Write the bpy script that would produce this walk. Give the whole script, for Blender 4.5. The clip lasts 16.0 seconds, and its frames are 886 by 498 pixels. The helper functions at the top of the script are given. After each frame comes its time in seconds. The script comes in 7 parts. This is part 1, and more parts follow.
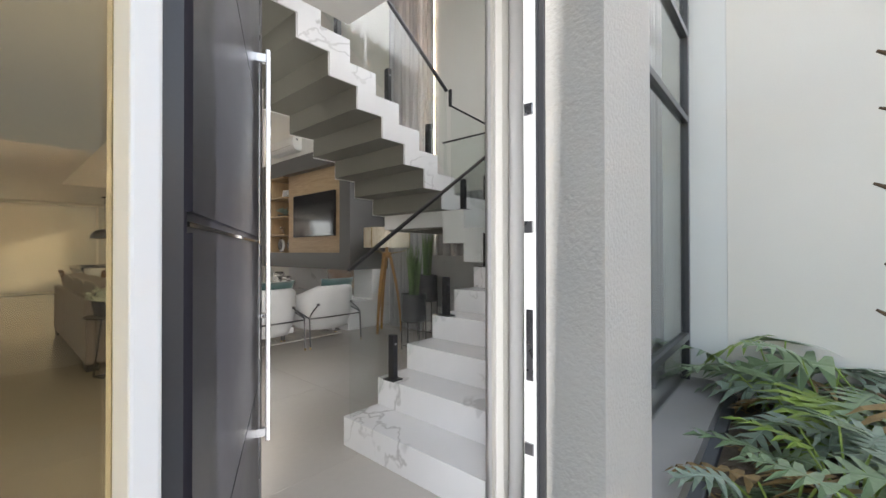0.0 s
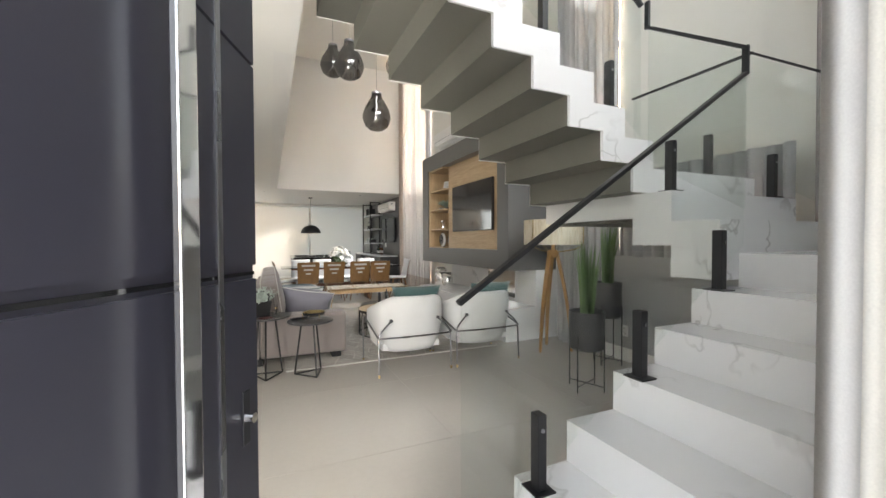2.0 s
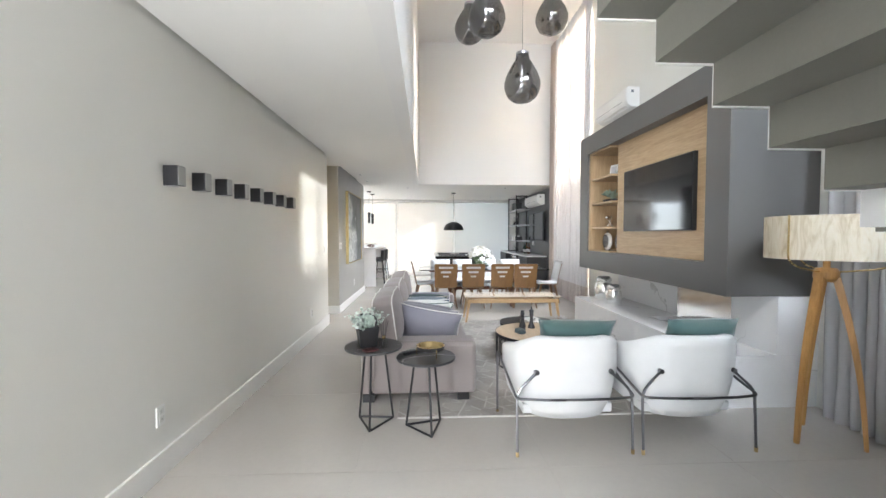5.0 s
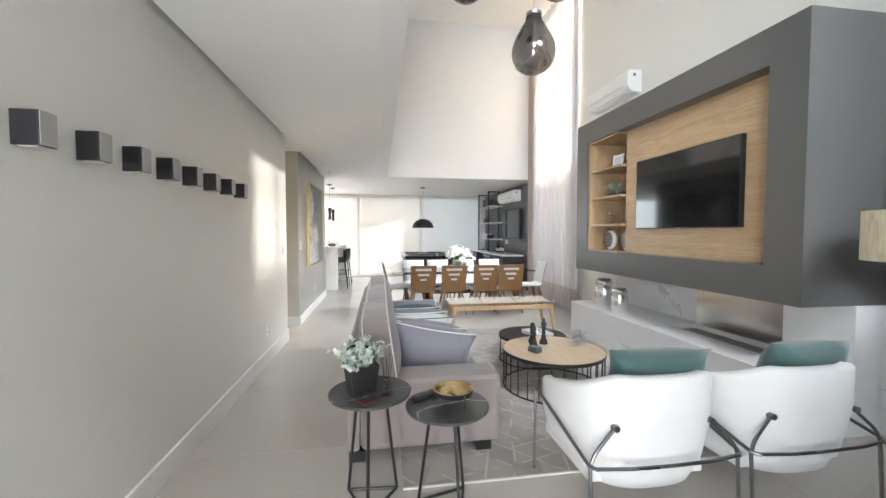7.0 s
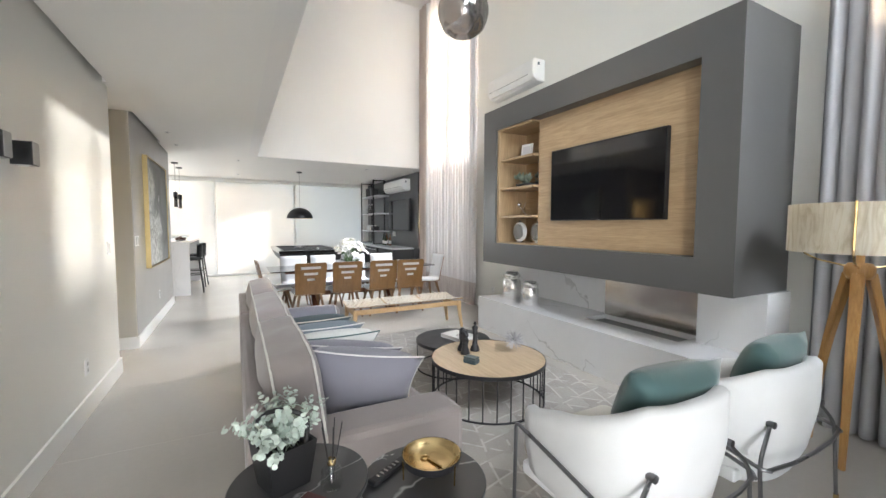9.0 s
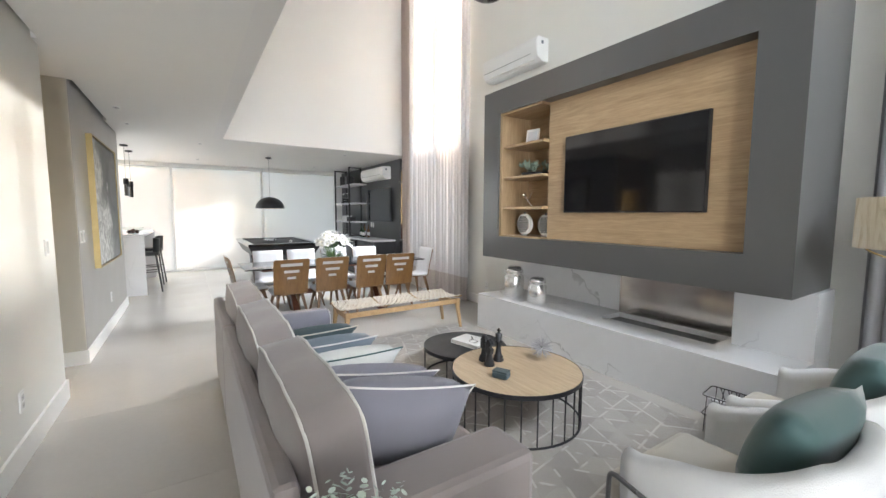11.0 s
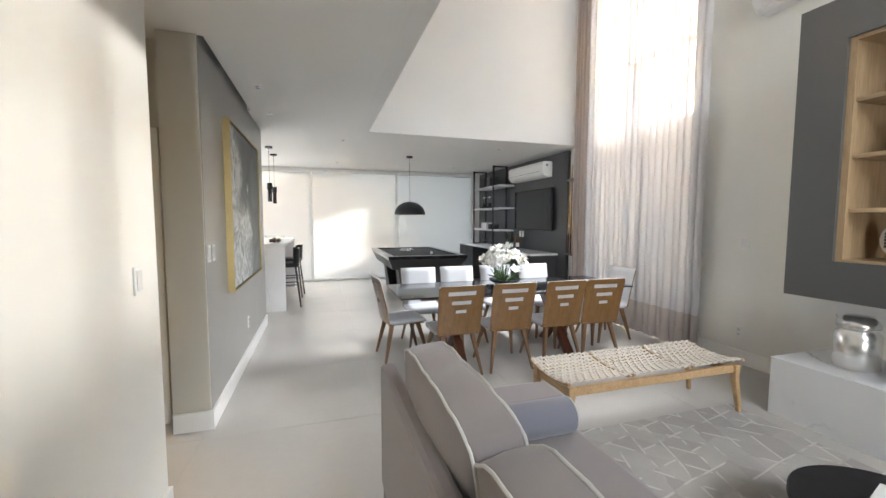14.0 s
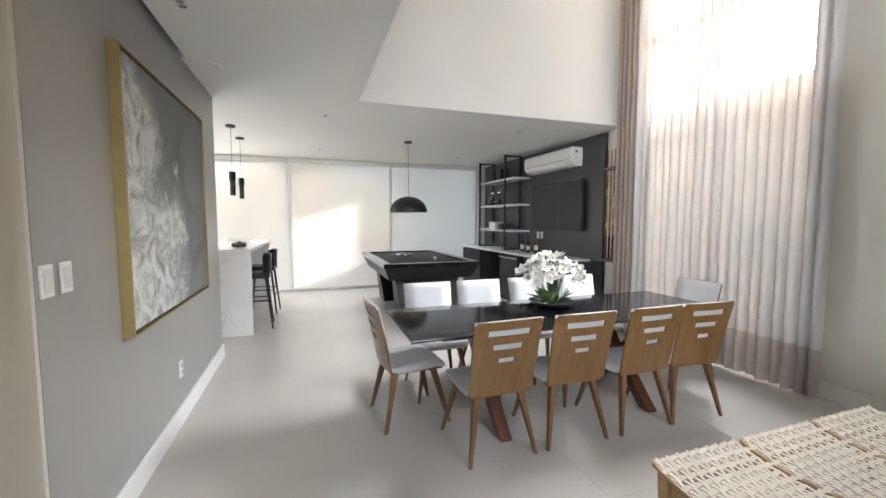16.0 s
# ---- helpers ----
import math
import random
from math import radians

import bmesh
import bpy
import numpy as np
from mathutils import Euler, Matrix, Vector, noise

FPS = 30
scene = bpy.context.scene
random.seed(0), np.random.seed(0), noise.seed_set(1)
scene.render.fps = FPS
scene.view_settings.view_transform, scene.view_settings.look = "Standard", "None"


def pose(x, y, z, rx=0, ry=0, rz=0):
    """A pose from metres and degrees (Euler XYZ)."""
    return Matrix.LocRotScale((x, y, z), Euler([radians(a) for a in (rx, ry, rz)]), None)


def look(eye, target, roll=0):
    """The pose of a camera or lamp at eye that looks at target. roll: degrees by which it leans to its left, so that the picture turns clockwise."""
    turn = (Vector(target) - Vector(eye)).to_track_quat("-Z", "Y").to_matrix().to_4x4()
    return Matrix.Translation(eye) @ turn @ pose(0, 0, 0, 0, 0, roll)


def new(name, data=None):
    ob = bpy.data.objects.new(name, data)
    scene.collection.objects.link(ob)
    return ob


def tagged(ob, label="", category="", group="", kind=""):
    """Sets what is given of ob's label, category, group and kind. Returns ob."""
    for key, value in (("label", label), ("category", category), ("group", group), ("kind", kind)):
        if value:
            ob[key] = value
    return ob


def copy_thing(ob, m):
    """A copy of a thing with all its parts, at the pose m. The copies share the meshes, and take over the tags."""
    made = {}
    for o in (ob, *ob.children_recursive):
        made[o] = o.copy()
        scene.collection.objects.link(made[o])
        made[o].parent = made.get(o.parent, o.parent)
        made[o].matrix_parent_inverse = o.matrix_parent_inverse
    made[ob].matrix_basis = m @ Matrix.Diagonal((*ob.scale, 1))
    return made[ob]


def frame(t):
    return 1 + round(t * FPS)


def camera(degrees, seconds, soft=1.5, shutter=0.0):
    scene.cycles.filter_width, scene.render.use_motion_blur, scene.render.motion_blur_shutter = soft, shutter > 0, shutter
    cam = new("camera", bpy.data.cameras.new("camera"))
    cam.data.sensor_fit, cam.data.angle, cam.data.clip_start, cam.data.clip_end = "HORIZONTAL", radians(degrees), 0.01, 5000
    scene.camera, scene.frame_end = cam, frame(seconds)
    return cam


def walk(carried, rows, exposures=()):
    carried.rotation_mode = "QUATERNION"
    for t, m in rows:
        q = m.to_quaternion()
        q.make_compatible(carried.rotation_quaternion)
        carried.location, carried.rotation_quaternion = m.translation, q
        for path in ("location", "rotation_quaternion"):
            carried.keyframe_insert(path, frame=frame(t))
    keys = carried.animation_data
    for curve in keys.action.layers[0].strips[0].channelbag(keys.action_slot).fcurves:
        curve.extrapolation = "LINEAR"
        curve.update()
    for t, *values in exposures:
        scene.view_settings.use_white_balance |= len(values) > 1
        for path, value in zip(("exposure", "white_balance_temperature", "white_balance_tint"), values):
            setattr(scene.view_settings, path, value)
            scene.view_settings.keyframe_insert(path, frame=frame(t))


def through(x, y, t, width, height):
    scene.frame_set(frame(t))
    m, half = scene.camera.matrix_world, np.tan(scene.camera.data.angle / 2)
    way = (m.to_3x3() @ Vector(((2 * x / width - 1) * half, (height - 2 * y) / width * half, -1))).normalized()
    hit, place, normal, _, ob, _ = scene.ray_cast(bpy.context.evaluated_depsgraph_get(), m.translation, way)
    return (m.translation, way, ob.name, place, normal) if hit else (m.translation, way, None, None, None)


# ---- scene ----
cam = camera(96.7, 16.0)
PATH = [
    (0, (-0.093, 0.244, 1.217), (-1.405, 1.754, 1.23), -0.1),
    (0.5, (-0.23, 0.499, 1.211), (-1.79, 1.751, 1.229), -0.3),
    (1, (-0.394, 0.777, 1.246), (-2.112, 1.801, 1.257), -0.1),
    (1.5, (-0.586, 0.948, 1.253), (-2.379, 1.834, 1.244), -0.3),
    (2, (-0.842, 1.072, 1.332), (-2.673, 1.877, 1.29), -0.2),
    (2.5, (-1.001, 1.186, 1.376), (-2.864, 1.911, 1.319), -0.2),
    (3, (-1.169, 1.333, 1.399), (-3.077, 1.928, 1.335), -0.2),
    (3.5, (-1.344, 1.388, 1.399), (-3.296, 1.82, 1.336), -0.1),
    (4, (-1.573, 1.385, 1.42), (-3.551, 1.674, 1.355), -0.1),
    (4.5, (-1.818, 1.406, 1.42), (-3.809, 1.579, 1.353), -0.1),
    (5, (-2.068, 1.437, 1.446), (-4.065, 1.523, 1.374), -0.0),
    (7.5, (-3.172, 1.011, 1.441), (-5.121, 1.453, 1.355), 0.3),
    (8, (-3.386, 0.968, 1.409), (-5.293, 1.564, 1.318), 0.6),
    (8.5, (-3.603, 0.924, 1.443), (-5.447, 1.692, 1.34), 0.3),
    (9, (-3.757, 0.867, 1.44), (-5.524, 1.797, 1.317), 0.2),
    (11.5, (-4.614, 0.673, 1.474), (-6.289, 1.751, 1.297), 0.2),
    (12, (-4.944, 0.601, 1.443), (-6.711, 1.527, 1.293), 0.2),
    (12.5, (-5.278, 0.557, 1.474), (-7.123, 1.315, 1.328), 0.2),
    (13, (-5.625, 0.516, 1.454), (-7.515, 1.154, 1.308), 0.2),
    (13.5, (-5.959, 0.53, 1.468), (-7.863, 1.125, 1.319), 0.1),
    (14, (-6.322, 0.596, 1.477), (-8.227, 1.187, 1.331), 0.1),
    (14.5, (-6.681, 0.622, 1.464), (-8.586, 1.214, 1.317), 0.2),
    (15, (-6.981, 0.677, 1.454), (-8.882, 1.279, 1.304), 0.1),
    (15.5, (-7.333, 0.742, 1.458), (-9.231, 1.357, 1.312), 0.0),
    (16, (-7.672, 0.734, 1.456), (-9.56, 1.377, 1.31), 0.0),
]
EXPOSURES = [(0.0, 2.65, 6650, 12), (1.0, 2.85, 6800, 10), (2.5, 3.4, 6600, 10), (3.5, 3.75, 6250, 10), (5.0, 3.75, 6050, 10), (9.0, 3.7, 6150, 10), (11.5, 3.6, 6100, 10), (13.0, 3.5, 6100, 10), (15.0, 3.4, 6150, 10), (16.0, 3.45, 6150, 10)]
walk(cam, [(t, look(eye, target, roll)) for t, eye, target, roll in PATH], EXPOSURES)

# ---- world, sun, large lights ----
SUN_WAY = Vector((0.55, -1.0, -0.335)).normalized()
world = bpy.data.worlds.new("sky")
scene.world = world
world.use_nodes = True
wn = world.node_tree
wn.nodes.clear()
w_out = wn.nodes.new("ShaderNodeOutputWorld")
w_bg = wn.nodes.new("ShaderNodeBackground")
w_sky = wn.nodes.new("ShaderNodeTexSky")
w_sky.sky_type = "NISHITA"
w_sky.sun_disc = False
w_sky.sun_elevation = math.asin(-SUN_WAY.z)
w_sky.sun_rotation = math.atan2(-SUN_WAY.x, -SUN_WAY.y)
w_sky.air_density, w_sky.dust_density, w_sky.ozone_density = 1.0, 5.0, 0.6
w_bg.inputs["Strength"].default_value = 0.15
w_haze = wn.nodes.new("ShaderNodeMix")
w_haze.data_type, w_haze.blend_type = "RGBA", "MULTIPLY"
w_haze.inputs[0].default_value = 1.0
w_haze.inputs[7].default_value = (1.20, 1.02, 0.90, 1)
wn.links.new(w_sky.outputs[0], w_haze.inputs[6])
wn.links.new(w_haze.outputs[2], w_bg.inputs[0])
wn.links.new(w_bg.outputs[0], w_out.inputs[0])
sun_data = bpy.data.lights.new("sun", "SUN")
sun_data.energy, sun_data.angle, sun_data.color = 2.0, radians(3), (1.0, 0.93, 0.84)
sun = new("sun", sun_data)
sun.matrix_world = look((0, 0, 30), Vector((0, 0, 30)) + SUN_WAY)


def window_light(name, centre, towards, width, height, watts, colour, spread=180):
    """An area lamp standing in for sky light, at or near an opening."""
    data = bpy.data.lights.new(name, "AREA")
    data.shape, data.size, data.size_y, data.energy, data.color = "RECTANGLE", width, height, watts, colour
    data.spread = radians(spread)
    lamp = new(name, data)
    lamp.matrix_world = look(centre, towards)
    return lamp


# added lamps for sky light; far, dining and front hang indoors, aimed steeply down
window_light("sky_light_far", (-15.95, 1.4, 2.5), (-15.6, 1.4, 1.6), 5.6, 0.35, 3, (0.99, 0.99, 1.0), 80)
# added fill from the unseen kitchen side, where no window is known
window_light("kitchen_fill_lamp", (-16.42, -2.6, 1.4), (0, -2.6, 1.4), 1.8, 2.5, 10, (0.99, 0.99, 1.0))
window_light("sky_light_dining", (-10.7, 4.30, 2.9), (-10.7, 3.50, 1.9), 1.8, 0.45, 5.5, (0.97, 0.985, 1.0), 80)
window_light("sky_light_stair", (-4.5, 4.98, 3.7), (-4.5, 0, 3.4), 0.8, 4.6, 4, (0.96, 0.98, 1.0))
window_light("sky_light_front", (-1.16, 3.3, 4.4), (-6, 2.4, 0.5), 2.4, 3.0, 12, (0.93, 0.965, 1.0), 70)
# added fill for the void, through an invented opening over the entrance
window_light("upper_hall_fill_lamp", (-0.52, 0.65, 4.8), (-4, 0.9, 4.2), 1.3, 2.2, 8, (0.97, 0.985, 1.0), 90)
window_light("sky_light_door", (-0.80, 0.95, 1.25), (-6, 2.6, 1.4), 0.95, 2.4, 2.6, (0.97, 0.985, 1.0))
window_light("sky_light_sidelight", (-0.80, 0.09, 1.25), (-5, 1.2, 1.25), 0.42, 2.5, 12, (1.0, 0.98, 0.94))
wash_data = bpy.data.lights.new("washroom_lamp", "POINT")
wash_data.energy, wash_data.color, wash_data.shadow_soft_size = 3.5, (1.0, 0.74, 0.36), 0.06
wash_lamp = new("washroom_lamp", wash_data)
wash_lamp.matrix_world = pose(-10.55, -1.55, 1.72)

# ---- materials ----
def node_material(name):
    m = bpy.data.materials.new(name)
    m.use_nodes = True
    t = m.node_tree
    return m, t, t.nodes["Principled BSDF"]


def coords(t, scale=(1, 1, 1), world_space=False):
    c = t.nodes.new("ShaderNodeTexCoord")
    mp = t.nodes.new("ShaderNodeMapping")
    mp.inputs["Scale"].default_value = scale
    if world_space:
        g = t.nodes.new("ShaderNodeNewGeometry")
        t.links.new(g.outputs["Position"], mp.inputs["Vector"])
    else:
        t.links.new(c.outputs["Object"], mp.inputs["Vector"])
    return mp.outputs["Vector"]


def noise_tex(t, vec, scale, detail=4.0, rough=0.55, distortion=0.0):
    n = t.nodes.new("ShaderNodeTexNoise")
    n.inputs["Scale"].default_value = scale
    n.inputs["Detail"].default_value = detail
    n.inputs["Roughness"].default_value = rough
    n.inputs["Distortion"].default_value = distortion
    t.links.new(vec, n.inputs["Vector"])
    return n.outputs["Fac"]


def ramp(t, fac, stops):
    r = t.nodes.new("ShaderNodeValToRGB")
    while len(r.color_ramp.elements) < len(stops):
        r.color_ramp.elements.new(0.5)
    for e, (pos, col) in zip(r.color_ramp.elements, stops):
        e.position = pos
        e.color = (*col, 1) if len(col) == 3 else col
    t.links.new(fac, r.inputs["Fac"])
    return r.outputs["Color"]


def mix(t, fac, a, b, mode="MIX"):
    n = t.nodes.new("ShaderNodeMix")
    n.data_type, n.blend_type = "RGBA", mode
    for sock, v in ((n.inputs[0], fac), (n.inputs[6], a), (n.inputs[7], b)):
        if hasattr(v, "links"):
            t.links.new(v, sock)
        elif isinstance(v, (int, float)):
            sock.default_value = v
        else:
            sock.default_value = (*v, 1)
    return n.outputs[2]


def bump(t, height, strength, distance=0.01):
    b = t.nodes.new("ShaderNodeBump")
    b.inputs["Strength"].default_value = strength
    b.inputs["Distance"].default_value = distance
    t.links.new(height, b.inputs["Height"])
    return b.outputs["Normal"]


def shade(c, k):
    return tuple(min(1.0, v * k) for v in c)


def plain(name, colour, rough=0.5, metal=0.0, vary=0.08, scale=6.0, grain=60.0, relief=0.05, coat=0.0, sheen=0.0, spec=0.5, depth=0.002):
    """A surface with broad mottling, fine grain and slight relief."""
    m, t, p = node_material(name)
    v = coords(t)
    broad, fine = noise_tex(t, v, scale, 3), noise_tex(t, v, grain, 4)
    col = ramp(t, broad, [(0.3, shade(colour, 1 - vary)), (0.7, shade(colour, 1 + vary))])
    col = mix(t, 0.35, col, ramp(t, fine, [(0.25, shade(colour, 1 - vary)), (0.75, shade(colour, 1 + vary))]))
    t.links.new(col, p.inputs["Base Color"])
    rr = ramp(t, broad, [(0.3, (rough * 0.88,) * 3), (0.7, (min(1, rough * 1.12),) * 3)])
    t.links.new(rr, p.inputs["Roughness"])
    p.inputs["Metallic"].default_value = metal
    p.inputs["Specular IOR Level"].default_value = spec
    p.inputs["Coat Weight"].default_value = coat
    p.inputs["Coat Roughness"].default_value = 0.08
    p.inputs["Sheen Weight"].default_value = sheen
    if relief:
        t.links.new(bump(t, fine, relief, depth), p.inputs["Normal"])
    return m


def lacquer(name, colour, rough):
    """Sprayed satin lacquer: even colour with a faint fine orange-peel."""
    m, t, p = node_material(name)
    v = coords(t)
    fine = noise_tex(t, v, 240, 2)
    t.links.new(ramp(t, fine, [(0.2, shade(colour, 0.96)), (0.8, shade(colour, 1.04))]), p.inputs["Base Color"])
    p.inputs["Roughness"].default_value = rough
    t.links.new(bump(t, fine, 0.02, 0.001), p.inputs["Normal"])
    return m


def wood(name, dark, light, rough=0.42, along="X", scale=1.0, coat=0.0):
    m, t, p = node_material(name)
    stretch = {"X": (0.9, 14, 14), "Y": (14, 0.9, 14), "Z": (14, 14, 0.9)}[along]
    v = coords(t, tuple(s * scale for s in stretch))
    info = t.nodes.new("ShaderNodeObjectInfo")
    grain = noise_tex(t, v, 1.6, 6, 0.62, 1.2)
    pores = noise_tex(t, v, 9.0, 3, 0.6)
    col = ramp(t, grain, [(0.28, dark), (0.5, tuple((a + b) / 2 for a, b in zip(dark, light))), (0.72, light)])
    col = mix(t, 0.25, col, ramp(t, pores, [(0.35, shade(dark, 0.8)), (0.6, light)]))
    tone = ramp(t, info.outputs["Random"], [(0.0, (0.93, 0.93, 0.93)), (1.0, (1.05, 1.05, 1.05))])
    col = mix(t, 1.0, col, tone, "MULTIPLY")
    t.links.new(col, p.inputs["Base Color"])
    p.inputs["Roughness"].default_value = rough
    p.inputs["Coat Weight"].default_value = coat
    t.links.new(bump(t, pores, 0.08, 0.002), p.inputs["Normal"])
    return m


def marble(name, ground, vein, rough=0.16, scale=0.95, amount=0.62):
    """Polished stone with thin broken cracks and a few grey shards along them."""
    m, t, p = node_material(name)
    v = coords(t, (1.0, 0.62, 0.8), world_space=True)
    t.nodes["Mapping"].inputs["Rotation"].default_value = (0.5, 0.75, 0.6)
    masks = []
    for s, width in ((scale * 0.5, 0.0016), (scale * 0.9, 0.0011)):
        n = noise_tex(t, v, s, 6, 0.5, 0.1)
        masks.append(ramp(t, n, [(0.5 - width, (0, 0, 0)), (0.5, (1, 1, 1)), (0.5 + width, (0, 0, 0))]))
    n = noise_tex(t, v, scale * 0.5, 6, 0.5, 0.1)
    wide = ramp(t, n, [(0.478, (0, 0, 0)), (0.481, (0.55,) * 3), (0.4985, (0.8,) * 3), (0.4995, (0, 0, 0))])
    shards = ramp(t, noise_tex(t, v, scale * 2.6, 3, 0.5), [(0.67, (0, 0, 0)), (0.69, (1, 1, 1))])
    broken = ramp(t, noise_tex(t, v, scale * 1.3, 3, 0.6), [(0.44, (0, 0, 0)), (0.56, (1, 1, 1))])
    thin = mix(t, 1.0, mix(t, 1.0, masks[0], masks[1], "LIGHTEN"), broken, "MULTIPLY")
    veins = mix(t, 1.0, thin, mix(t, 1.0, wide, shards, "MULTIPLY"), "LIGHTEN")
    cloud = noise_tex(t, v, scale * 2.0, 4, 0.6, 0.5)
    col = ramp(t, cloud, [(0.3, shade(ground, 0.95)), (0.6, ground)])
    strength = mix(t, 1.0, veins, (amount,) * 3, "MULTIPLY")
    t.links.new(mix(t, strength, col, vein), p.inputs["Base Color"])
    p.inputs["Roughness"].default_value = rough
    return m


def glass(name, tint, rough=0.0, ior=1.45, clear=0.0):
    """Thin glass: mostly clear, with real gloss."""
    m, t, p = node_material(name)
    t.nodes.remove(p)
    out = t.nodes["Material Output"]
    see, gl, fr, mx = (t.nodes.new(n) for n in ("ShaderNodeBsdfTransparent", "ShaderNodeBsdfGlossy", "ShaderNodeLayerWeight", "ShaderNodeMixShader"))
    see.inputs[0].default_value = (*tint, 1)
    gl.inputs["Roughness"].default_value = rough
    r0 = ((ior - 1) / (ior + 1)) ** 2
    t.links.new(ramp(t, fr.outputs["Facing"], [(0.0, (r0,) * 3), (0.45, (r0 * 1.3,) * 3), (0.75, (r0 + 0.10,) * 3), (0.9, (r0 + 0.30,) * 3), (1.0, (0.9,) * 3)]), mx.inputs[0])
    t.links.new(see.outputs[0], mx.inputs[1])
    t.links.new(gl.outputs[0], mx.inputs[2])
    t.links.new(mx.outputs[0], out.inputs[0])
    return m


def cloth(name, colour, through, open_part, weave=350.0):
    """A thin woven sheet: it scatters light back, lets some through, and is partly open."""
    m, t, p = node_material(name)
    t.nodes.remove(p)
    out = t.nodes["Material Output"]
    v = coords(t)
    n = noise_tex(t, v, weave, 2)
    broad = noise_tex(t, v, 1.5, 3)
    col = mix(t, 0.5, ramp(t, n, [(0.3, shade(colour, 0.9)), (0.7, shade(colour, 1.06))]), ramp(t, broad, [(0.3, shade(colour, 0.95)), (0.7, colour)]))
    dif, tra, see, m1, m2 = (t.nodes.new(k) for k in ("ShaderNodeBsdfDiffuse", "ShaderNodeBsdfTranslucent", "ShaderNodeBsdfTransparent", "ShaderNodeMixShader", "ShaderNodeMixShader"))
    t.links.new(col, dif.inputs[0])
    t.links.new(col, tra.inputs[0])
    m1.inputs[0].default_value, m2.inputs[0].default_value = through, open_part
    t.links.new(dif.outputs[0], m1.inputs[1])
    t.links.new(tra.outputs[0], m1.inputs[2])
    t.links.new(m1.outputs[0], m2.inputs[1])
    t.links.new(see.outputs[0], m2.inputs[2])
    t.links.new(m2.outputs[0], out.inputs[0])
    return m


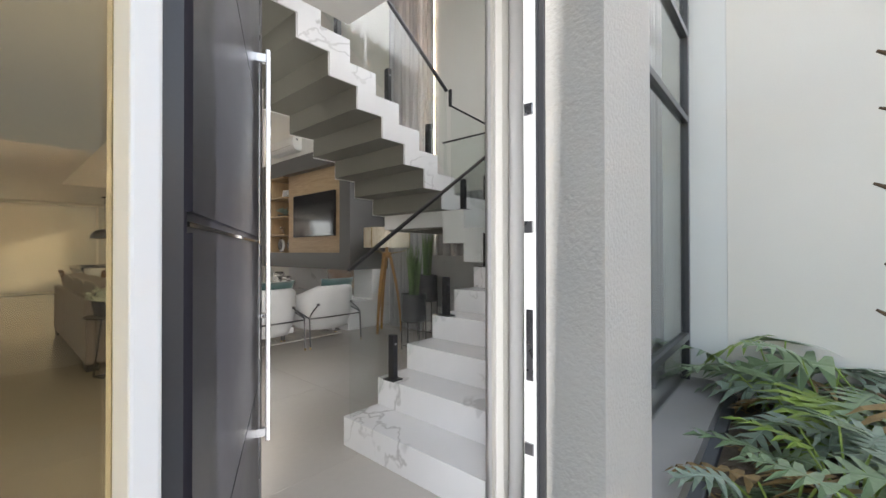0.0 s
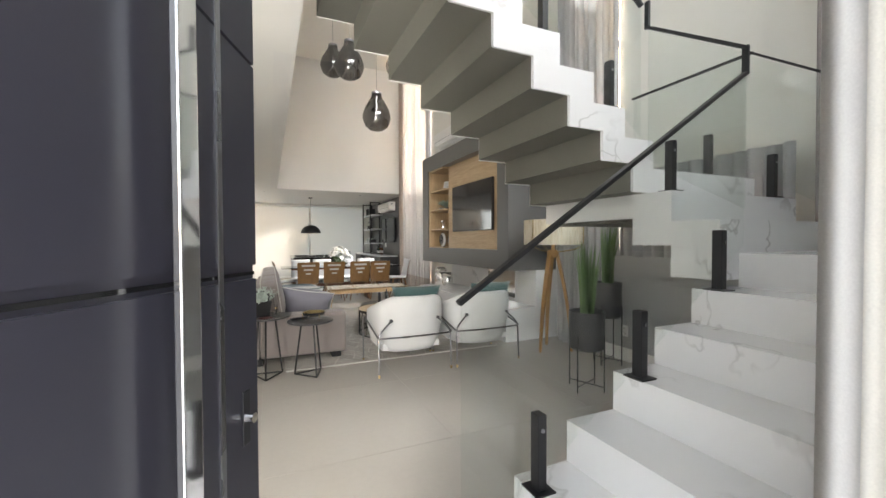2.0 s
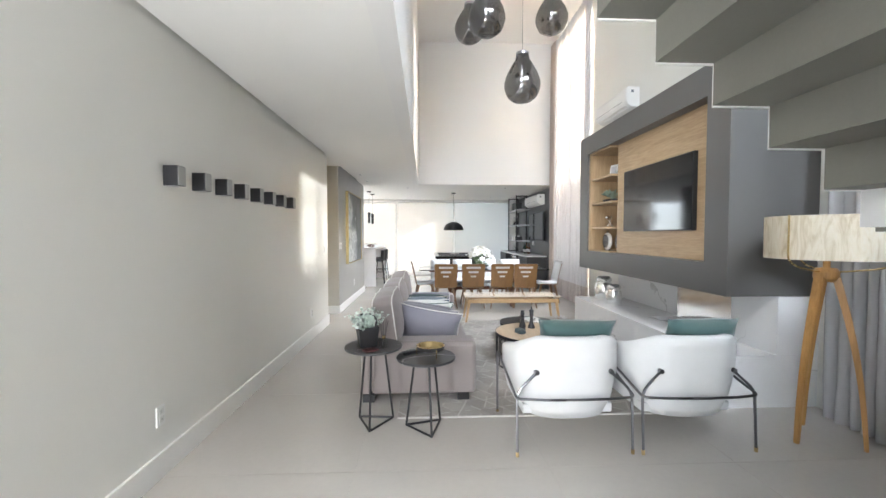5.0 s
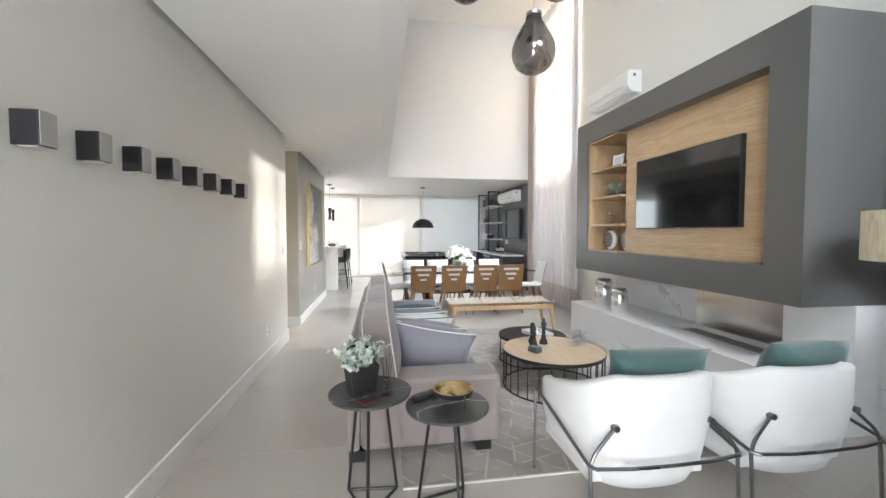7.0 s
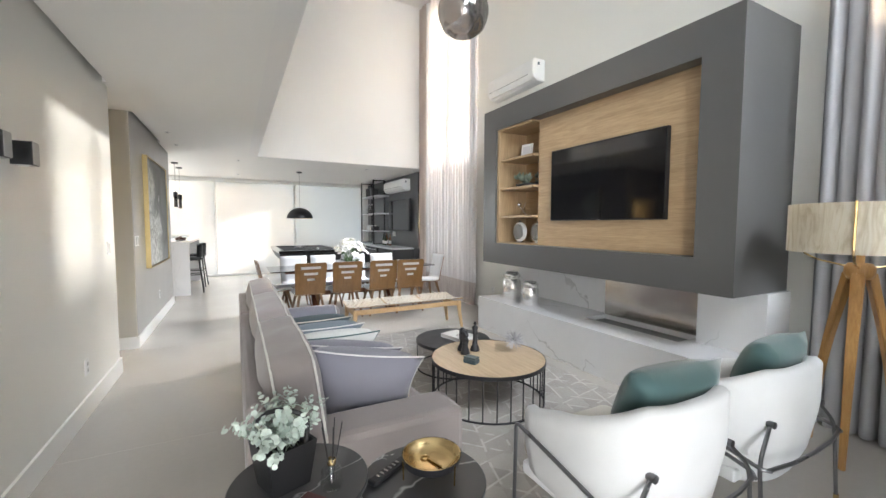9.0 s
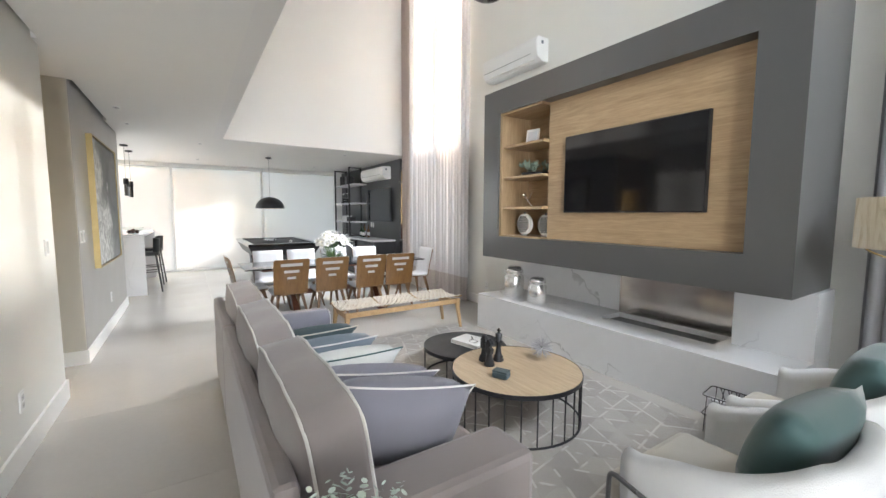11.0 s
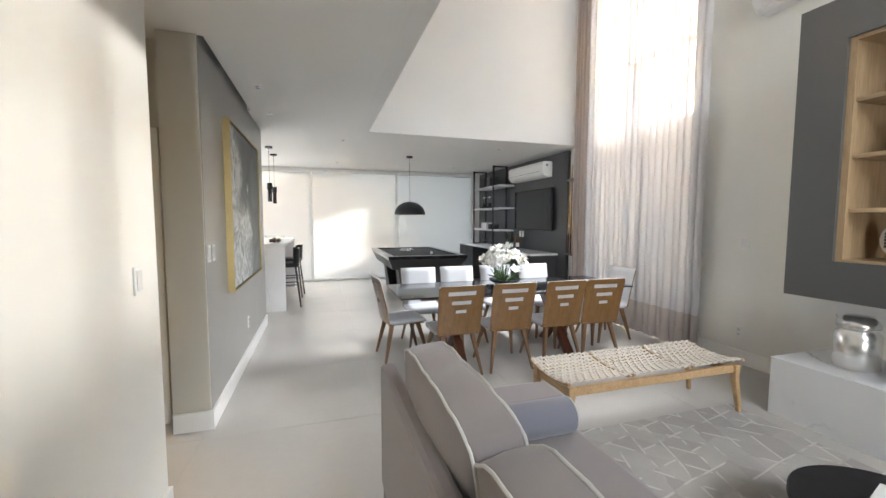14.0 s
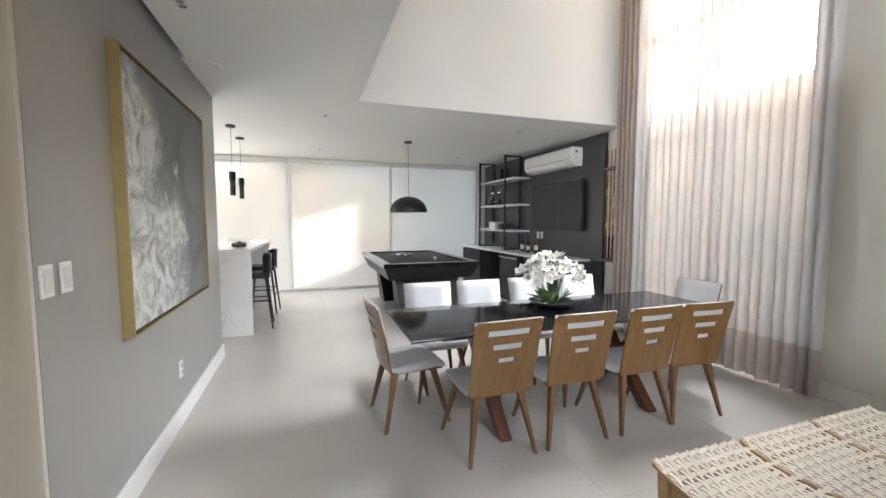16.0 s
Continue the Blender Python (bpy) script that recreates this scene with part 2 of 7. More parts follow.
M = dict(
    wall=plain("warm_white_wall_paint", (0.77, 0.765, 0.725), 0.55, vary=0.02, scale=1.2, grain=160, relief=0.06),
    white=plain("white_plaster", (0.82, 0.81, 0.79), 0.7, vary=0.015, scale=1.2, grain=160, relief=0.04),
    ceiling=plain("ceiling_white", (0.84, 0.83, 0.80), 0.8, vary=0.015, scale=1.0, grain=140, relief=0.03),
    greige=plain("grey_satin_wall", (0.33, 0.32, 0.30), 0.32, vary=0.06, scale=2.5, grain=45, relief=0.12),
    taupe=plain("taupe_wall", (0.58, 0.555, 0.49), 0.5, vary=0.03, scale=2, grain=120, relief=0.05),
    stairgrey=plain("grey_stair_wall", (0.42, 0.425, 0.43), 0.5, vary=0.03, scale=2, grain=120, relief=0.05),
    trim=plain("white_lacquer_trim", (0.84, 0.835, 0.81), 0.35, vary=0.02, relief=0.0),
    floor=plain("satin_cement_tile", (0.50, 0.473, 0.435), 0.24, vary=0.05, scale=0.9, grain=26, relief=0.02, spec=0.45),
    grout=plain("cement_grout", (0.44, 0.415, 0.38), 0.45, vary=0.05),
    marble=marble("white_veined_marble", (0.80, 0.80, 0.81), (0.33, 0.32, 0.32)),
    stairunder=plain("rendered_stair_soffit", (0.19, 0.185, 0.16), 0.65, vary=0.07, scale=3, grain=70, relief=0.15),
    black=plain("black_powder_coat", (0.012, 0.012, 0.014), 0.42, vary=0.1, relief=0.03, grain=300),
    blackgloss=lacquer("black_lacquer", (0.010, 0.010, 0.011), 0.08),
    darkgrey=lacquer("dark_grey_lacquer", (0.098, 0.096, 0.093), 0.32),
    charcoal=lacquer("charcoal_panel", (0.055, 0.056, 0.06), 0.28),
    doorblue=plain("ink_metal_door_paint", (0.030, 0.029, 0.040), 0.33, vary=0.05, scale=2, grain=260, relief=0.06, spec=0.5),
    chrome=plain("polished_chrome", (0.82, 0.82, 0.83), 0.06, 1.0, vary=0.02, relief=0.0),
    gunmetal=plain("gunmetal_tube", (0.22, 0.22, 0.23), 0.3, 1.0, vary=0.06, relief=0.03),
    steel=plain("brushed_dark_steel", (0.33, 0.33, 0.34), 0.28, 1.0, vary=0.06, relief=0.03),
    brass=plain("brushed_brass", (0.66, 0.50, 0.25), 0.26, 1.0, vary=0.06, relief=0.03),
    oak=wood("oak_veneer", (0.33, 0.22, 0.115), (0.52, 0.375, 0.22)),
    oakv=wood("oak_upright", (0.33, 0.22, 0.115), (0.52, 0.375, 0.22), along="Z"),
    honey=wood("honey_wood", (0.34, 0.17, 0.05), (0.52, 0.29, 0.10), 0.36, along="Z"),
    chairwood=wood("caramel_plywood", (0.135, 0.066, 0.02), (0.235, 0.122, 0.04), 0.30, along="Z", coat=0.2),
    walnut=wood("walnut_legs", (0.12, 0.06, 0.025), (0.24, 0.13, 0.06), 0.4, along="Z"),
    benchwood=wood("pale_ash", (0.36, 0.22, 0.10), (0.56, 0.38, 0.20), 0.42),
    tablewood=wood("pale_oak_tabletop", (0.38, 0.275, 0.17), (0.57, 0.445, 0.30), 0.35),
    redwood=wood("dark_red_wood", (0.07, 0.022, 0.01), (0.16, 0.055, 0.025), 0.35, along="Z"),
    clear=glass("clear_glass", (0.965, 0.98, 0.972)),
    pane=glass("window_glass", (0.93, 0.95, 0.94)),
    bronze=glass("bronze_glass", (0.70, 0.64, 0.50)),
    smoke=glass("smoked_mirror_glass", (0.36, 0.35, 0.34), 0.02, 2.3),
    sheer=cloth("sheer_curtain", (0.69, 0.685, 0.70), 0.06, 0.15),
    drape=cloth("grey_drape", (0.44, 0.435, 0.445), 0.03, 0.01),
    hem=cloth("curtain_hem", (0.46, 0.42, 0.40), 0.35, 0.0),
    screen=cloth("roller_screen", (0.82, 0.82, 0.80), 0.30, 0.26, 600),
    sofa=plain("grey_brown_sofa_fabric", (0.255, 0.22, 0.212), 0.85, vary=0.07, scale=5, grain=420, relief=0.35, sheen=0.25),
    cushion=plain("slate_cushion_fabric", (0.175, 0.17, 0.20), 0.85, vary=0.07, scale=6, grain=420, relief=0.35, sheen=0.25),
    piping=plain("white_piping", (0.62, 0.60, 0.57), 0.8, relief=0.2, grain=300),
    bluecush=plain("blue_grey_cushion_fabric", (0.125, 0.15, 0.175), 0.85, vary=0.08, grain=420, relief=0.35, sheen=0.25),
    darkcush=plain("ink_green_cushion_fabric", (0.035, 0.055, 0.06), 0.8, vary=0.1, grain=420, relief=0.35, sheen=0.2),
    green=plain("sea_green_velvet", (0.04, 0.092, 0.09), 0.65, vary=0.14, scale=9, grain=260, relief=0.25, sheen=0.5),
    boucle=plain("off_white_boucle", (0.68, 0.685, 0.69), 0.95, vary=0.04, scale=8, grain=220, relief=0.5, sheen=0.15, depth=0.004),
    lining=plain("cream_seat_fabric", (0.52, 0.49, 0.43), 0.9, vary=0.06, grain=320, relief=0.35),
    seatgrey=plain("light_grey_chair_fabric", (0.58, 0.585, 0.60), 0.85, vary=0.05, grain=380, relief=0.35),
    leather=plain("black_leather", (0.014, 0.014, 0.015), 0.42, vary=0.15, grain=160, relief=0.3),
    darkstone=marble("black_veined_stone", (0.050, 0.050, 0.053), (0.6, 0.6, 0.6), 0.28, 1.6, 0.75),
    felt=plain("black_felt", (0.012, 0.012, 0.013), 0.95, vary=0.2, grain=400, relief=0.2),
    cord=plain("cream_leather_cord", (0.58, 0.52, 0.43), 0.65, vary=0.1, scale=20, grain=200, relief=0.2),
    plastic=plain("white_plastic", (0.78, 0.78, 0.77), 0.35, vary=0.015, relief=0.0),
    ceramic=plain("white_ceramic", (0.75, 0.75, 0.73), 0.2, vary=0.03, relief=0.0),
    facegrey=plain("sconce_face_grey", (0.36, 0.355, 0.345), 0.35, vary=0.05, relief=0.0),
    screenglass=lacquer("black_screen", (0.006, 0.006, 0.007), 0.07),
)

# ---- building blocks ----
def link(name, bm, material, smooth=False):
    me = bpy.data.meshes.new(name)
    bm.to_mesh(me)
    bm.free()
    for m in material if isinstance(material, (list, tuple)) else [material]:
        me.materials.append(m)
    if smooth:
        for f in me.polygons:
            f.use_smooth = True
    return new(name, me)


def part(name, bm, material, parent, label="", smooth=False):
    """One mesh under a thing or under a part."""
    ob = link(name, bm, material, smooth)
    ob.parent = parent
    if label:
        ob["label"] = label
    return ob


def thing(name, m, label, category, group="", kind=""):
    """An empty at a thing's base, to which its parts belong."""
    ob = new(name)
    ob.empty_display_size = 0.1
    ob.matrix_world = m
    return tagged(ob, label, category, group, kind)


def structure(name, bm, material, label, category, smooth=False):
    return tagged(link(name, bm, material, smooth), label, category, "", "structure")


def cuboid(bm, x0, x1, y0, y1, z0, z1, bevel=0.0, seg=2, mat=0):
    vs = [bm.verts.new((x, y, z)) for x in (x0, x1) for y in (y0, y1) for z in (z0, z1)]
    quads = [(0, 1, 3, 2), (4, 6, 7, 5), (0, 4, 5, 1), (2, 3, 7, 6), (0, 2, 6, 4), (1, 5, 7, 3)]
    fs = [bm.faces.new([vs[i] for i in q]) for q in quads]
    for f in fs:
        f.material_index = mat
    if bevel:
        es = list({e for f in fs for e in f.edges})
        bmesh.ops.bevel(bm, geom=es, offset=bevel, segments=seg, affect="EDGES", profile=0.5)
    return vs


def boxes(*specs, bevel=0.0):
    bm = bmesh.new()
    for s in specs:
        cuboid(bm, *s, bevel=bevel)
    bmesh.ops.recalc_face_normals(bm, faces=bm.faces)
    return bm


def rod(bm, a, b, r0, r1=None, seg=12, caps=True):
    """A tapered round bar from a to b."""
    a, b = Vector(a), Vector(b)
    r1 = r0 if r1 is None else r1
    q = (b - a).to_track_quat("Z", "Y")
    rings = []
    for c, r in ((a, r0), (b, r1)):
        rings.append([bm.verts.new(c + q @ Vector((r * math.cos(2 * math.pi * i / seg), r * math.sin(2 * math.pi * i / seg), 0))) for i in range(seg)])
    for i in range(seg):
        j = (i + 1) % seg
        bm.faces.new((rings[0][i], rings[0][j], rings[1][j], rings[1][i]))
    if caps:
        bm.faces.new(rings[0][::-1])
        bm.faces.new(rings[1])
    return bm


def lathe(profile, seg=32, bm=None, centre=(0, 0, 0), close=False):
    """A turned body from pairs of radius and height."""
    bm = bm or bmesh.new()
    c = Vector(centre)
    rings = []
    for r, z in profile:
        if r < 1e-5:
            rings.append([bm.verts.new(c + Vector((0, 0, z)))])
        else:
            rings.append([bm.verts.new(c + Vector((r * math.cos(2 * math.pi * i / seg), r * math.sin(2 * math.pi * i / seg), z))) for i in range(seg)])
    for a, b in zip(rings, rings[1:]):
        for i in range(seg):
            j = (i + 1) % seg
            if len(a) == 1 and len(b) > 1:
                bm.faces.new((a[0], b[j], b[i]))
            elif len(b) == 1 and len(a) > 1:
                bm.faces.new((a[i], a[j], b[0]))
            elif len(a) > 1:
                bm.faces.new((a[i], a[j], b[j], b[i]))
    bmesh.ops.recalc_face_normals(bm, faces=bm.faces)
    return bm


def rounded(points, radius, steps=5, closed=False):
    """A path of points with its corners rounded."""
    pts = [Vector(p) for p in points]
    out = []
    n = len(pts)
    for i, p in enumerate(pts):
        if not closed and i in (0, n - 1):
            out.append(p)
            continue
        a, b = pts[i - 1], pts[(i + 1) % n]
        r = min(radius, (a - p).length * 0.45, (b - p).length * 0.45)
        s, e = p + (a - p).normalized() * r, p + (b - p).normalized() * r
        for k in range(steps + 1):
            u = k / steps
            out.append((1 - u) ** 2 * s + 2 * u * (1 - u) * p + u * u * e)
    return out


def tube(points, r, seg=8, closed=False, bm=None):
    """A round tube along a path."""
    bm = bm or bmesh.new()
    pts = [Vector(p) for p in points]
    n = len(pts)
    rings, ref = [], None
    for i, p in enumerate(pts):
        if closed:
            d = pts[(i + 1) % n] - pts[i - 1]
        else:
            d = pts[min(i + 1, n - 1)] - pts[max(i - 1, 0)]
        d.normalize()
        if ref is None:
            ref = d.orthogonal()
        ref = (ref - d * ref.dot(d)).normalized()
        side = d.cross(ref)
        rings.append([bm.verts.new(p + r * (math.cos(2 * math.pi * k / seg) * ref + math.sin(2 * math.pi * k / seg) * side)) for k in range(seg)])
    pairs = list(zip(rings, rings[1:])) + ([(rings[-1], rings[0])] if closed else [])
    for a, b in pairs:
        for k in range(seg):
            j = (k + 1) % seg
            bm.faces.new((a[k], a[j], b[j], b[k]))
    if not closed:
        bm.faces.new(rings[0][::-1])
        bm.faces.new(rings[-1])
    bmesh.ops.recalc_face_normals(bm, faces=bm.faces)
    return bm


def prism(outline, z0, z1, bm=None, bevel=0.0):
    """An upright block over an outline of x and y."""
    bm = bm or bmesh.new()
    lo = [bm.verts.new((x, y, z0)) for x, y in outline]
    hi = [bm.verts.new((x, y, z1)) for x, y in outline]
    fs = [bm.faces.new(lo[::-1]), bm.faces.new(hi)]
    for i in range(len(lo)):
        j = (i + 1) % len(lo)
        fs.append(bm.faces.new((lo[i], lo[j], hi[j], hi[i])))
    if bevel:
        bmesh.ops.bevel(bm, geom=list({e for f in fs for e in f.edges}), offset=bevel, segments=2, affect="EDGES")
    return bm


def curtain(name, a, b, z0, z1, folds, depth, material, label, hem=None, hem_mat=None, seed=1):
    """A pleated hanging between two points of the plan."""
    rng = random.Random(seed)
    a, b = Vector(a), Vector(b)
    way = (b - a)
    length = way.length
    way.normalize()
    side = Vector((-way.y, way.x))
    n = folds * 8
    ph = [rng.uniform(-0.5, 0.5) for _ in range(folds + 2)]
    amp = [rng.uniform(0.6, 1.25) for _ in range(folds + 2)]
    levels = [z0, z0 + 0.2, z0 + (hem or 0.3), z0 + (z1 - z0) * 0.35, z0 + (z1 - z0) * 0.7, z1 - 0.12, z1]
    bm = bmesh.new()
    grid = []
    for li, z in enumerate(levels):
        row = []
        grow = 1.0 if li < 5 else 0.7
        for i in range(n + 1):
            u = i / n
            k = u * folds
            f = int(min(k, folds))
            off = depth * grow * amp[f] * math.sin(2 * math.pi * k + 0.5 * ph[f]) + 0.25 * depth * math.sin(3.1 * k + li * 0.5 + ph[0])
            p = a + way * (u * length + 0.25 * depth * math.cos(2 * math.pi * k)) + side * off
            row.append(bm.verts.new((p.x, p.y, z + (0.006 * math.sin(k * 2.3) if li == 0 else 0))))
        grid.append(row)
    for li in range(len(levels) - 1):
        for i in range(n):
            f = bm.faces.new((grid[li][i], grid[li][i + 1], grid[li + 1][i + 1], grid[li + 1][i]))
            f.material_index = 1 if hem_mat and li < 2 else 0
            f.smooth = True
    ob = link(name, bm, [material, hem_mat] if hem_mat else material)
    return tagged(ob, label, "curtain")


# ---- the house shell ----
LOW, HIGH, UPPER = 2.70, 6.20, 3.42      # low ceiling, high ceiling, upper floor
XF, XE = -16.45, -0.72                   # far glass wall, entrance wall inside
YL, YR = -0.15, 4.72                     # side walls inside

# floor bed, below the tiles
structure("floor", boxes((XF - 0.1, -0.5, -4.2, 4.9, -0.2, -0.0012)), M["grout"], "grey cement bed under the large floor tiles", "floor")

structure("wall_left", boxes((-8.50, -0.5, YL - 0.15, YL, -0.17, LOW + 0.07), (-8.50, -4.1, YL, YL + 0.034, LOW + 0.07, LOW + 0.25)), M["wall"], "long warm white painted plaster wall", "wall")
structure("wall_picture", boxes((-12.32, -9.40, -0.40, -0.165, 0, LOW + 0.07), (-12.32, -9.40, -0.40, -0.131, LOW + 0.07, LOW + 0.25)), M["greige"], "satin grey wall behind the framed picture", "wall")
structure("wall_pillar", boxes((-9.403, -9.38, -0.40, -0.168, 0, LOW)), M["taupe"], "taupe painted wall end beside the doorway", "wall")
structure("wall_alcove", boxes((-9.70, -9.56, -0.51, -0.40, 0, LOW), (-9.70, -9.56, -1.60, -0.51, 2.06, LOW), (-9.70, -9.56, -1.75, -1.44, 0, LOW), (-9.56, -8.35, -1.75, -1.60, 0, LOW), (-8.50, -8.35, -1.60, -0.30, 0, LOW)), M["taupe"], "taupe painted walls of the small hall", "wall")
structure("wall_washroom", boxes((-11.4, -11.3, -1.75, -0.40, 0, LOW), (-11.4, -9.70, -1.85, -1.75, 0, LOW)), plain("ochre_washroom_plaster", (0.42, 0.33, 0.20), 0.6, vary=0.06, scale=3, grain=90, relief=0.1), "ochre plastered washroom walls", "wall")
structure("wall_kitchen", boxes((XF, -11.4, -4.2, -4.05, 0, LOW), (-11.40, -11.28, -4.05, -1.85, 0, LOW)), M["white"], "plain white kitchen walls", "wall")

# right wall with the tall dining window and the stair window
structure("wall_right", boxes(
    (XF, -11.65, YR, YR + 0.18, 0, HIGH), (-11.65, -9.86, YR, YR + 0.18, 6.0, HIGH), (-9.86, -4.95, YR, YR + 0.18, 0, HIGH),
    (-4.95, -2.35, YR, YR + 0.18, 0, 1.22), (-4.95, -2.35, YR, YR + 0.18, 6.0, HIGH), (-4.15, -2.35, YR, YR + 0.18, 2.0, 6.0), (-2.58, -2.35, YR, YR + 0.18, 1.22, 2.0), (-2.35, -0.5, YR, YR + 0.18, -0.17, HIGH)), M["wall"],
    "double-height warm white wall with tall windows", "wall")
structure("wall_stair_dado", boxes((-4.28, -2.30, YR - 0.06, YR, 0.0, 1.21)), M["stairgrey"], "grey painted low wall below the stair window", "wall")
# wall over the low ceiling, seen across the void
structure("wall_void_far", boxes((-12.11, -11.96, 1.263, YR, LOW, HIGH)), M["white"], "tall white wall above the dining room ceiling", "wall")
structure("wall_void_side", boxes((-11.96, -3.95, 1.113, 1.263, LOW, HIGH)), M["white"], "white upper wall along the void", "wall")
structure("wall_upper_back", boxes((-4.1, -0.5, -0.30, YL, LOW, HIGH), (-4.1, -3.95, YL, 1.113, UPPER, HIGH)), M["white"], "plain white upper hall walls", "wall")
structure("ceiling_low", boxes((XF, -12.11, -4.2, YR, LOW, LOW + 0.3), (-12.11, -9.40, -0.13, 1.113, LOW, LOW + 0.3), (-12.11, -11.96, 1.113, 1.263, LOW, LOW + 0.3), (-9.40, -8.35, -0.31, YL + 0.035, LOW, LOW + 0.3), (-12.11, -11.28, -4.2, -0.13, LOW + 0.002, LOW + 0.3), (-9.40, -4.1, YL + 0.035, 1.113, LOW, LOW + 0.3), (-11.28, -8.35, -1.85, YL - 0.16, LOW + 0.002, LOW + 0.3), (-4.1, -3.95, YL + 0.035, 1.113, LOW, UPPER), (-3.95, -2.24, YL + 0.035, 1.263, LOW, UPPER), (-2.24, -0.5, YL + 0.035, 1.778, LOW, UPPER)), M["ceiling"], "smooth white low plaster ceiling", "ceiling")
structure("ceiling_high", boxes((-12.2, -0.5, -0.35, YR + 0.18, HIGH, HIGH + 0.2)), M["ceiling"], "white high ceiling over the void", "ceiling")
structure("roof", boxes((XF - 0.2, -12.2, -4.2, YR + 0.18, LOW + 0.3, LOW + 0.5)), M["white"], "flat white roof slab", "roof")

# entrance wall
# the opening above the lintel is invented, for the upper hall fill
structure("wall_front", boxes((-0.69, -0.50, 1.45, 1.98, -0.17, HIGH), (-0.69, -0.50, -0.30, 1.45, 2.62, 3.6), (-0.69, -0.50, -0.30, 1.45, 5.95, HIGH), (-0.69, -0.50, -0.30, 0.0, 3.6, 5.95), (-0.69, -0.50, 1.30, 1.45, 3.6, 5.95), (-0.86, -0.62, 1.98, YR, 6.0, HIGH)),
          plain("rough_grey_render", (0.56, 0.535, 0.485), 0.75, vary=0.05, scale=3, grain=60, relief=0.8, depth=0.008), "coarse grey rendered entrance pier and lintel", "wall")

# baseboards
BB = 0.15
structure("baseboard_left", boxes((-8.515, -0.9, YL, YL + 0.016, 0, BB), (-8.516, -8.50, YL - 0.15, YL, 0, BB)), M["trim"], "tall white baseboard along the left wall", "baseboard")
structure("baseboard_picture", boxes((-12.335, -9.365, -0.164, -0.148, 0, 0.135), (-9.379, -9.364, -0.40, -0.165, 0, 0.135), (-9.545, -9.365, -0.40, -0.39, 0, 0.135)), M["trim"], "white baseboard round the picture wall", "baseboard")
structure("baseboard_right", boxes((-9.70, -8.42, YR - 0.016, YR, 0, 0.14), (-4.28, -2.30, YR - 0.076, YR - 0.06, 0, 0.14)), M["trim"], "white baseboard along the right wall", "baseboard")
structure("door_frame_washroom", boxes((-9.585, -9.545, -0.555, -0.465, 0, 2.11), (-9.585, -9.545, -1.47, -1.39, 0, 2.11), (-9.585, -9.545, -1.39, -0.555, 2.02, 2.11), bevel=0.004), M["trim"], "off-white architrave of the washroom doorway", "door frame")

# ---- entrance ----
structure("door_jamb_left", boxes((-0.70, -0.58, 0.334, 0.362, -0.17, 2.62), bevel=0.004), M["trim"], "white lacquered left door jamb", "door jamb")
structure("door_jamb_left_seal", boxes((-0.78, -0.60, 0.364, 0.386, -0.17, 2.62)), M["charcoal"], "dark grey rebate of the door jamb", "door jamb")
structure("door_jamb_right", boxes((-0.772, -0.722, 1.446, 1.60, -0.17, 2.62), bevel=0.004), M["trim"], "white lacquered right door jamb", "door jamb")
bm = boxes((-0.721, -0.7135, 1.44, 1.60, -0.17, 2.62), (-0.713, -0.699, 1.448, 1.60, -0.17, 2.62), (-0.6985, -0.691, 1.44, 1.60, -0.17, 2.62))
structure("door_jamb_right_seal", bm, M["charcoal"], "ribbed dark aluminium door seal", "door jamb")
structure("door_threshold", boxes((-0.90, -0.50, 0.30, 1.45, -0.17, -0.004)), M["charcoal"], "dark stone threshold step", "threshold")

for z in (1.70, 1.30, 0.55, 0.1):
    st = tagged(link("strike_plate", boxes((-0.765, -0.732, 1.438, 1.4455, z - 0.02, z + 0.02), bevel=0.002), M["steel"]), "small steel bolt keep in the white jamb", "strike plate", "bolt keeps")
long_st = tagged(link("strike_plate", boxes((-0.76, -0.735, 1.4425, 1.4455, 0.78, 1.02), bevel=0.0), M["steel"]), "long steel lock keep on the white jamb", "strike plate")

# sidelight
win = thing("sidelight_window", pose(-0.66, 0.083, 0), "tall fixed bronze-tinted sidelight beside the door", "window", kind="structure")
part("pane", boxes((-0.005, 0.005, -0.228, 0.2505, -0.15, 2.62)), M["bronze"], win).visible_shadow = False
part("window_frame", boxes((-0.03, 0.03, -0.232, -0.229, -0.17, 2.62), (-0.03, 0.03, -0.229, 0.2505, -0.17, -0.152)), M["charcoal"], win)

# unseen pane in the invented opening that admits the upper fill
uw = thing("upper_hall_window", pose(-0.60, 0.65, 3.6), "unseen pane added over the entrance for fill light", "window", kind="structure")
part("pane", boxes((-0.005, 0.005, -0.649, 0.649, 0.0, 2.349)), M["pane"], uw).visible_shadow = False

# pivot door, standing open
dx, dy = -0.877, 0.480
door_len = 1.24
door = thing("pivot_door", Matrix.Translation((-0.786, 0.420, 0)) @ Matrix.Rotation(math.atan2(dy, dx), 4, "Z"), "tall ink-coloured metal pivot door standing open", "door")
bm = bmesh.new()
LEAF_H, FACE = 2.56, -0.03
# leaf core and the face boards, parted by grooves
cuboid(bm, 0.0, door_len, -0.022, 0.03, 0.012, LEAF_H)
part("leaf", bm, M["doorblue"], door)


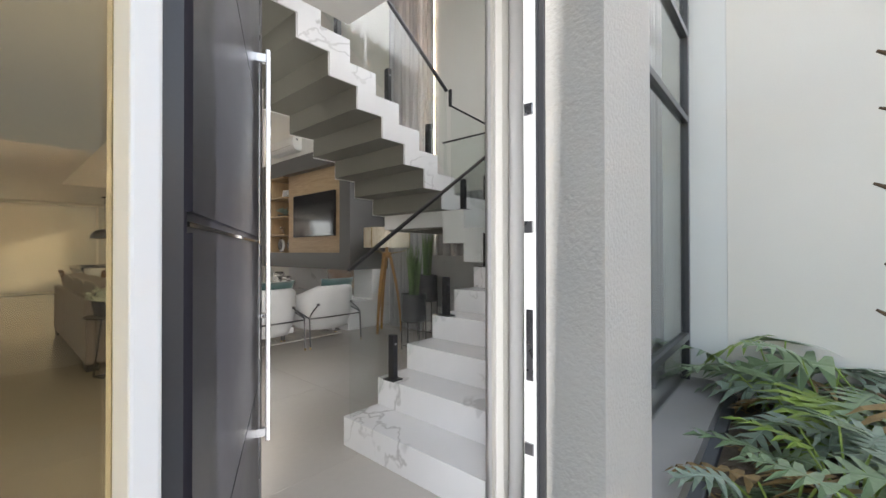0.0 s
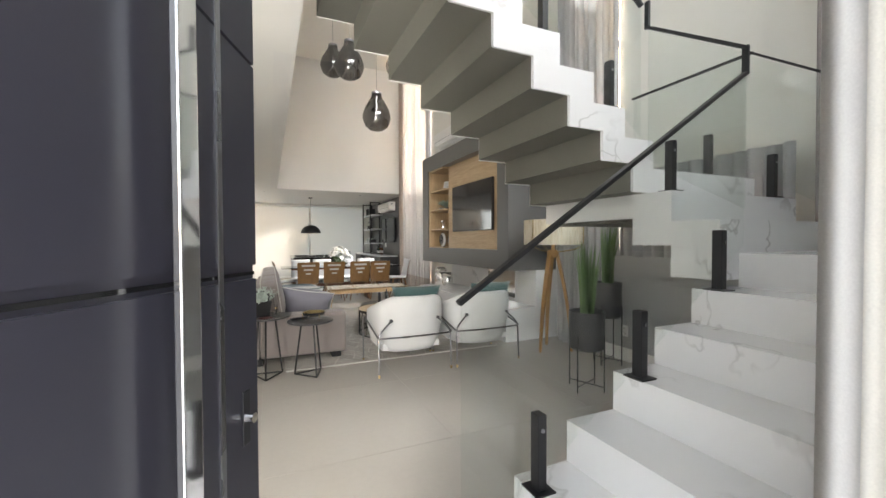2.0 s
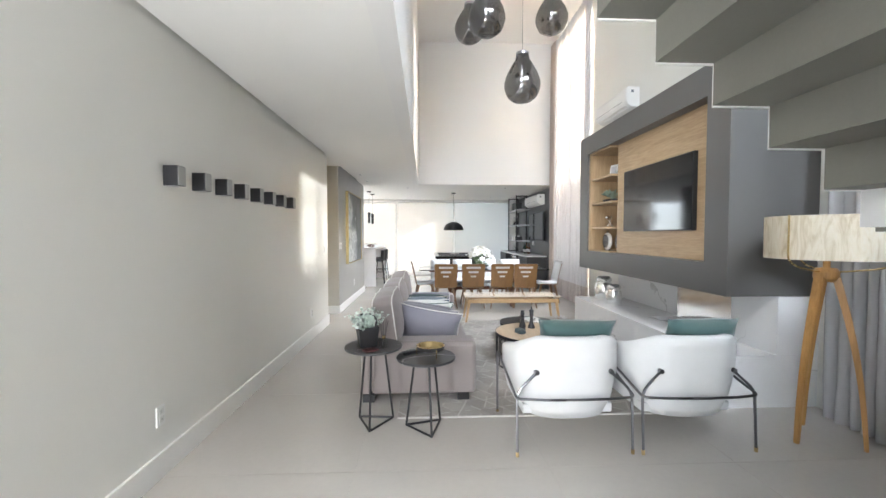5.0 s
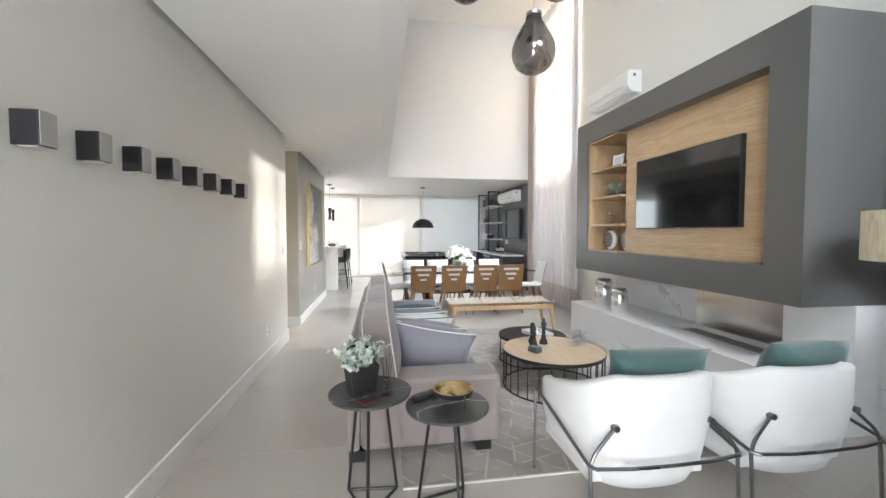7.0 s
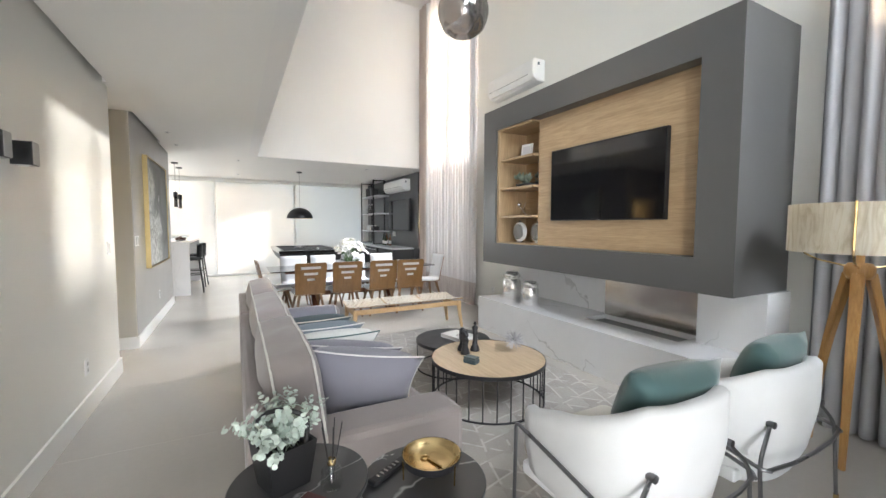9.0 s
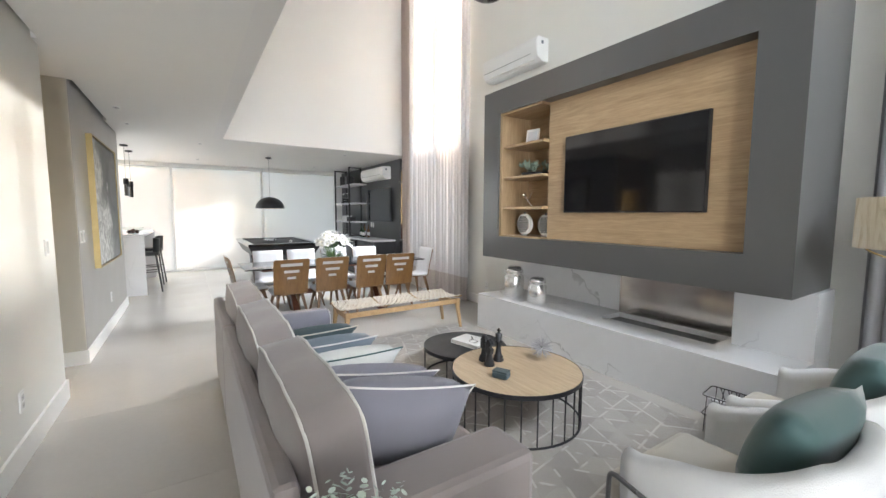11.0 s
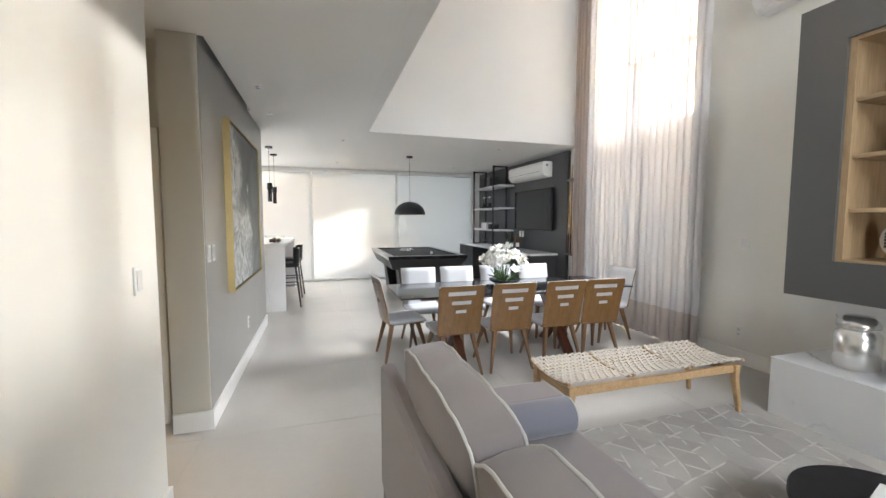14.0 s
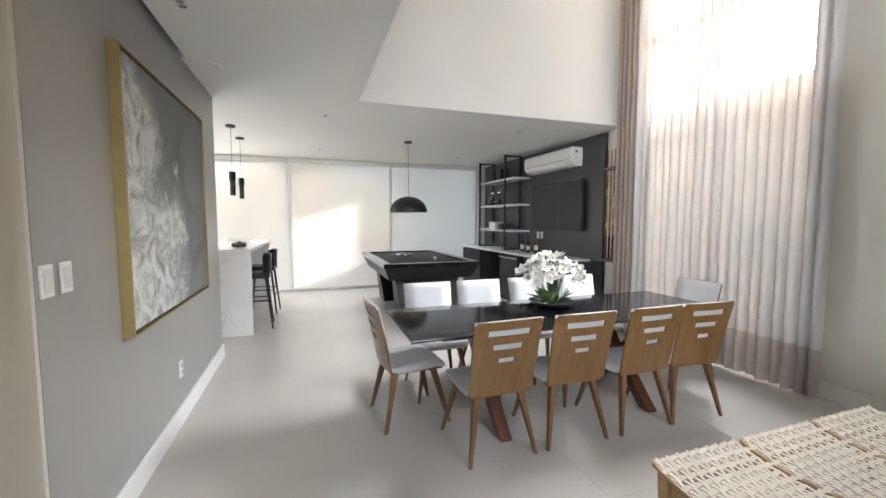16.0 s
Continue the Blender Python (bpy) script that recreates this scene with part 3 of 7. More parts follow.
def clip_poly(poly, a, b, gap):
    """The piece of a polygon to the left of the line a-b, held back by gap."""
    n = Vector((-(b[1] - a[1]), b[0] - a[0])).normalized()
    d = lambda p: (p[0] - a[0]) * n.x + (p[1] - a[1]) * n.y - gap
    out = []
    for i, p in enumerate(poly):
        q = poly[(i + 1) % len(poly)]
        u, v = d(p), d(q)
        if u >= 0:
            out.append(p)
        if u * v < 0:
            k = u / (u - v)
            out.append((p[0] + k * (q[0] - p[0]), p[1] + k * (q[1] - p[1])))
    return out


def board(poly):
    b = bmesh.new()
    lo = [b.verts.new((x, -0.022, z)) for x, z in poly]
    hi = [b.verts.new((x, FACE, z)) for x, z in poly]
    b.faces.new(hi)
    for i in range(len(lo)):
        j = (i + 1) % len(lo)
        b.faces.new((lo[i], lo[j], hi[j], hi[i]))
    bmesh.ops.recalc_face_normals(b, faces=b.faces)
    return b


GROOVE_Z = 1.262
upper = [(0.0, GROOVE_Z + 0.016), (door_len, GROOVE_Z + 0.016), (door_len, LEAF_H), (0.0, LEAF_H)]
lower = [(0.0, 0.012), (door_len, 0.012), (door_len, GROOVE_Z - 0.016), (0.0, GROOVE_Z - 0.016)]
la, lb = (door_len, 1.735), (0.0, 1.955)
ka, kb = (door_len, 0.69), (0.0, 0.60)
for poly in (clip_poly(upper, la, lb, 0.004), clip_poly(upper, lb, la, 0.004), clip_poly(lower, ka, kb, 0.004), clip_poly(lower, kb, ka, 0.004)):
    if len(poly) > 2:
        part("board", board(poly), M["doorblue"], door)
part("groove_strip", boxes((0.0, door_len, -0.026, -0.0225, GROOVE_Z - 0.007, GROOVE_Z + 0.001)), M["blackgloss"], door, "glossy strip in the door's groove")
part("edge_profile", boxes((door_len - 0.135, door_len - 0.122, -0.0335, -0.0302, 0.02, LEAF_H - 0.01)), M["steel"], door, "pale aluminium inlay strip")
HX = door_len - 0.275
handle = part("handle", boxes((HX - 0.022, HX + 0.022, -0.082, -0.066, 0.50, 1.99), bevel=0.003), M["chrome"], door, "long flat chrome pull handle")
for z in (0.53, 1.96):
    part("bracket", boxes((HX - 0.012, HX + 0.012, -0.0655, -0.031, z - 0.015, z + 0.015)), M["chrome"], handle)
lock = part("lock", boxes((door_len - 0.062, door_len - 0.036, -0.034, -0.0302, 0.88, 1.0), bevel=0.0015), M["black"], door, "black lock plate on the door")
b = bmesh.new()
rod(b, (door_len - 0.049, -0.034, 0.94), (door_len - 0.049, -0.052, 0.94), 0.013, 0.011, 14)
part("latch", b, M["chrome"], lock)

# ---- front window ----
fw = thing("front_window", pose(-0.82, 3.32, 0), "tall dark-framed front window with frosted lower light", "window", kind="structure")
for y0, y1, z0, z1 in ((-1.34, -1.28, -0.12, 6.0), (1.28, 1.34, -0.12, 6.0), (-1.28, 1.28, -0.12, -0.06), (-1.28, 1.28, 0.38, 0.44), (-1.28, 1.28, 2.44, 2.50), (-1.28, 1.28, 3.26, 3.32), (-1.28, 1.28, 4.6, 4.66), (-1.28, 1.28, 5.94, 6.0)):
    part("window_frame", boxes((-0.035, 0.035, y0, y1, z0, z1), bevel=0.003), M["charcoal"], fw)
for z0, z1 in ((-0.06, 0.38), (0.44, 2.44), (2.50, 3.26), (3.32, 4.6), (4.66, 5.94)):
    part("pane", boxes((-0.004, 0.004, -1.279, 1.279, z0 + 0.001, z1 - 0.001)), M["pane"], fw).visible_shadow = False
curtain("front_curtain", (-1.02, 1.66), (-1.02, 3.55), -0.01, 6.1, 15, 0.06, cloth("white_sheer", (0.80, 0.79, 0.78), 0.10, 0.04), "cream sheer curtain before the front window", seed=4)
curtain("front_drape", (-1.03, 3.57), (-1.03, 4.50), -0.01, 6.1, 10, 0.05, cloth("mauve_drape", (0.36, 0.33, 0.33), 0.05, 0.0), "mauve grey drape in the front corner", seed=14)
curtain("gathered_curtain", (-0.96, 1.63), (-1.12, 1.76), -0.01, 6.1, 3, 0.035, M["drape"], "gathered cream curtain edge beside the door", seed=9).data.materials[0] = cloth("cream_drape", (0.86, 0.83, 0.77), 0.15, 0.0)

# ---- outside ----
structure("ground", boxes((-60, 60, -60, 60, -0.5, -0.30)), plain("garden_soil", (0.16, 0.125, 0.09), 0.95, vary=0.3, scale=4, grain=40, relief=0.8, depth=0.02), "bare brown garden soil", "ground")
structure("pavement_entry", boxes((-0.50, 3.0, -2.0, 1.98, -0.299, -0.172)), plain("entry_paving", (0.36, 0.35, 0.33), 0.7, vary=0.08, grain=60, relief=0.2), "pale stone paving before the door", "pavement")
structure("garden_bed", boxes((-0.42, 3.0, 1.985, 4.715, -0.299, -0.12)), bpy.data.materials["garden_soil"], "mulched soil of the planted bed", "garden bed")
structure("kerb_stone", boxes((-0.78, -0.43, 1.985, 4.70, -0.299, -0.10), bevel=0.008), plain("slate_kerb", (0.17, 0.175, 0.18), 0.6, vary=0.15, grain=50, relief=0.3), "grey slate sill along the window", "kerb")
# unseen pale paving, added to bounce neutral light at the curtains
structure("bounce_paving", boxes((-16.6, -0.8, 4.91, 6.99, -0.299, -0.15)), bpy.data.materials["entry_paving"], "unseen pale paving added to bounce light onto the curtains", "pavement")
structure("wall_garden", boxes((-0.498, 6.0, 4.722, 4.87, -0.3, 3.75), (6.0, 6.2, -3, 4.87, -0.3, 2.6)), plain("garden_wall_render", (0.80, 0.76, 0.69), 0.85, vary=0.04, scale=0.8, grain=90, relief=0.2), "white rendered garden wall", "wall")
structure("wall_neighbour", boxes((-14.6, -5.0, 7.0, 7.2, -0.3, 3.42), (-9.0, -4.0, 11.0, 11.3, -0.3, 5.0)), plain("neighbour_wall_render", (0.50, 0.52, 0.55), 0.85, vary=0.05, scale=0.8, grain=90, relief=0.2), "plain rendered boundary wall beside the house", "wall")
# unseen wall added to shape low sun passing over one part, under its lintel
TX0, TX1 = -16.2 - 0.55 * 4.80, -16.2 - 0.55 * 3.31
structure("wall_sun_mask", boxes((-26, TX0, 5.0, 5.2, -0.3, 4.2), (TX0, TX1, 5.0, 5.2, -0.3, 1.58), (TX0, TX1, 5.0, 5.2, 3.0, 4.2), (TX1, XF - 0.1, 5.0, 5.2, -0.3, 4.2)), bpy.data.materials["garden_wall_render"], "unseen rendered wall added to shape the sun patch", "wall")
structure("terrace", boxes((-26, XF - 0.1, -6, 5.0, -0.299, -0.03)), bpy.data.materials["entry_paving"], "pale paved terrace behind the house", "pavement")

# glowing backdrop of hazy distance beyond the terrace; it lights the screens from behind
m, t, p = node_material("glowing_haze_backdrop")
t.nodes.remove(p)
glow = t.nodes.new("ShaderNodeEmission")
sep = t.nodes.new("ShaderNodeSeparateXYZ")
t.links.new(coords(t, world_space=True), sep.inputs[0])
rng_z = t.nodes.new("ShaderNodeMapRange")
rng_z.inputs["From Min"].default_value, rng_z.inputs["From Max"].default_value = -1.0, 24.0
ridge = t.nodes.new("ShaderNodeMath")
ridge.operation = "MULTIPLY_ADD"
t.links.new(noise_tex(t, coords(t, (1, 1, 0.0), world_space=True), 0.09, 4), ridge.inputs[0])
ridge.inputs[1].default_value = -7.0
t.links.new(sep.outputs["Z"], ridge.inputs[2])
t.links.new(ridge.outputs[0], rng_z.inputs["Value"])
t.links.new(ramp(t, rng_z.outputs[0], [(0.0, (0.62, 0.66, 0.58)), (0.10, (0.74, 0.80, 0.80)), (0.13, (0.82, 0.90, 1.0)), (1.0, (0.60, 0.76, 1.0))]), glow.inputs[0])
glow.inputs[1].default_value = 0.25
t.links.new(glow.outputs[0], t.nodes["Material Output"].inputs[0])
structure("backdrop", boxes((-58.2, -58.0, -40, 50, -0.3, 26)), m, "glowing backdrop of pale hazy hills and sky beyond the terrace", "backdrop")
nb_ = thing("neighbour_house", pose(-34, -3.0, -0.3), "pale two-storey house beyond the terrace", "house")
part("wall", boxes((-4, 4, -7.0, 5.2, 0, 6.4)), bpy.data.materials["garden_wall_render"], nb_)
part("roof", boxes((-4.4, 4.4, -7.4, 5.6, 6.4, 6.7), bevel=0.02), M["stairgrey"], nb_)
for wy in (-4.0, 0.5, 3.0):
    for wz in (1.0, 4.0):
        w_ = part("window", boxes((4.001, 4.05, wy - 0.7, wy + 0.7, wz, wz + 1.5)), M["trim"], nb_)
        part("pane", boxes((4.051, 4.06, wy - 0.62, wy + 0.62, wz + 0.08, wz + 1.42)), M["screenglass"], w_)

# ---- staircase ----
RISE, RUN1, RUN2 = 0.18, 0.275, 0.258
SX0, SX1 = -2.20, -1.12          # first flight
UX0, UX1 = -3.76, -2.665         # upper flight
SY0, SYB = 1.713, 4.50           # first riser, back of the landings
stairs = thing("staircase", pose(0, 0, 0), "folded white marble staircase with grey rendered soffit", "staircase")


def step_block(outline_yz, x0, x1, faces_mat):
    """A block with a side outline of y and z, from x0 to x1. Soffit faces take the second material."""
    b = bmesh.new()
    a = [b.verts.new((x0, y, z)) for y, z in outline_yz]
    c = [b.verts.new((x1, y, z)) for y, z in outline_yz]
    b.faces.new(a)
    b.faces.new(c[::-1])
    n = len(a)
    for i in range(n):
        j = (i + 1) % n
        f = b.faces.new((a[i], c[i], c[j], a[j]))
        f.material_index = faces_mat[i]
    bmesh.ops.recalc_face_normals(b, faces=b.faces)
    return b


# first flight, step by step, each with its own tread and riser
DROP, BACK = 0.34, 0.075
for i in range(6):
    y, z = SY0 + i * RUN1, (i + 1) * RISE
    low = max(0.0, z - DROP)
    if i < 1:
        b = boxes((SX0, SX1, y, y + RUN1, 0.0, z))
    else:
        b = boxes((SX0, SX1, y, y + RUN1 - (0.0 if i < 5 else 0.0), low, z))
    part("step", b, M["marble"], stairs)
# first landing and the three steps across
LY = SY0 + 6 * RUN1
part("landing", boxes((SX0 + 0.07, SX1, LY, SYB, 0.94, 1.26)), M["marble"], stairs)
part("step", boxes((-2.40, SX0 + 0.07, 3.20, SYB, 1.12, 1.44)), M["marble"], stairs)
part("step", boxes((-2.665, -2.40, 3.20, SYB, 1.30, 1.62)), M["marble"], stairs)
part("landing", boxes((UX0, -2.665, 3.385, SYB, 1.48, 1.80)), M["marble"], stairs)
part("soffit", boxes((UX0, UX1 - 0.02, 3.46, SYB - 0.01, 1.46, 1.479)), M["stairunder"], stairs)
# upper flight: thick folded steps, white edge, grey soffit
N2 = 9
for k in range(N2):
    y1 = 3.385 - k * RUN2
    y0 = y1 - RUN2
    z = 1.98 + k * RISE
    if k == N2 - 1:
        y0 = 1.265
    zb = z - DROP
    def fold(e):
        return [(y0, z), (y1, z), (y1, zb + e), (y0 + BACK - e, zb + e), (y0 + BACK - e, zb + RISE + e), (y0, zb + RISE + e)]
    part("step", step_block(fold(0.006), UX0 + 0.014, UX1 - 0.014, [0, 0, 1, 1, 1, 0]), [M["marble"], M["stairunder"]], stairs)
    part("edge", step_block(fold(0.0), UX1 - 0.014, UX1, [0] * 6), M["marble"], stairs)
    part("edge", step_block(fold(0.0), UX0, UX0 + 0.014, [0] * 6), M["trim"], stairs)


# ---- glass balustrade ----
def glass_sheet(pts, thick=0.012):
    """A sheet of glass from its outline in space."""
    b = bmesh.new()
    pts = [Vector(p) for p in pts]
    n = (pts[1] - pts[0]).cross(pts[2] - pts[0]).normalized() * thick / 2
    a = [b.verts.new(p + n) for p in pts]
    c = [b.verts.new(p - n) for p in pts]
    b.faces.new(a)
    b.faces.new(c[::-1])
    for i in range(len(pts)):
        j = (i + 1) % len(pts)
        b.faces.new((a[i], c[i], c[j], a[j]))
    bmesh.ops.recalc_face_normals(b, faces=b.faces)
    return b


def rail_bar(pts, w=0.03, h=0.018):
    """A flat handrail along straight runs: one part for each run."""
    for p, q in zip(pts, pts[1:]):
        b = bmesh.new()
        p, q = Vector(p), Vector(q)
        d = (q - p).normalized()
        up = Vector((0, 0, 1)) if abs(d.z) < 0.9 else Vector((0, 1, 0))
        s = d.cross(up).normalized()
        u = s.cross(d).normalized()
        ring = [[b.verts.new(c + s * (sx * w / 2) + u * (sz * h)) for sx, sz in ((-1, -0.5), (1, -0.5), (1, 0.5), (-1, 0.5))] for c in (p - d * 0.008, q + d * 0.008)]
        for i in range(4):
            j = (i + 1) % 4
            b.faces.new((ring[0][i], ring[0][j], ring[1][j], ring[1][i]))
        b.faces.new(ring[0][::-1])
        b.faces.new(ring[1])
        bmesh.ops.recalc_face_normals(b, faces=b.faces)
        part("rail", b, M["black"], bal)


bal = thing("glass_balustrade", pose(0, 0, 0), "clear glass stair balustrade with black rail and clamps", "balustrade")
GX = -2.135
slope = RISE / RUN1
gz = lambda y: 1.098 + (y - SY0) * (2.20 - 1.098) / (3.40 - SY0)
bz = lambda y: max(0.012, 0.10 + (y - SY0) * slope)
part("pane", glass_sheet([(GX, SY0, 0.19), (GX, SY0, gz(SY0)), (GX, 3.40, 2.20), (GX, 3.40, 1.30), (GX, SY0 + 0.1, 0.19)]), M["clear"], bal)
rail_bar([(GX, SY0 - 0.005, gz(SY0) + 0.008), (GX, 3.41, 2.222), (GX, 3.41, 2.358)])
part("pane", glass_sheet([(GX, 3.42, 1.50), (GX, 3.42, 2.33), (-2.66, 3.33, 2.69), (-2.66, 3.33, 1.86), (-2.42, 3.37, 1.68)]), M["clear"], bal)
rail_bar([(GX, 3.41, 2.358), (-2.665, 3.32, 2.705), (-2.665, 3.32, 2.86)])
U0, U1 = (-2.70, 3.30, 2.86), (-2.70, 1.35, 2.86 + (3.30 - 1.35) * RISE / RUN2)
part("pane", glass_sheet([(-2.70, 3.30, 2.02), U0, U1, (-2.70, 1.35, 2.02 + 1.95 * RISE / RUN2)]), M["clear"], bal)
rail_bar([U0, U1])
# guard at the back of the landings
BY = 4.44
part("pane", glass_sheet([(SX1 - 0.02, BY, 1.32), (SX1 - 0.02, BY, 2.20), (-2.13, BY, 2.20), (-2.13, BY, 1.32)]), M["clear"], bal)
part("pane", glass_sheet([(-2.14, BY, 1.50), (-2.14, BY, 2.34), (-2.66, BY, 2.72), (-2.66, BY, 1.86)]), M["clear"], bal)
part("pane", glass_sheet([(-2.67, BY, 1.86), (-2.67, BY, 2.74), (-3.72, BY, 2.74), (-3.72, BY, 1.86)]), M["clear"], bal)
rail_bar([(SX1 - 0.02, BY, 2.21), (-2.13, BY, 2.21), (-2.13, BY, 2.36), (-2.665, BY, 2.75), (-3.73, BY, 2.75)], 0.026, 0.016)
# wall side of the landing


def clamp(x, y, z, h=0.30, label=""):
    post = part("clamp_post", boxes((x - 0.025, x + 0.025, y - 0.02, y + 0.02, z + 0.006, z + h), bevel=0.003), M["black"], bal, label)
    part("base_plate", boxes((x - 0.05, x + 0.05, y - 0.045, y + 0.045, z, z + 0.006)), M["black"], post)
    b = bmesh.new()
    rod(b, (x + 0.025, y, z + h * 0.8), (x + 0.030, y, z + h * 0.8), 0.008, seg=10)
    part("bolt", b, M["steel"], post)


for i in (1, 3, 5):
    clamp(-2.085, SY0 + i * RUN1 + 0.035, (i + 1) * RISE)
clamp(-2.45, 3.26, 1.62)
clamp(-2.43, 4.26, 1.62)
clamp(-2.72, 4.03, 1.80)
for k in (0, 2, 4, 6):
    clamp(-2.72, 3.05 - k * RUN2, 1.98 + (k + 1) * RISE)
curtain("stair_curtain", (-5.05, 4.60), (-4.32, 4.60), 0.01, 6.1, 8, 0.05, M["drape"], "long pale grey pleated drape beside the media wall", seed=2)
curtain("stair_curtain", (-4.30, 4.585), (-4.04, 4.585), 1.16, 6.1, 3, 0.05, M["drape"], "pale grey pleated drape over the stair window", seed=3)
curtain("stair_curtain", (-4.02, 4.585), (-2.45, 4.585), 1.16, 2.05, 13, 0.045, M["drape"], "short pale grey drape over the low stair window", seed=13)
curtain("corner_curtain", (-2.36, 4.63), (-2.06, 4.63), 1.28, 6.2, 4, 0.075, bpy.data.materials["mauve_drape"], "gathered grey drape in the stair corner", seed=6)
for n, (x0, x1, z0, z1, y) in (("dining_window", (-11.65, -9.86, 0.0, 6.0, 4.84)), ("stair_window", (-4.95, -4.15, 1.22, 6.0, 4.84)), ("low_stair_window", (-4.15, -2.58, 1.22, 2.0, 4.84))):
    wdw = thing(n, pose((x0 + x1) / 2, y, 0), "tall white-framed window behind sheer curtains", "window", kind="structure")
    hw = (x1 - x0) / 2
    bars = [(-hw, -hw + 0.05, z0, z1), (hw - 0.05, hw, z0, z1), (-0.03, 0.03, z0, z1)]
    cuts = [z0, z0 + 0.05] + [z for z in (1.2, 2.4, 3.6, 4.8) if z0 + 0.5 < z < z1 - 0.3] + [z1 - 0.05]
    for bx0, bx1, bz0, bz1 in bars:
        part("window_frame", boxes((bx0, bx1, -0.03, 0.03, bz0, bz1)), M["trim"], wdw)
    for z in cuts[:1] + cuts[2:]:
        for sx0, sx1 in ((-hw + 0.05, -0.03), (0.03, hw - 0.05)):
            part("glazing_bar", boxes((sx0, sx1, -0.028, 0.028, z, z + 0.05)), M["trim"], wdw)
    for sx0, sx1 in ((-hw + 0.05, -0.03), (0.03, hw - 0.05)):
        part("pane", boxes((sx0, sx1, -0.004, 0.004, z0, z1)), M["pane"], wdw).visible_shadow = False
curtain("dining_curtain", (-11.62, 4.60), (-9.63, 4.60), 0.015, 6.1, 20, 0.045, M["sheer"], "tall cream sheer curtain with a grey hem by the dining table", 0.40, M["hem"], 5)
curtain("gathered_drape", (-11.9, 4.56), (-11.60, 4.56), 0.015, 6.1, 4, 0.05, cloth("taupe_drape", (0.52, 0.45, 0.41), 0.3, 0.0), "gathered taupe drape beside the sheer curtain", seed=7)

# ---- media wall ----
mw = thing("media_wall", pose(-6.805, 4.72, 0), "floating dark grey lacquered media unit with oak lining", "media unit")
X = lambda v: v + 6.805
Y = lambda v: v - 4.72
for spec in ((-8.38, -8.10, 3.938, 4.72, 0.93, 2.96), (-5.51, -5.23, 3.938, 4.72, 0.93, 2.96), (-8.10, -5.51, 3.938, 4.72, 2.68, 2.96), (-8.10, -5.51, 3.938, 4.72, 0.93, 1.20)):
    part("casing", boxes((X(spec[0]), X(spec[1]), Y(spec[2]), Y(spec[3]), spec[4], spec[5])), M["darkgrey"], mw)
part("back_panel", boxes((X(-7.42), X(-5.511), Y(4.08), Y(4.44), 1.201, 2.679)), M["oak"], mw, "oak veneer panel behind the television")
part("back_panel", boxes((X(-8.099), X(-7.421), Y(4.42), Y(4.44), 1.201, 2.679)), M["oak"], mw)
for spec in ((-8.099, -8.06, 3.965, 4.42, 1.201, 2.679),):
    part("side_panel", boxes((X(spec[0]), X(spec[1]), Y(spec[2]), Y(spec[3]), spec[4], spec[5])), M["oakv"], mw)
part("top_panel", boxes((X(-8.06), X(-7.421), Y(3.965), Y(4.42), 2.655, 2.679)), M["oak"], mw)
part("bottom_panel", boxes((X(-8.06), X(-7.421), Y(3.965), Y(4.42), 1.201, 1.216)), M["oak"], mw)
for z in (2.289, 1.92, 1.561):
    part("shelf", boxes((X(-8.06), X(-7.421), Y(3.99), Y(4.42), z - 0.028, z)), M["oak"], mw)

tv = thing("television", pose(-6.485, 4.045, 1.49), "large slim black flat television on the oak panel", "television")
part("housing", boxes((-0.675, 0.675, -0.012, 0.033, 0.0, 0.775), bevel=0.004), M["black"], tv)
part("screen", boxes((-0.664, 0.664, -0.0145, -0.0125, 0.012, 0.764)), M["screenglass"], tv, "glossy black screen")
part("badge", boxes((-0.02, 0.02, -0.0165, -0.0147, 0.002, 0.008)), M["steel"], tv)

# marble hearth ledge with its burner trough
ledge = thing("hearth_ledge", pose(0, 0, 0), "long low veined white marble hearth ledge", "ledge")
for spec in ((-8.40, -5.20, 3.88, 4.22, 0.0, 0.437), (-8.40, -6.80, 4.22, 4.72, 0.0, 0.437), (-5.77, -5.20, 4.22, 4.72, 0.0, 0.437), (-6.80, -5.77, 4.54, 4.72, 0.0, 0.437)):
    part("slab", boxes(spec), M["marble"], ledge)
part("burner_trough", boxes((-6.799, -5.771, 4.221, 4.539, 0.0, 0.39)), M["charcoal"], ledge, "dark metal burner trough")
part("backsplash", boxes((-8.40, -6.82, 4.60, 4.719, 0.438, 0.929)), M["marble"], ledge)
part("pier", boxes((-5.70, -5.20, 4.36, 4.719, 0.438, 0.929)), M["marble"], ledge)
part("fire_back", boxes((-6.819, -5.701, 4.56, 4.719, 0.438, 0.929)), plain("brushed_fire_panel", (0.56, 0.53, 0.50), 0.16, 0.9, vary=0.08, relief=0.05), ledge, "brushed metal fire back")


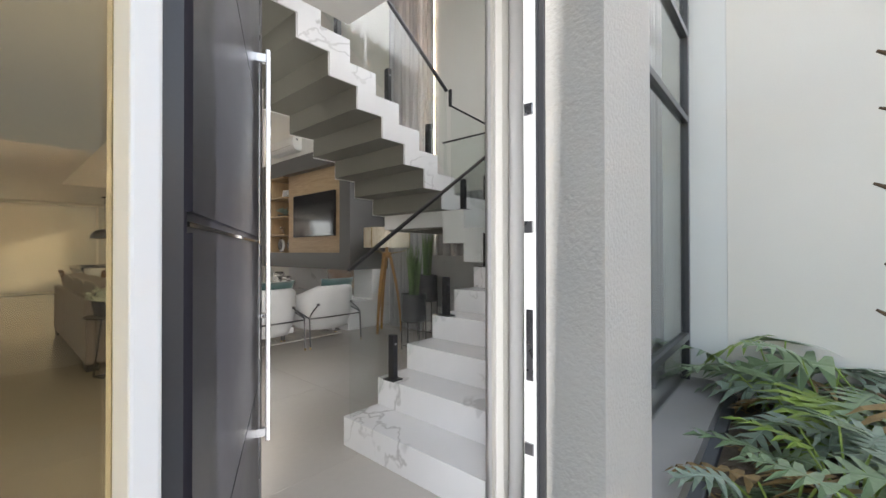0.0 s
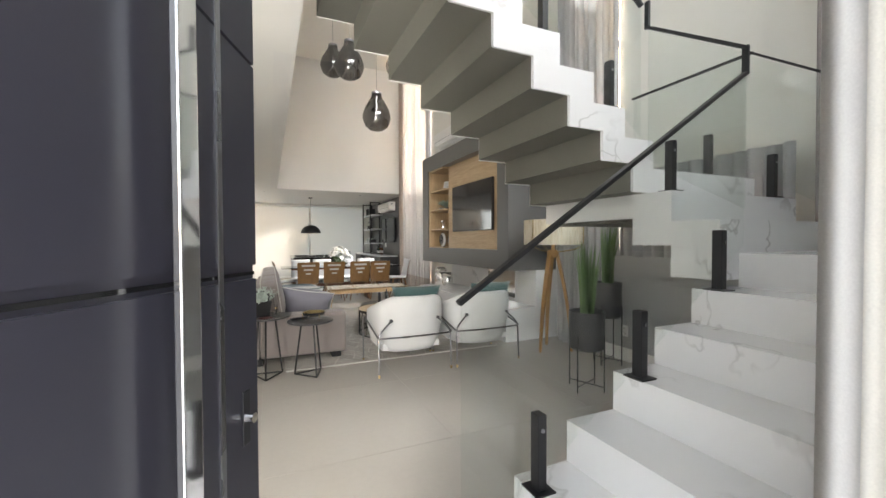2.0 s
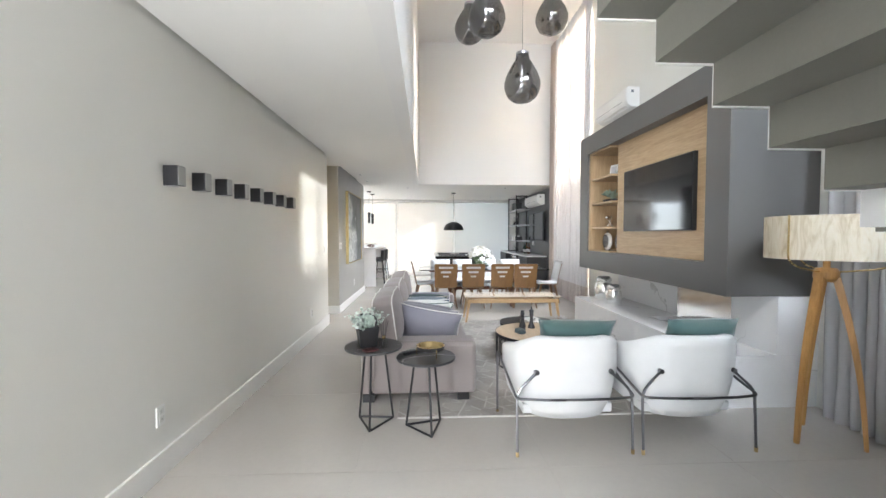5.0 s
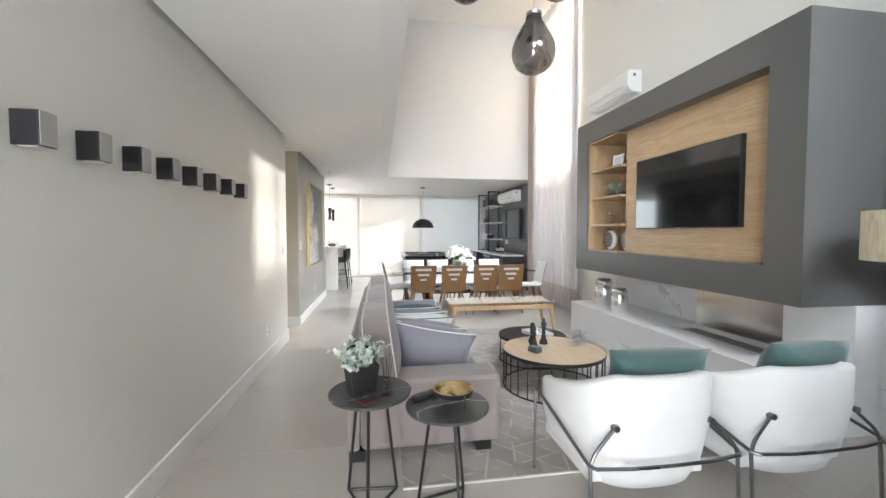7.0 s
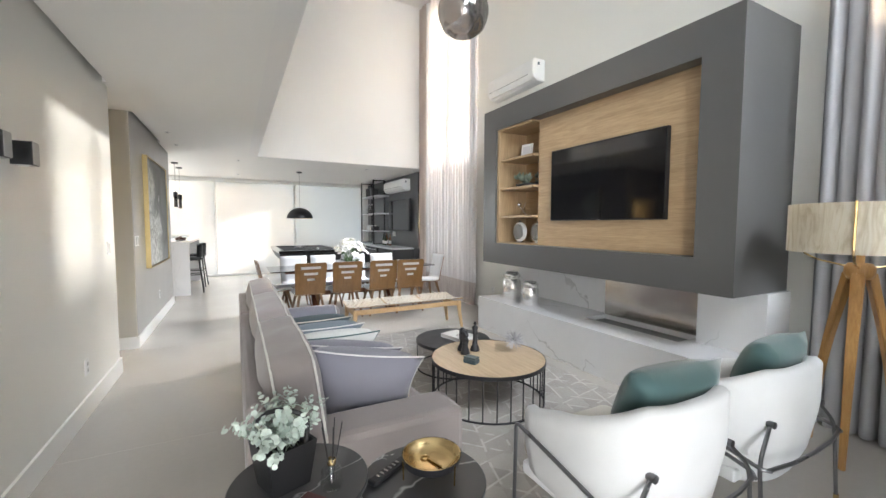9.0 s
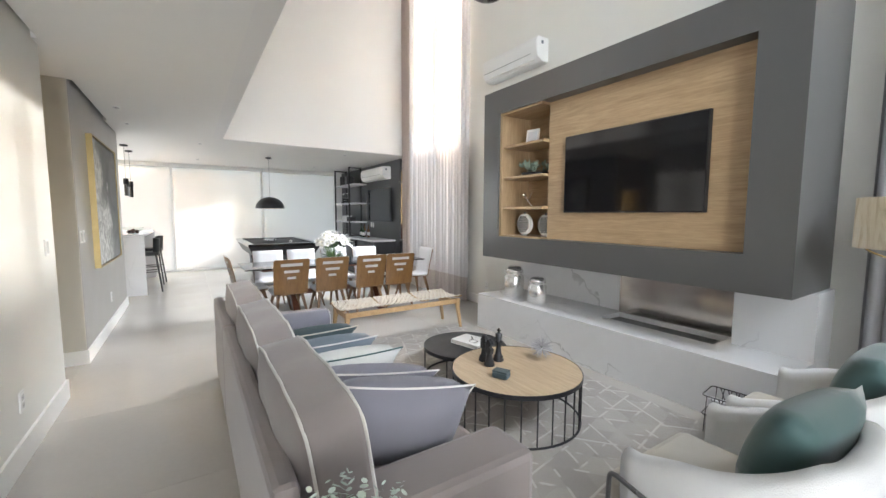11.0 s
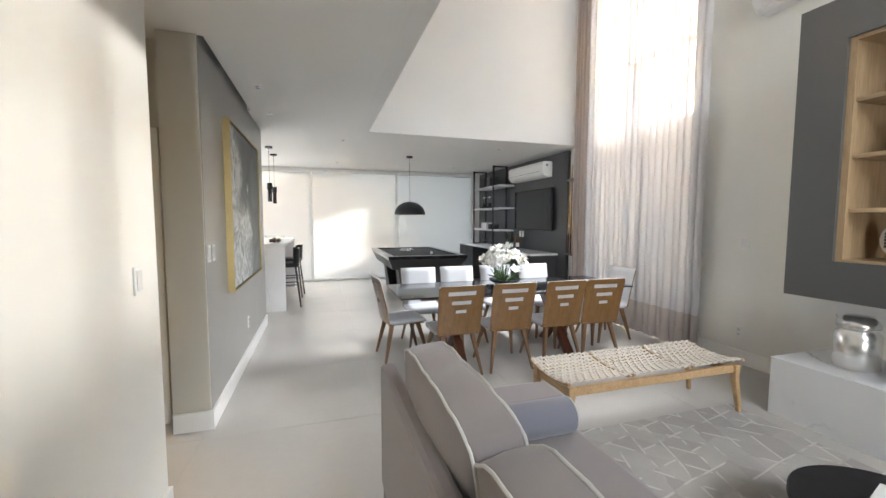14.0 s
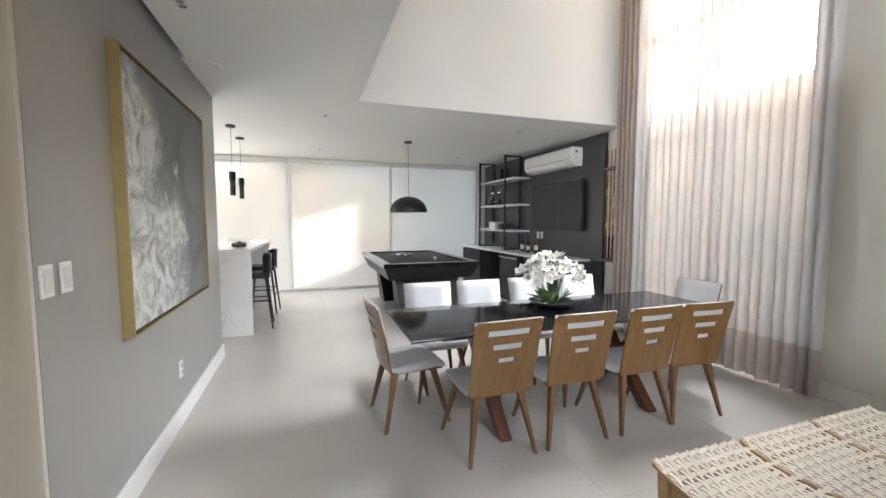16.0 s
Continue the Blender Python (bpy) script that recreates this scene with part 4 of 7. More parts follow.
def air_conditioner(x0, x1, y_wall, z0, z1):
    """A split unit: rounded body, outlet flap, end label."""
    ac = thing("air_conditioner", pose((x0 + x1) / 2, y_wall, z0), "white wall-mounted split air conditioner", "air conditioner", "air conditioners")
    w, h = (x1 - x0) / 2, z1 - z0
    prof = [(0.0, 0.0), (-0.13, 0.0), (-0.19, 0.05), (-0.215, 0.10), (-0.215, h - 0.05), (-0.19, h), (0.0, h)]
    b = bmesh.new()
    a = [b.verts.new((-w, y, z)) for y, z in prof]
    c = [b.verts.new((w, y, z)) for y, z in prof]
    b.faces.new(a)
    b.faces.new(c[::-1])
    for i in range(len(prof)):
        j = (i + 1) % len(prof)
        b.faces.new((a[i], c[i], c[j], a[j]))
    bmesh.ops.recalc_face_normals(b, faces=b.faces)
    bmesh.ops.bevel(b, geom=list(b.edges), offset=0.008, segments=2, affect="EDGES")
    part("body", b, M["plastic"], ac)
    part("flap", boxes((-w + 0.05, w - 0.10, -0.205, -0.135, 0.018, 0.026)), M["trim"], ac)
    part("outlet", boxes((-w + 0.05, w - 0.10, -0.2165, -0.2155, 0.098, 0.104)), M["charcoal"], ac, "dark outlet gap")
    part("end_cap", boxes((w + 0.0005, w + 0.004, -0.19, -0.01, 0.03, h - 0.02), bevel=0.0015), M["plastic"], ac)
    part("label", boxes((w + 0.0045, w + 0.005, -0.14, -0.10, h - 0.09, h - 0.05)), M["bluecush"], ac, "small blue sticker")
    return ac


air_conditioner(-9.15, -8.06, 4.72, 3.42, 3.72)


# ---- small things in the niche ----
pf = thing("photo_frame", pose(-7.80, 4.20, 2.289, -8, 0, 12), "small white square picture frame on the oak shelf", "picture frame")
part("frame", boxes((-0.085, 0.085, -0.012, 0.012, 0.0, 0.19), bevel=0.003), M["plastic"], pf)
part("picture", boxes((-0.06, 0.06, -0.014, -0.0125, 0.03, 0.16)), M["seatgrey"], pf, "pale grey picture")
gb = thing("glass_votive", pose(-7.52, 4.14, 2.289), "small cut-glass votive cup", "votive")
part("cup", lathe([(0.0, 0.0), (0.03, 0.0), (0.042, 0.06), (0.038, 0.06), (0.028, 0.008), (0, 0.008)], 16), M["clear"], gb, smooth=True)


def leaf_cluster(bm, centre, count, spread, size, rng, thick=0.5):
    """Fleshy pointed leaves in rosettes."""
    for _ in range(count):
        c = Vector(centre) + Vector((rng.uniform(-1, 1) * spread[0], rng.uniform(-1, 1) * spread[1], rng.uniform(0, 1) * spread[2]))
        for k in range(9):
            a = k * 2.399 + rng.uniform(0, 0.5)
            el = 0.25 + 0.12 * k
            d = Vector((math.cos(a) * math.cos(el), math.sin(a) * math.cos(el), math.sin(el)))
            s = d.cross(Vector((0, 0, 1))).normalized()
            n = s.cross(d)
            L = size * rng.uniform(0.7, 1.1)
            p = [c, c + d * L * 0.5 + s * L * 0.2, c + d * L, c + d * L * 0.5 - s * L * 0.2, c + d * L * 0.5 - n * L * 0.08 * thick]
            v = [bm.verts.new(q) for q in p]
            bm.faces.new((v[0], v[1], v[2], v[3]))
            bm.faces.new((v[0], v[4], v[1]))
            bm.faces.new((v[1], v[4], v[2]))
            bm.faces.new((v[2], v[4], v[3]))
            bm.faces.new((v[3], v[4], v[0]))


succulent_green = plain("dusty_green_leaf", (0.30, 0.37, 0.29), 0.6, vary=0.25, scale=12, grain=60, relief=0.1)
sp = thing("succulent_arrangement", pose(-7.72, 4.19, 1.92), "grey-green succulents in a dark shallow tray", "plant")
part("tray", lathe([(0, 0), (0.15, 0.0), (0.17, 0.035), (0.16, 0.035), (0.14, 0.01), (0, 0.01)], 24), M["black"], sp, smooth=True)
bm = bmesh.new()
leaf_cluster(bm, (0, 0, 0.03), 16, (0.15, 0.10, 0.11), 0.095, random.Random(3))
part("leaves", bm, succulent_green, sp)
jk = thing("jack_ornament", pose(-7.80, 4.16, 1.561), "silver rod ornament with small balls", "ornament")
bm = bmesh.new()
for a, c in (((-0.05, 0, 0.0), (0.06, 0, 0.17)), ((0.05, 0.02, 0.0), (-0.05, -0.02, 0.13)), ((0.0, -0.04, 0.02), (0.0, 0.05, 0.12))):
    rod(bm, a, c, 0.006, seg=8)
part("rods", bm, M["chrome"], jk)
bm = bmesh.new()
bmesh.ops.create_icosphere(bm, subdivisions=2, radius=0.028, matrix=Matrix.Translation((-0.05, -0.02, 0.14)))
part("ball", bm, M["chrome"], jk, smooth=True)
for i, (x, r) in enumerate(((-7.83, 0.125), (-7.53, 0.12))):
    dv = thing("disc_vase", pose(x, 4.14 + 0.04 * i, 1.216), "round black and white lattice-patterned disc vase", "vase", "disc vases")
    bm = lathe([(0, -0.028), (r * 0.75, -0.028), (r, -0.012), (r, 0.012), (r * 0.75, 0.028), (0, 0.028)], 32)
    bmesh.ops.transform(bm, matrix=Matrix.Translation((0, 0, r + 0.012)) @ Matrix.Rotation(radians(90), 4, "X"), verts=bm.verts)
    part("body", bm, M["ceramic"], dv, smooth=False)
    for u in range(-5, 6):
        for w in range(-5, 6):
            if math.hypot(u, w) * r * 0.17 < r * 0.82:
                s = r * 0.07
                part("inlay", boxes((u * r * 0.17 - s, u * r * 0.17 + s * 0.6, -0.0315, -0.0285, r + 0.012 + w * r * 0.17 - s, r + 0.012 + w * r * 0.17 + s)), M["black"], dv) if (abs(u) + abs(w)) % 1 == 0 else None
    part("neck", lathe([(0.016, 2 * r + 0.008), (0.018, 2 * r + 0.03), (0.013, 2 * r + 0.03)], 12), M["steel"], dv)
    part("foot", boxes((-0.05, 0.05, -0.02, 0.02, 0.0, 0.016), bevel=0.003), M["steel"], dv)


def lidded_jar(x, y, r, h):
    j = thing("lidded_jar", pose(x, y, 0.437), "mirrored glass canister with a domed lid on the marble ledge", "jar", "mirrored jars")
    mirror = plain("mercury_glass", (0.84, 0.83, 0.81), 0.2, 0.75, vary=0.08, scale=20, relief=0.0) if "mercury_glass" not in bpy.data.materials else bpy.data.materials["mercury_glass"]
    part("body", lathe([(0, 0), (r * 0.85, 0), (r, 0.015), (r, h * 0.66), (r * 0.8, h * 0.74), (r * 0.78, h * 0.78), (r * 0.92, h * 0.80), (r * 0.92, h * 0.82), (0, h * 0.82)], 32), mirror, j, smooth=True)
    part("lid", lathe([(r * 0.9, h * 0.821), (r * 0.94, h * 0.86), (r * 0.75, h * 0.96), (r * 0.6, h), (0, h)], 32), mirror, j, smooth=True)


lidded_jar(-8.06, 4.20, 0.125, 0.37)
lidded_jar(-7.59, 4.13, 0.105, 0.30)


# ---- sofa ----
def pillow(bm, w, h, t, m, n=10, sag=0.0):
    """A stuffed cushion, w by h and t thick, its middle at the origin of m, standing in x and z."""
    verts = {}
    for side in (1, -1):
        for i in range(n + 1):
            for j in range(n + 1):
                u, v = 2 * i / n - 1, 2 * j / n - 1
                edge = i in (0, n) or j in (0, n)
                if edge and side == -1:
                    verts[side, i, j] = verts[1, i, j]
                    continue
                bulge = (max(0, 1 - abs(u) ** 2.6) * max(0, 1 - abs(v) ** 2.6)) ** 0.45
                pinch = 1 - 0.10 * (1 - abs(v) ** 2) * abs(u) ** 4
                pinch2 = 1 - 0.10 * (1 - abs(u) ** 2) * abs(v) ** 4
                x, z = u * w / 2 * pinch, v * h / 2 * pinch2
                y = side * t / 2 * bulge + sag * (1 - v * v) * (1 - u * u)
                verts[side, i, j] = bm.verts.new(m @ Vector((x, y, z)))
        for i in range(n):
            for j in range(n):
                q = (verts[side, i, j], verts[side, i + 1, j], verts[side, i + 1, j + 1], verts[side, i, j + 1])
                bm.faces.new(q if side == -1 else q[::-1])
    return bm


def pillow_edge(w, h, m, r=0.006):
    pts = []
    n = 12
    for a, c, e in (((-1, -1), (1, -1), 0), ((1, -1), (1, 1), 1), ((1, 1), (-1, 1), 0), ((-1, 1), (-1, -1), 1)):
        for k in range(n):
            u = a[0] + (c[0] - a[0]) * k / n
            v = a[1] + (c[1] - a[1]) * k / n
            px = 1 - 0.10 * (1 - v * v) * abs(u) ** 4
            pz = 1 - 0.10 * (1 - u * u) * abs(v) ** 4
            pts.append(m @ Vector((u * w / 2 * px, 0, v * h / 2 * pz)))
    return tube(pts, r, 6, True)


sofa = thing("sofa", pose(-6.885, 1.32, 0), "long grey-brown fabric sofa with white-piped back cushions", "sofa")
SL, ARM = 1.465, 0.525
part("back_frame", boxes((-SL, -0.39, -0.44, -0.36, 0.07, 0.73), bevel=0.025), M["sofa"], sofa)
part("back_frame", boxes((-0.388, SL, -0.44, -0.36, 0.07, 0.73), bevel=0.025), M["sofa"], sofa)
for x0, x1 in ((-SL, -SL + 0.26), (SL - 0.26, SL)):
    part("arm", boxes((x0, x1, -0.358, 0.55, 0.07, ARM), bevel=0.035), M["sofa"], sofa)
part("base", boxes((-SL + 0.262, SL - 0.262, -0.358, 0.53, 0.07, 0.25), bevel=0.012), M["sofa"], sofa)
for i in range(2):
    x0 = -SL + 0.263 + i * 1.203
    part("seat_cushion", boxes((x0, x0 + 1.20, -0.358, 0.545, 0.252, 0.405), bevel=0.04), M["sofa"], sofa)
for x in (-SL + 0.12, SL - 0.12):
    for y in (-0.38, 0.44):
        part("foot", boxes((x - 0.10, x + 0.10, y - 0.05, y + 0.05, 0.0, 0.068)), M["black"], sofa)


def box_cushion(w, t, h, m, seed=0):
    """A stuffed boxed cushion: full in the middle, drawn in at its corners, its top slack and wavy."""
    b = boxes((-w / 2, w / 2, -t / 2, t / 2, -h / 2, h / 2))
    bmesh.ops.subdivide_edges(b, edges=list(b.edges), cuts=15, use_grid_fill=True)
    rng = random.Random(seed)
    ph = [rng.uniform(0, 6.28) for _ in range(4)]
    for v in b.verts:
        u = [v.co.x / (w / 2), v.co.y / (t / 2), v.co.z / (h / 2)]
        for n, half in ((0, w / 2), (2, h / 2)):
            a = u[2 - n]
            v.co[n] -= math.copysign(0.03, u[n]) * abs(u[n]) ** 6 * abs(a) ** 7
        full = (1 - abs(u[0]) ** 3.2) * (1 - abs(u[2]) ** 3.2)
        v.co.y += u[1] * 0.055 * full
        if u[2] > 0.4:
            lift = (u[2] - 0.4) / 0.6
            v.co.z += lift * (0.022 * (1 - u[0] ** 2) * (1 - 0.5 * u[1] ** 2) + 0.005 * math.sin(9 * u[0] + ph[0]) + 0.004 * math.sin(17 * u[0] + 3 * u[1] + ph[1]))
        v.co.y += 0.004 * math.sin(8 * u[0] + 5 * u[2] + ph[2]) * full
        v.co.x += math.copysign(0.012, u[0]) * (1 - u[2] ** 2) * (1 - u[1] ** 2) * (abs(u[0]) > 0.95)
        v.co = m @ v.co
    bmesh.ops.recalc_face_normals(b, faces=b.faces)
    bmesh.ops.smooth_vert(b, verts=b.verts, factor=0.5, use_axis_x=True, use_axis_y=True, use_axis_z=True)
    return b, ph


CW, CT, CH = 0.922, 0.165, 0.45
for i, x in enumerate((-0.85, 0.078, 1.005)):
    m = Matrix.Translation((x, -0.235, 0.668)) @ Matrix.Rotation(radians(8), 4, "X")
    b, ph = box_cushion(CW, CT, CH, m, i)
    cu = part("back_cushion", b, M["sofa"], sofa, smooth=True)
    for side in (-1, 1):
        path, ww, hh = [], CW / 2, CH / 2
        for a, c in (((-1, -1), (1, -1)), ((1, -1), (1, 1)), ((1, 1), (-1, 1)), ((-1, 1), (-1, -1))):
            for k in range(14):
                u0, u2 = a[0] + (c[0] - a[0]) * k / 14, a[1] + (c[1] - a[1]) * k / 14
                corner = abs(u0) ** 6 * abs(u2) ** 6
                px = u0 * ww - math.copysign(0.034, u0) * corner
                pz = u2 * hh - math.copysign(0.034, u2) * corner
                if u2 > 0.4:
                    pz += (u2 - 0.4) / 0.6 * (0.011 * (1 - u0 ** 2) + 0.005 * math.sin(9 * u0 + ph[0]) + 0.004 * math.sin(17 * u0 + 3 * side + ph[1]))
                path.append(m @ Vector((px, side * (CT / 2 + 0.001), pz)))
        part("piping", tube(path, 0.0055, 6, True), M["piping"], cu, "white piping")


def scatter(x, y, z, w, h, t, rx, rz, material, label, piping=None, ry=0):
    m = pose(x, y, z, rx, ry, rz)
    th = thing("scatter_cushion", m, label, "cushion", "sofa cushions")
    part("cover", pillow(bmesh.new(), w, h, t, Matrix.Identity(4)), material, th, smooth=True)
    if piping:
        part("piping", pillow_edge(w, h, Matrix.Identity(4), 0.005), piping, th)
    return th


scatter(-5.86, 1.46, 0.572, 0.64, 0.40, 0.30, 24, 80, M["cushion"], "slate grey cushion with white piping on the sofa", M["piping"], 9)
scatter(-6.18, 1.45, 0.562, 0.64, 0.42, 0.22, 40, 83, M["cushion"], "slate grey cushion with white piping leaning on the sofa", M["piping"], 8)
scatter(-6.50, 1.44, 0.555, 0.60, 0.42, 0.22, 44, 87, plain("sage_cushion_fabric", (0.52, 0.52, 0.49), 0.85, vary=0.12, grain=420, relief=0.3), "pale sage and white cushion on the sofa", M["green"])
scatter(-6.82, 1.43, 0.55, 0.58, 0.42, 0.21, 48, 90, M["bluecush"], "blue-grey cushion with pale piping on the sofa", M["piping"])
scatter(-7.15, 1.42, 0.545, 0.57, 0.42, 0.20, 52, 93, M["darkcush"], "ink-green cushion edged with cream zigzag on the sofa", M["cord"])
for y in (1.50,):
    bl = thing("bolster", pose(-7.985, y, 0.407), "slate grey cylindrical bolster with fine piping", "bolster")
    bm = lathe([(0, -0.29), (0.075, -0.29), (0.088, -0.275), (0.088, 0.275), (0.075, 0.29), (0, 0.29)], 24)
    bmesh.ops.transform(bm, matrix=Matrix.Translation((0, 0, 0.088)) @ Matrix.Rotation(radians(90), 4, "X"), verts=bm.verts)
    part("cover", bm, M["cushion"], bl, smooth=True)
    for yy in (-0.283, 0.283):
        part("piping", tube([(0.085 * math.cos(a), yy, 0.088 + 0.085 * math.sin(a)) for a in [2 * math.pi * k / 24 for k in range(24)]], 0.004, 6, True), M["piping"], bl)


# ---- rug ----
def rug_material():
    m, t, p = node_material("faceted_rug_pile")
    v = coords(t, (1, 1, 1))
    warp = noise_tex(t, v, 1.1, 2)
    cells, sets = t.nodes.new("ShaderNodeCombineXYZ"), []
    for k, (ang, off) in enumerate(((12, 0.0), (72, 0.31), (132, 0.62))):
        dot = t.nodes.new("ShaderNodeVectorMath")
        dot.operation = "DOT_PRODUCT"
        t.links.new(v, dot.inputs[0])
        dot.inputs[1].default_value = (math.cos(radians(ang)) / 0.165, math.sin(radians(ang)) / 0.165, 0)
        bend = t.nodes.new("ShaderNodeMath")
        bend.operation = "MULTIPLY_ADD"
        t.links.new(warp, bend.inputs[0])
        bend.inputs[1].default_value = 0.5
        t.links.new(dot.outputs["Value"], bend.inputs[2])
        fr, fl_ = t.nodes.new("ShaderNodeMath"), t.nodes.new("ShaderNodeMath")
        fr.operation, fl_.operation = "FRACT", "FLOOR"
        for n_ in (fr, fl_):
            t.links.new(bend.outputs[0], n_.inputs[0])
        t.links.new(fl_.outputs[0], cells.inputs[k])
        gap = ramp(t, noise_tex(t, v, 4.2 + k, 1), [(0.49, (0, 0, 0)), (0.53, (1, 1, 1))])
        sets.append(mix(t, 1.0, ramp(t, fr.outputs[0], [(0.0, (1, 1, 1)), (0.07, (1, 1, 1)), (0.10, (0, 0, 0))]), gap, "MULTIPLY"))
    facet = t.nodes.new("ShaderNodeTexWhiteNoise")
    t.links.new(cells.outputs[0], facet.inputs["Vector"])
    pile = noise_tex(t, v, 260, 3)
    broad = noise_tex(t, v, 2.2, 3)
    base = ramp(t, broad, [(0.3, (0.31, 0.285, 0.255)), (0.7, (0.37, 0.345, 0.31))])
    base = mix(t, 1.0, base, ramp(t, facet.outputs["Value"], [(0.0, (0.84, 0.83, 0.83)), (1.0, (1.10, 1.10, 1.10))]), "MULTIPLY")
    lines = mix(t, 1.0, mix(t, 1.0, sets[0], sets[1], "LIGHTEN"), sets[2], "LIGHTEN")
    col = mix(t, mix(t, 1.0, lines, (0.55,) * 3, "MULTIPLY"), base, (0.60, 0.57, 0.53))
    col = mix(t, 0.3, col, mix(t, 1.0, col, ramp(t, pile, [(0.3, (0.7,) * 3), (0.7, (1.2,) * 3)]), "MULTIPLY"))
    t.links.new(col, p.inputs["Base Color"])
    p.inputs["Roughness"].default_value = 0.95
    p.inputs["Sheen Weight"].default_value = 0.3
    t.links.new(bump(t, mix(t, 0.5, lines, pile), 0.6, 0.006), p.inputs["Normal"])
    return m


rug = thing("rug", pose(-6.855, 2.46, 0.0), "low beige-grey rug with a faceted light line pattern", "rug")
part("field", boxes((-1.72, 1.72, -1.25, 1.25, 0.001, 0.012), bevel=0.004), rug_material(), rug)
part("binding", boxes((1.721, 1.735, -1.25, 1.25, 0.0005, 0.013), bevel=0.003), M["piping"], rug)
RZ = 0.012


# ---- armchairs ----
def armchair(x, y, turn):
    ch = thing("armchair", pose(x, y, 0, 0, 0, turn), "off-white upholstered tub armchair on thin dark steel frame", "armchair", "tub armchairs")
    NA, NZ = 36, 9

    def shell(a, v, inner):
        # a: angle round the back (0 is straight back, +x); v: 0 bottom to 1 top
        ca, sa = math.cos(a), math.sin(a)
        arm = max(0.0, (abs(a) - 0.6) / 1.35)
        top = 0.755 - 0.18 * min(1, arm) ** 1.1
        z = 0.205 + (top - 0.205) * v
        flare = 0.86 + 0.14 * min(1, v * 1.6) - 0.32 * max(0, 0.22 - v) ** 1.0
        rx, ry = 0.40 * flare, 0.385 * flare
        px = rx * (abs(ca) ** 0.72) * (1 if ca >= 0 else -1)
        py = ry * (abs(sa) ** 0.72) * (1 if sa >= 0 else -1)
        if ca < 0:
            px = -0.20 * min(1, (abs(a) - math.pi / 2) / 0.5) * 1.0
            py = (ry - 0.015 * min(1, (abs(a) - math.pi / 2) / 0.5)) * (1 if sa >= 0 else -1)
        if inner:
            k = 0.075
            n = Vector((px / rx ** 2, py / ry ** 2)) if ca >= 0 else Vector((0, 1 if sa > 0 else -1))
            n.normalize()
            px, py = px - n.x * k, py - n.y * k
        return Vector((px, py, z))

    AM = math.pi / 2 + 0.5
    b = bmesh.new()
    cols = []
    for i in range(NA + 1):
        a = -AM + 2 * AM * i / NA
        outer = [b.verts.new(shell(a, j / NZ, False)) for j in range(NZ + 1)]
        o, n_ = shell(a, 1, False), shell(a, 1, True)
        lip = [b.verts.new(o.lerp(n_, 0.25) + Vector((0, 0, 0.018))), b.verts.new(o.lerp(n_, 0.75) + Vector((0, 0, 0.018)))]
        inner = [b.verts.new(shell(a, j / NZ, True)) for j in range(NZ, 1, -1)]
        cols.append(outer + lip + inner)
    for c0, c1 in zip(cols, cols[1:]):
        for k in range(len(c0) - 1):
            b.faces.new((c0[k], c1[k], c1[k + 1], c0[k + 1]))
    b.faces.new(cols[0])
    b.faces.new(cols[-1][::-1])
    bot = b.faces.new([c[0] for c in cols][::-1])
    bmesh.ops.recalc_face_normals(b, faces=b.faces)
    part("shell", b, M["boucle"], ch, smooth=True)
    part("seat_cushion", boxes((-0.31, 0.25, -0.30, 0.30, 0.28, 0.435), bevel=0.04), M["lining"], ch, "cream seat cushion")
    part("seat_base", boxes((-0.28, 0.25, -0.315, 0.315, 0.212, 0.279), bevel=0.012), M["boucle"], ch)
    for s in (-1, 1):
        part("leg", tube(rounded([(0.40, s * 0.385, 0.012), (0.375, s * 0.385, 0.41), (0.352, s * 0.25, 0.535), (0.335, s * 0.25, 0.54)], 0.06), 0.009, 8), M["gunmetal"], ch)
        part("leg", tube(rounded([(-0.235, s * 0.40, 0.018), (-0.22, s * 0.405, 0.52), (0.385, s * 0.392, 0.385), (0.41, s * 0.36, 0.38)], 0.03), 0.009, 8), M["gunmetal"], ch)
        for fx, fy in ((0.40, 0.385), (-0.235, 0.40)):
            bm = bmesh.new()
            rod(bm, (fx, s * fy, 0.0), (fx, s * fy, 0.03), 0.011, 0.012, 10)
            part("foot_cap", bm, M["brass"], ch, "brass foot cap")
        bm = bmesh.new()
        rod(bm, (0.372, s * 0.25, 0.538), (0.34, s * 0.25, 0.538), 0.016, 0.016, 12)
        part("knob", bm, M["gunmetal"], ch)
    part("back_bar", tube([(0.40, -0.37, 0.38), (0.425, -0.2, 0.38), (0.43, 0, 0.38), (0.425, 0.2, 0.38), (0.40, 0.37, 0.38)], 0.009, 8), M["gunmetal"], ch)
    return ch


armchair(-4.965, 2.415, 0)
armchair(-4.955, 3.25, 0)
for y in (2.48, 3.37):
    th = thing("lumbar_cushion", pose(-4.775, y, 0.695, 20, 0, 84 if y < 3 else 92), "sea-green velvet lumbar cushion on the armchair", "cushion", "green cushions")
    part("cover", pillow(bmesh.new(), 0.53, 0.36, 0.20, Matrix.Identity(4)), M["green"], th, smooth=True)


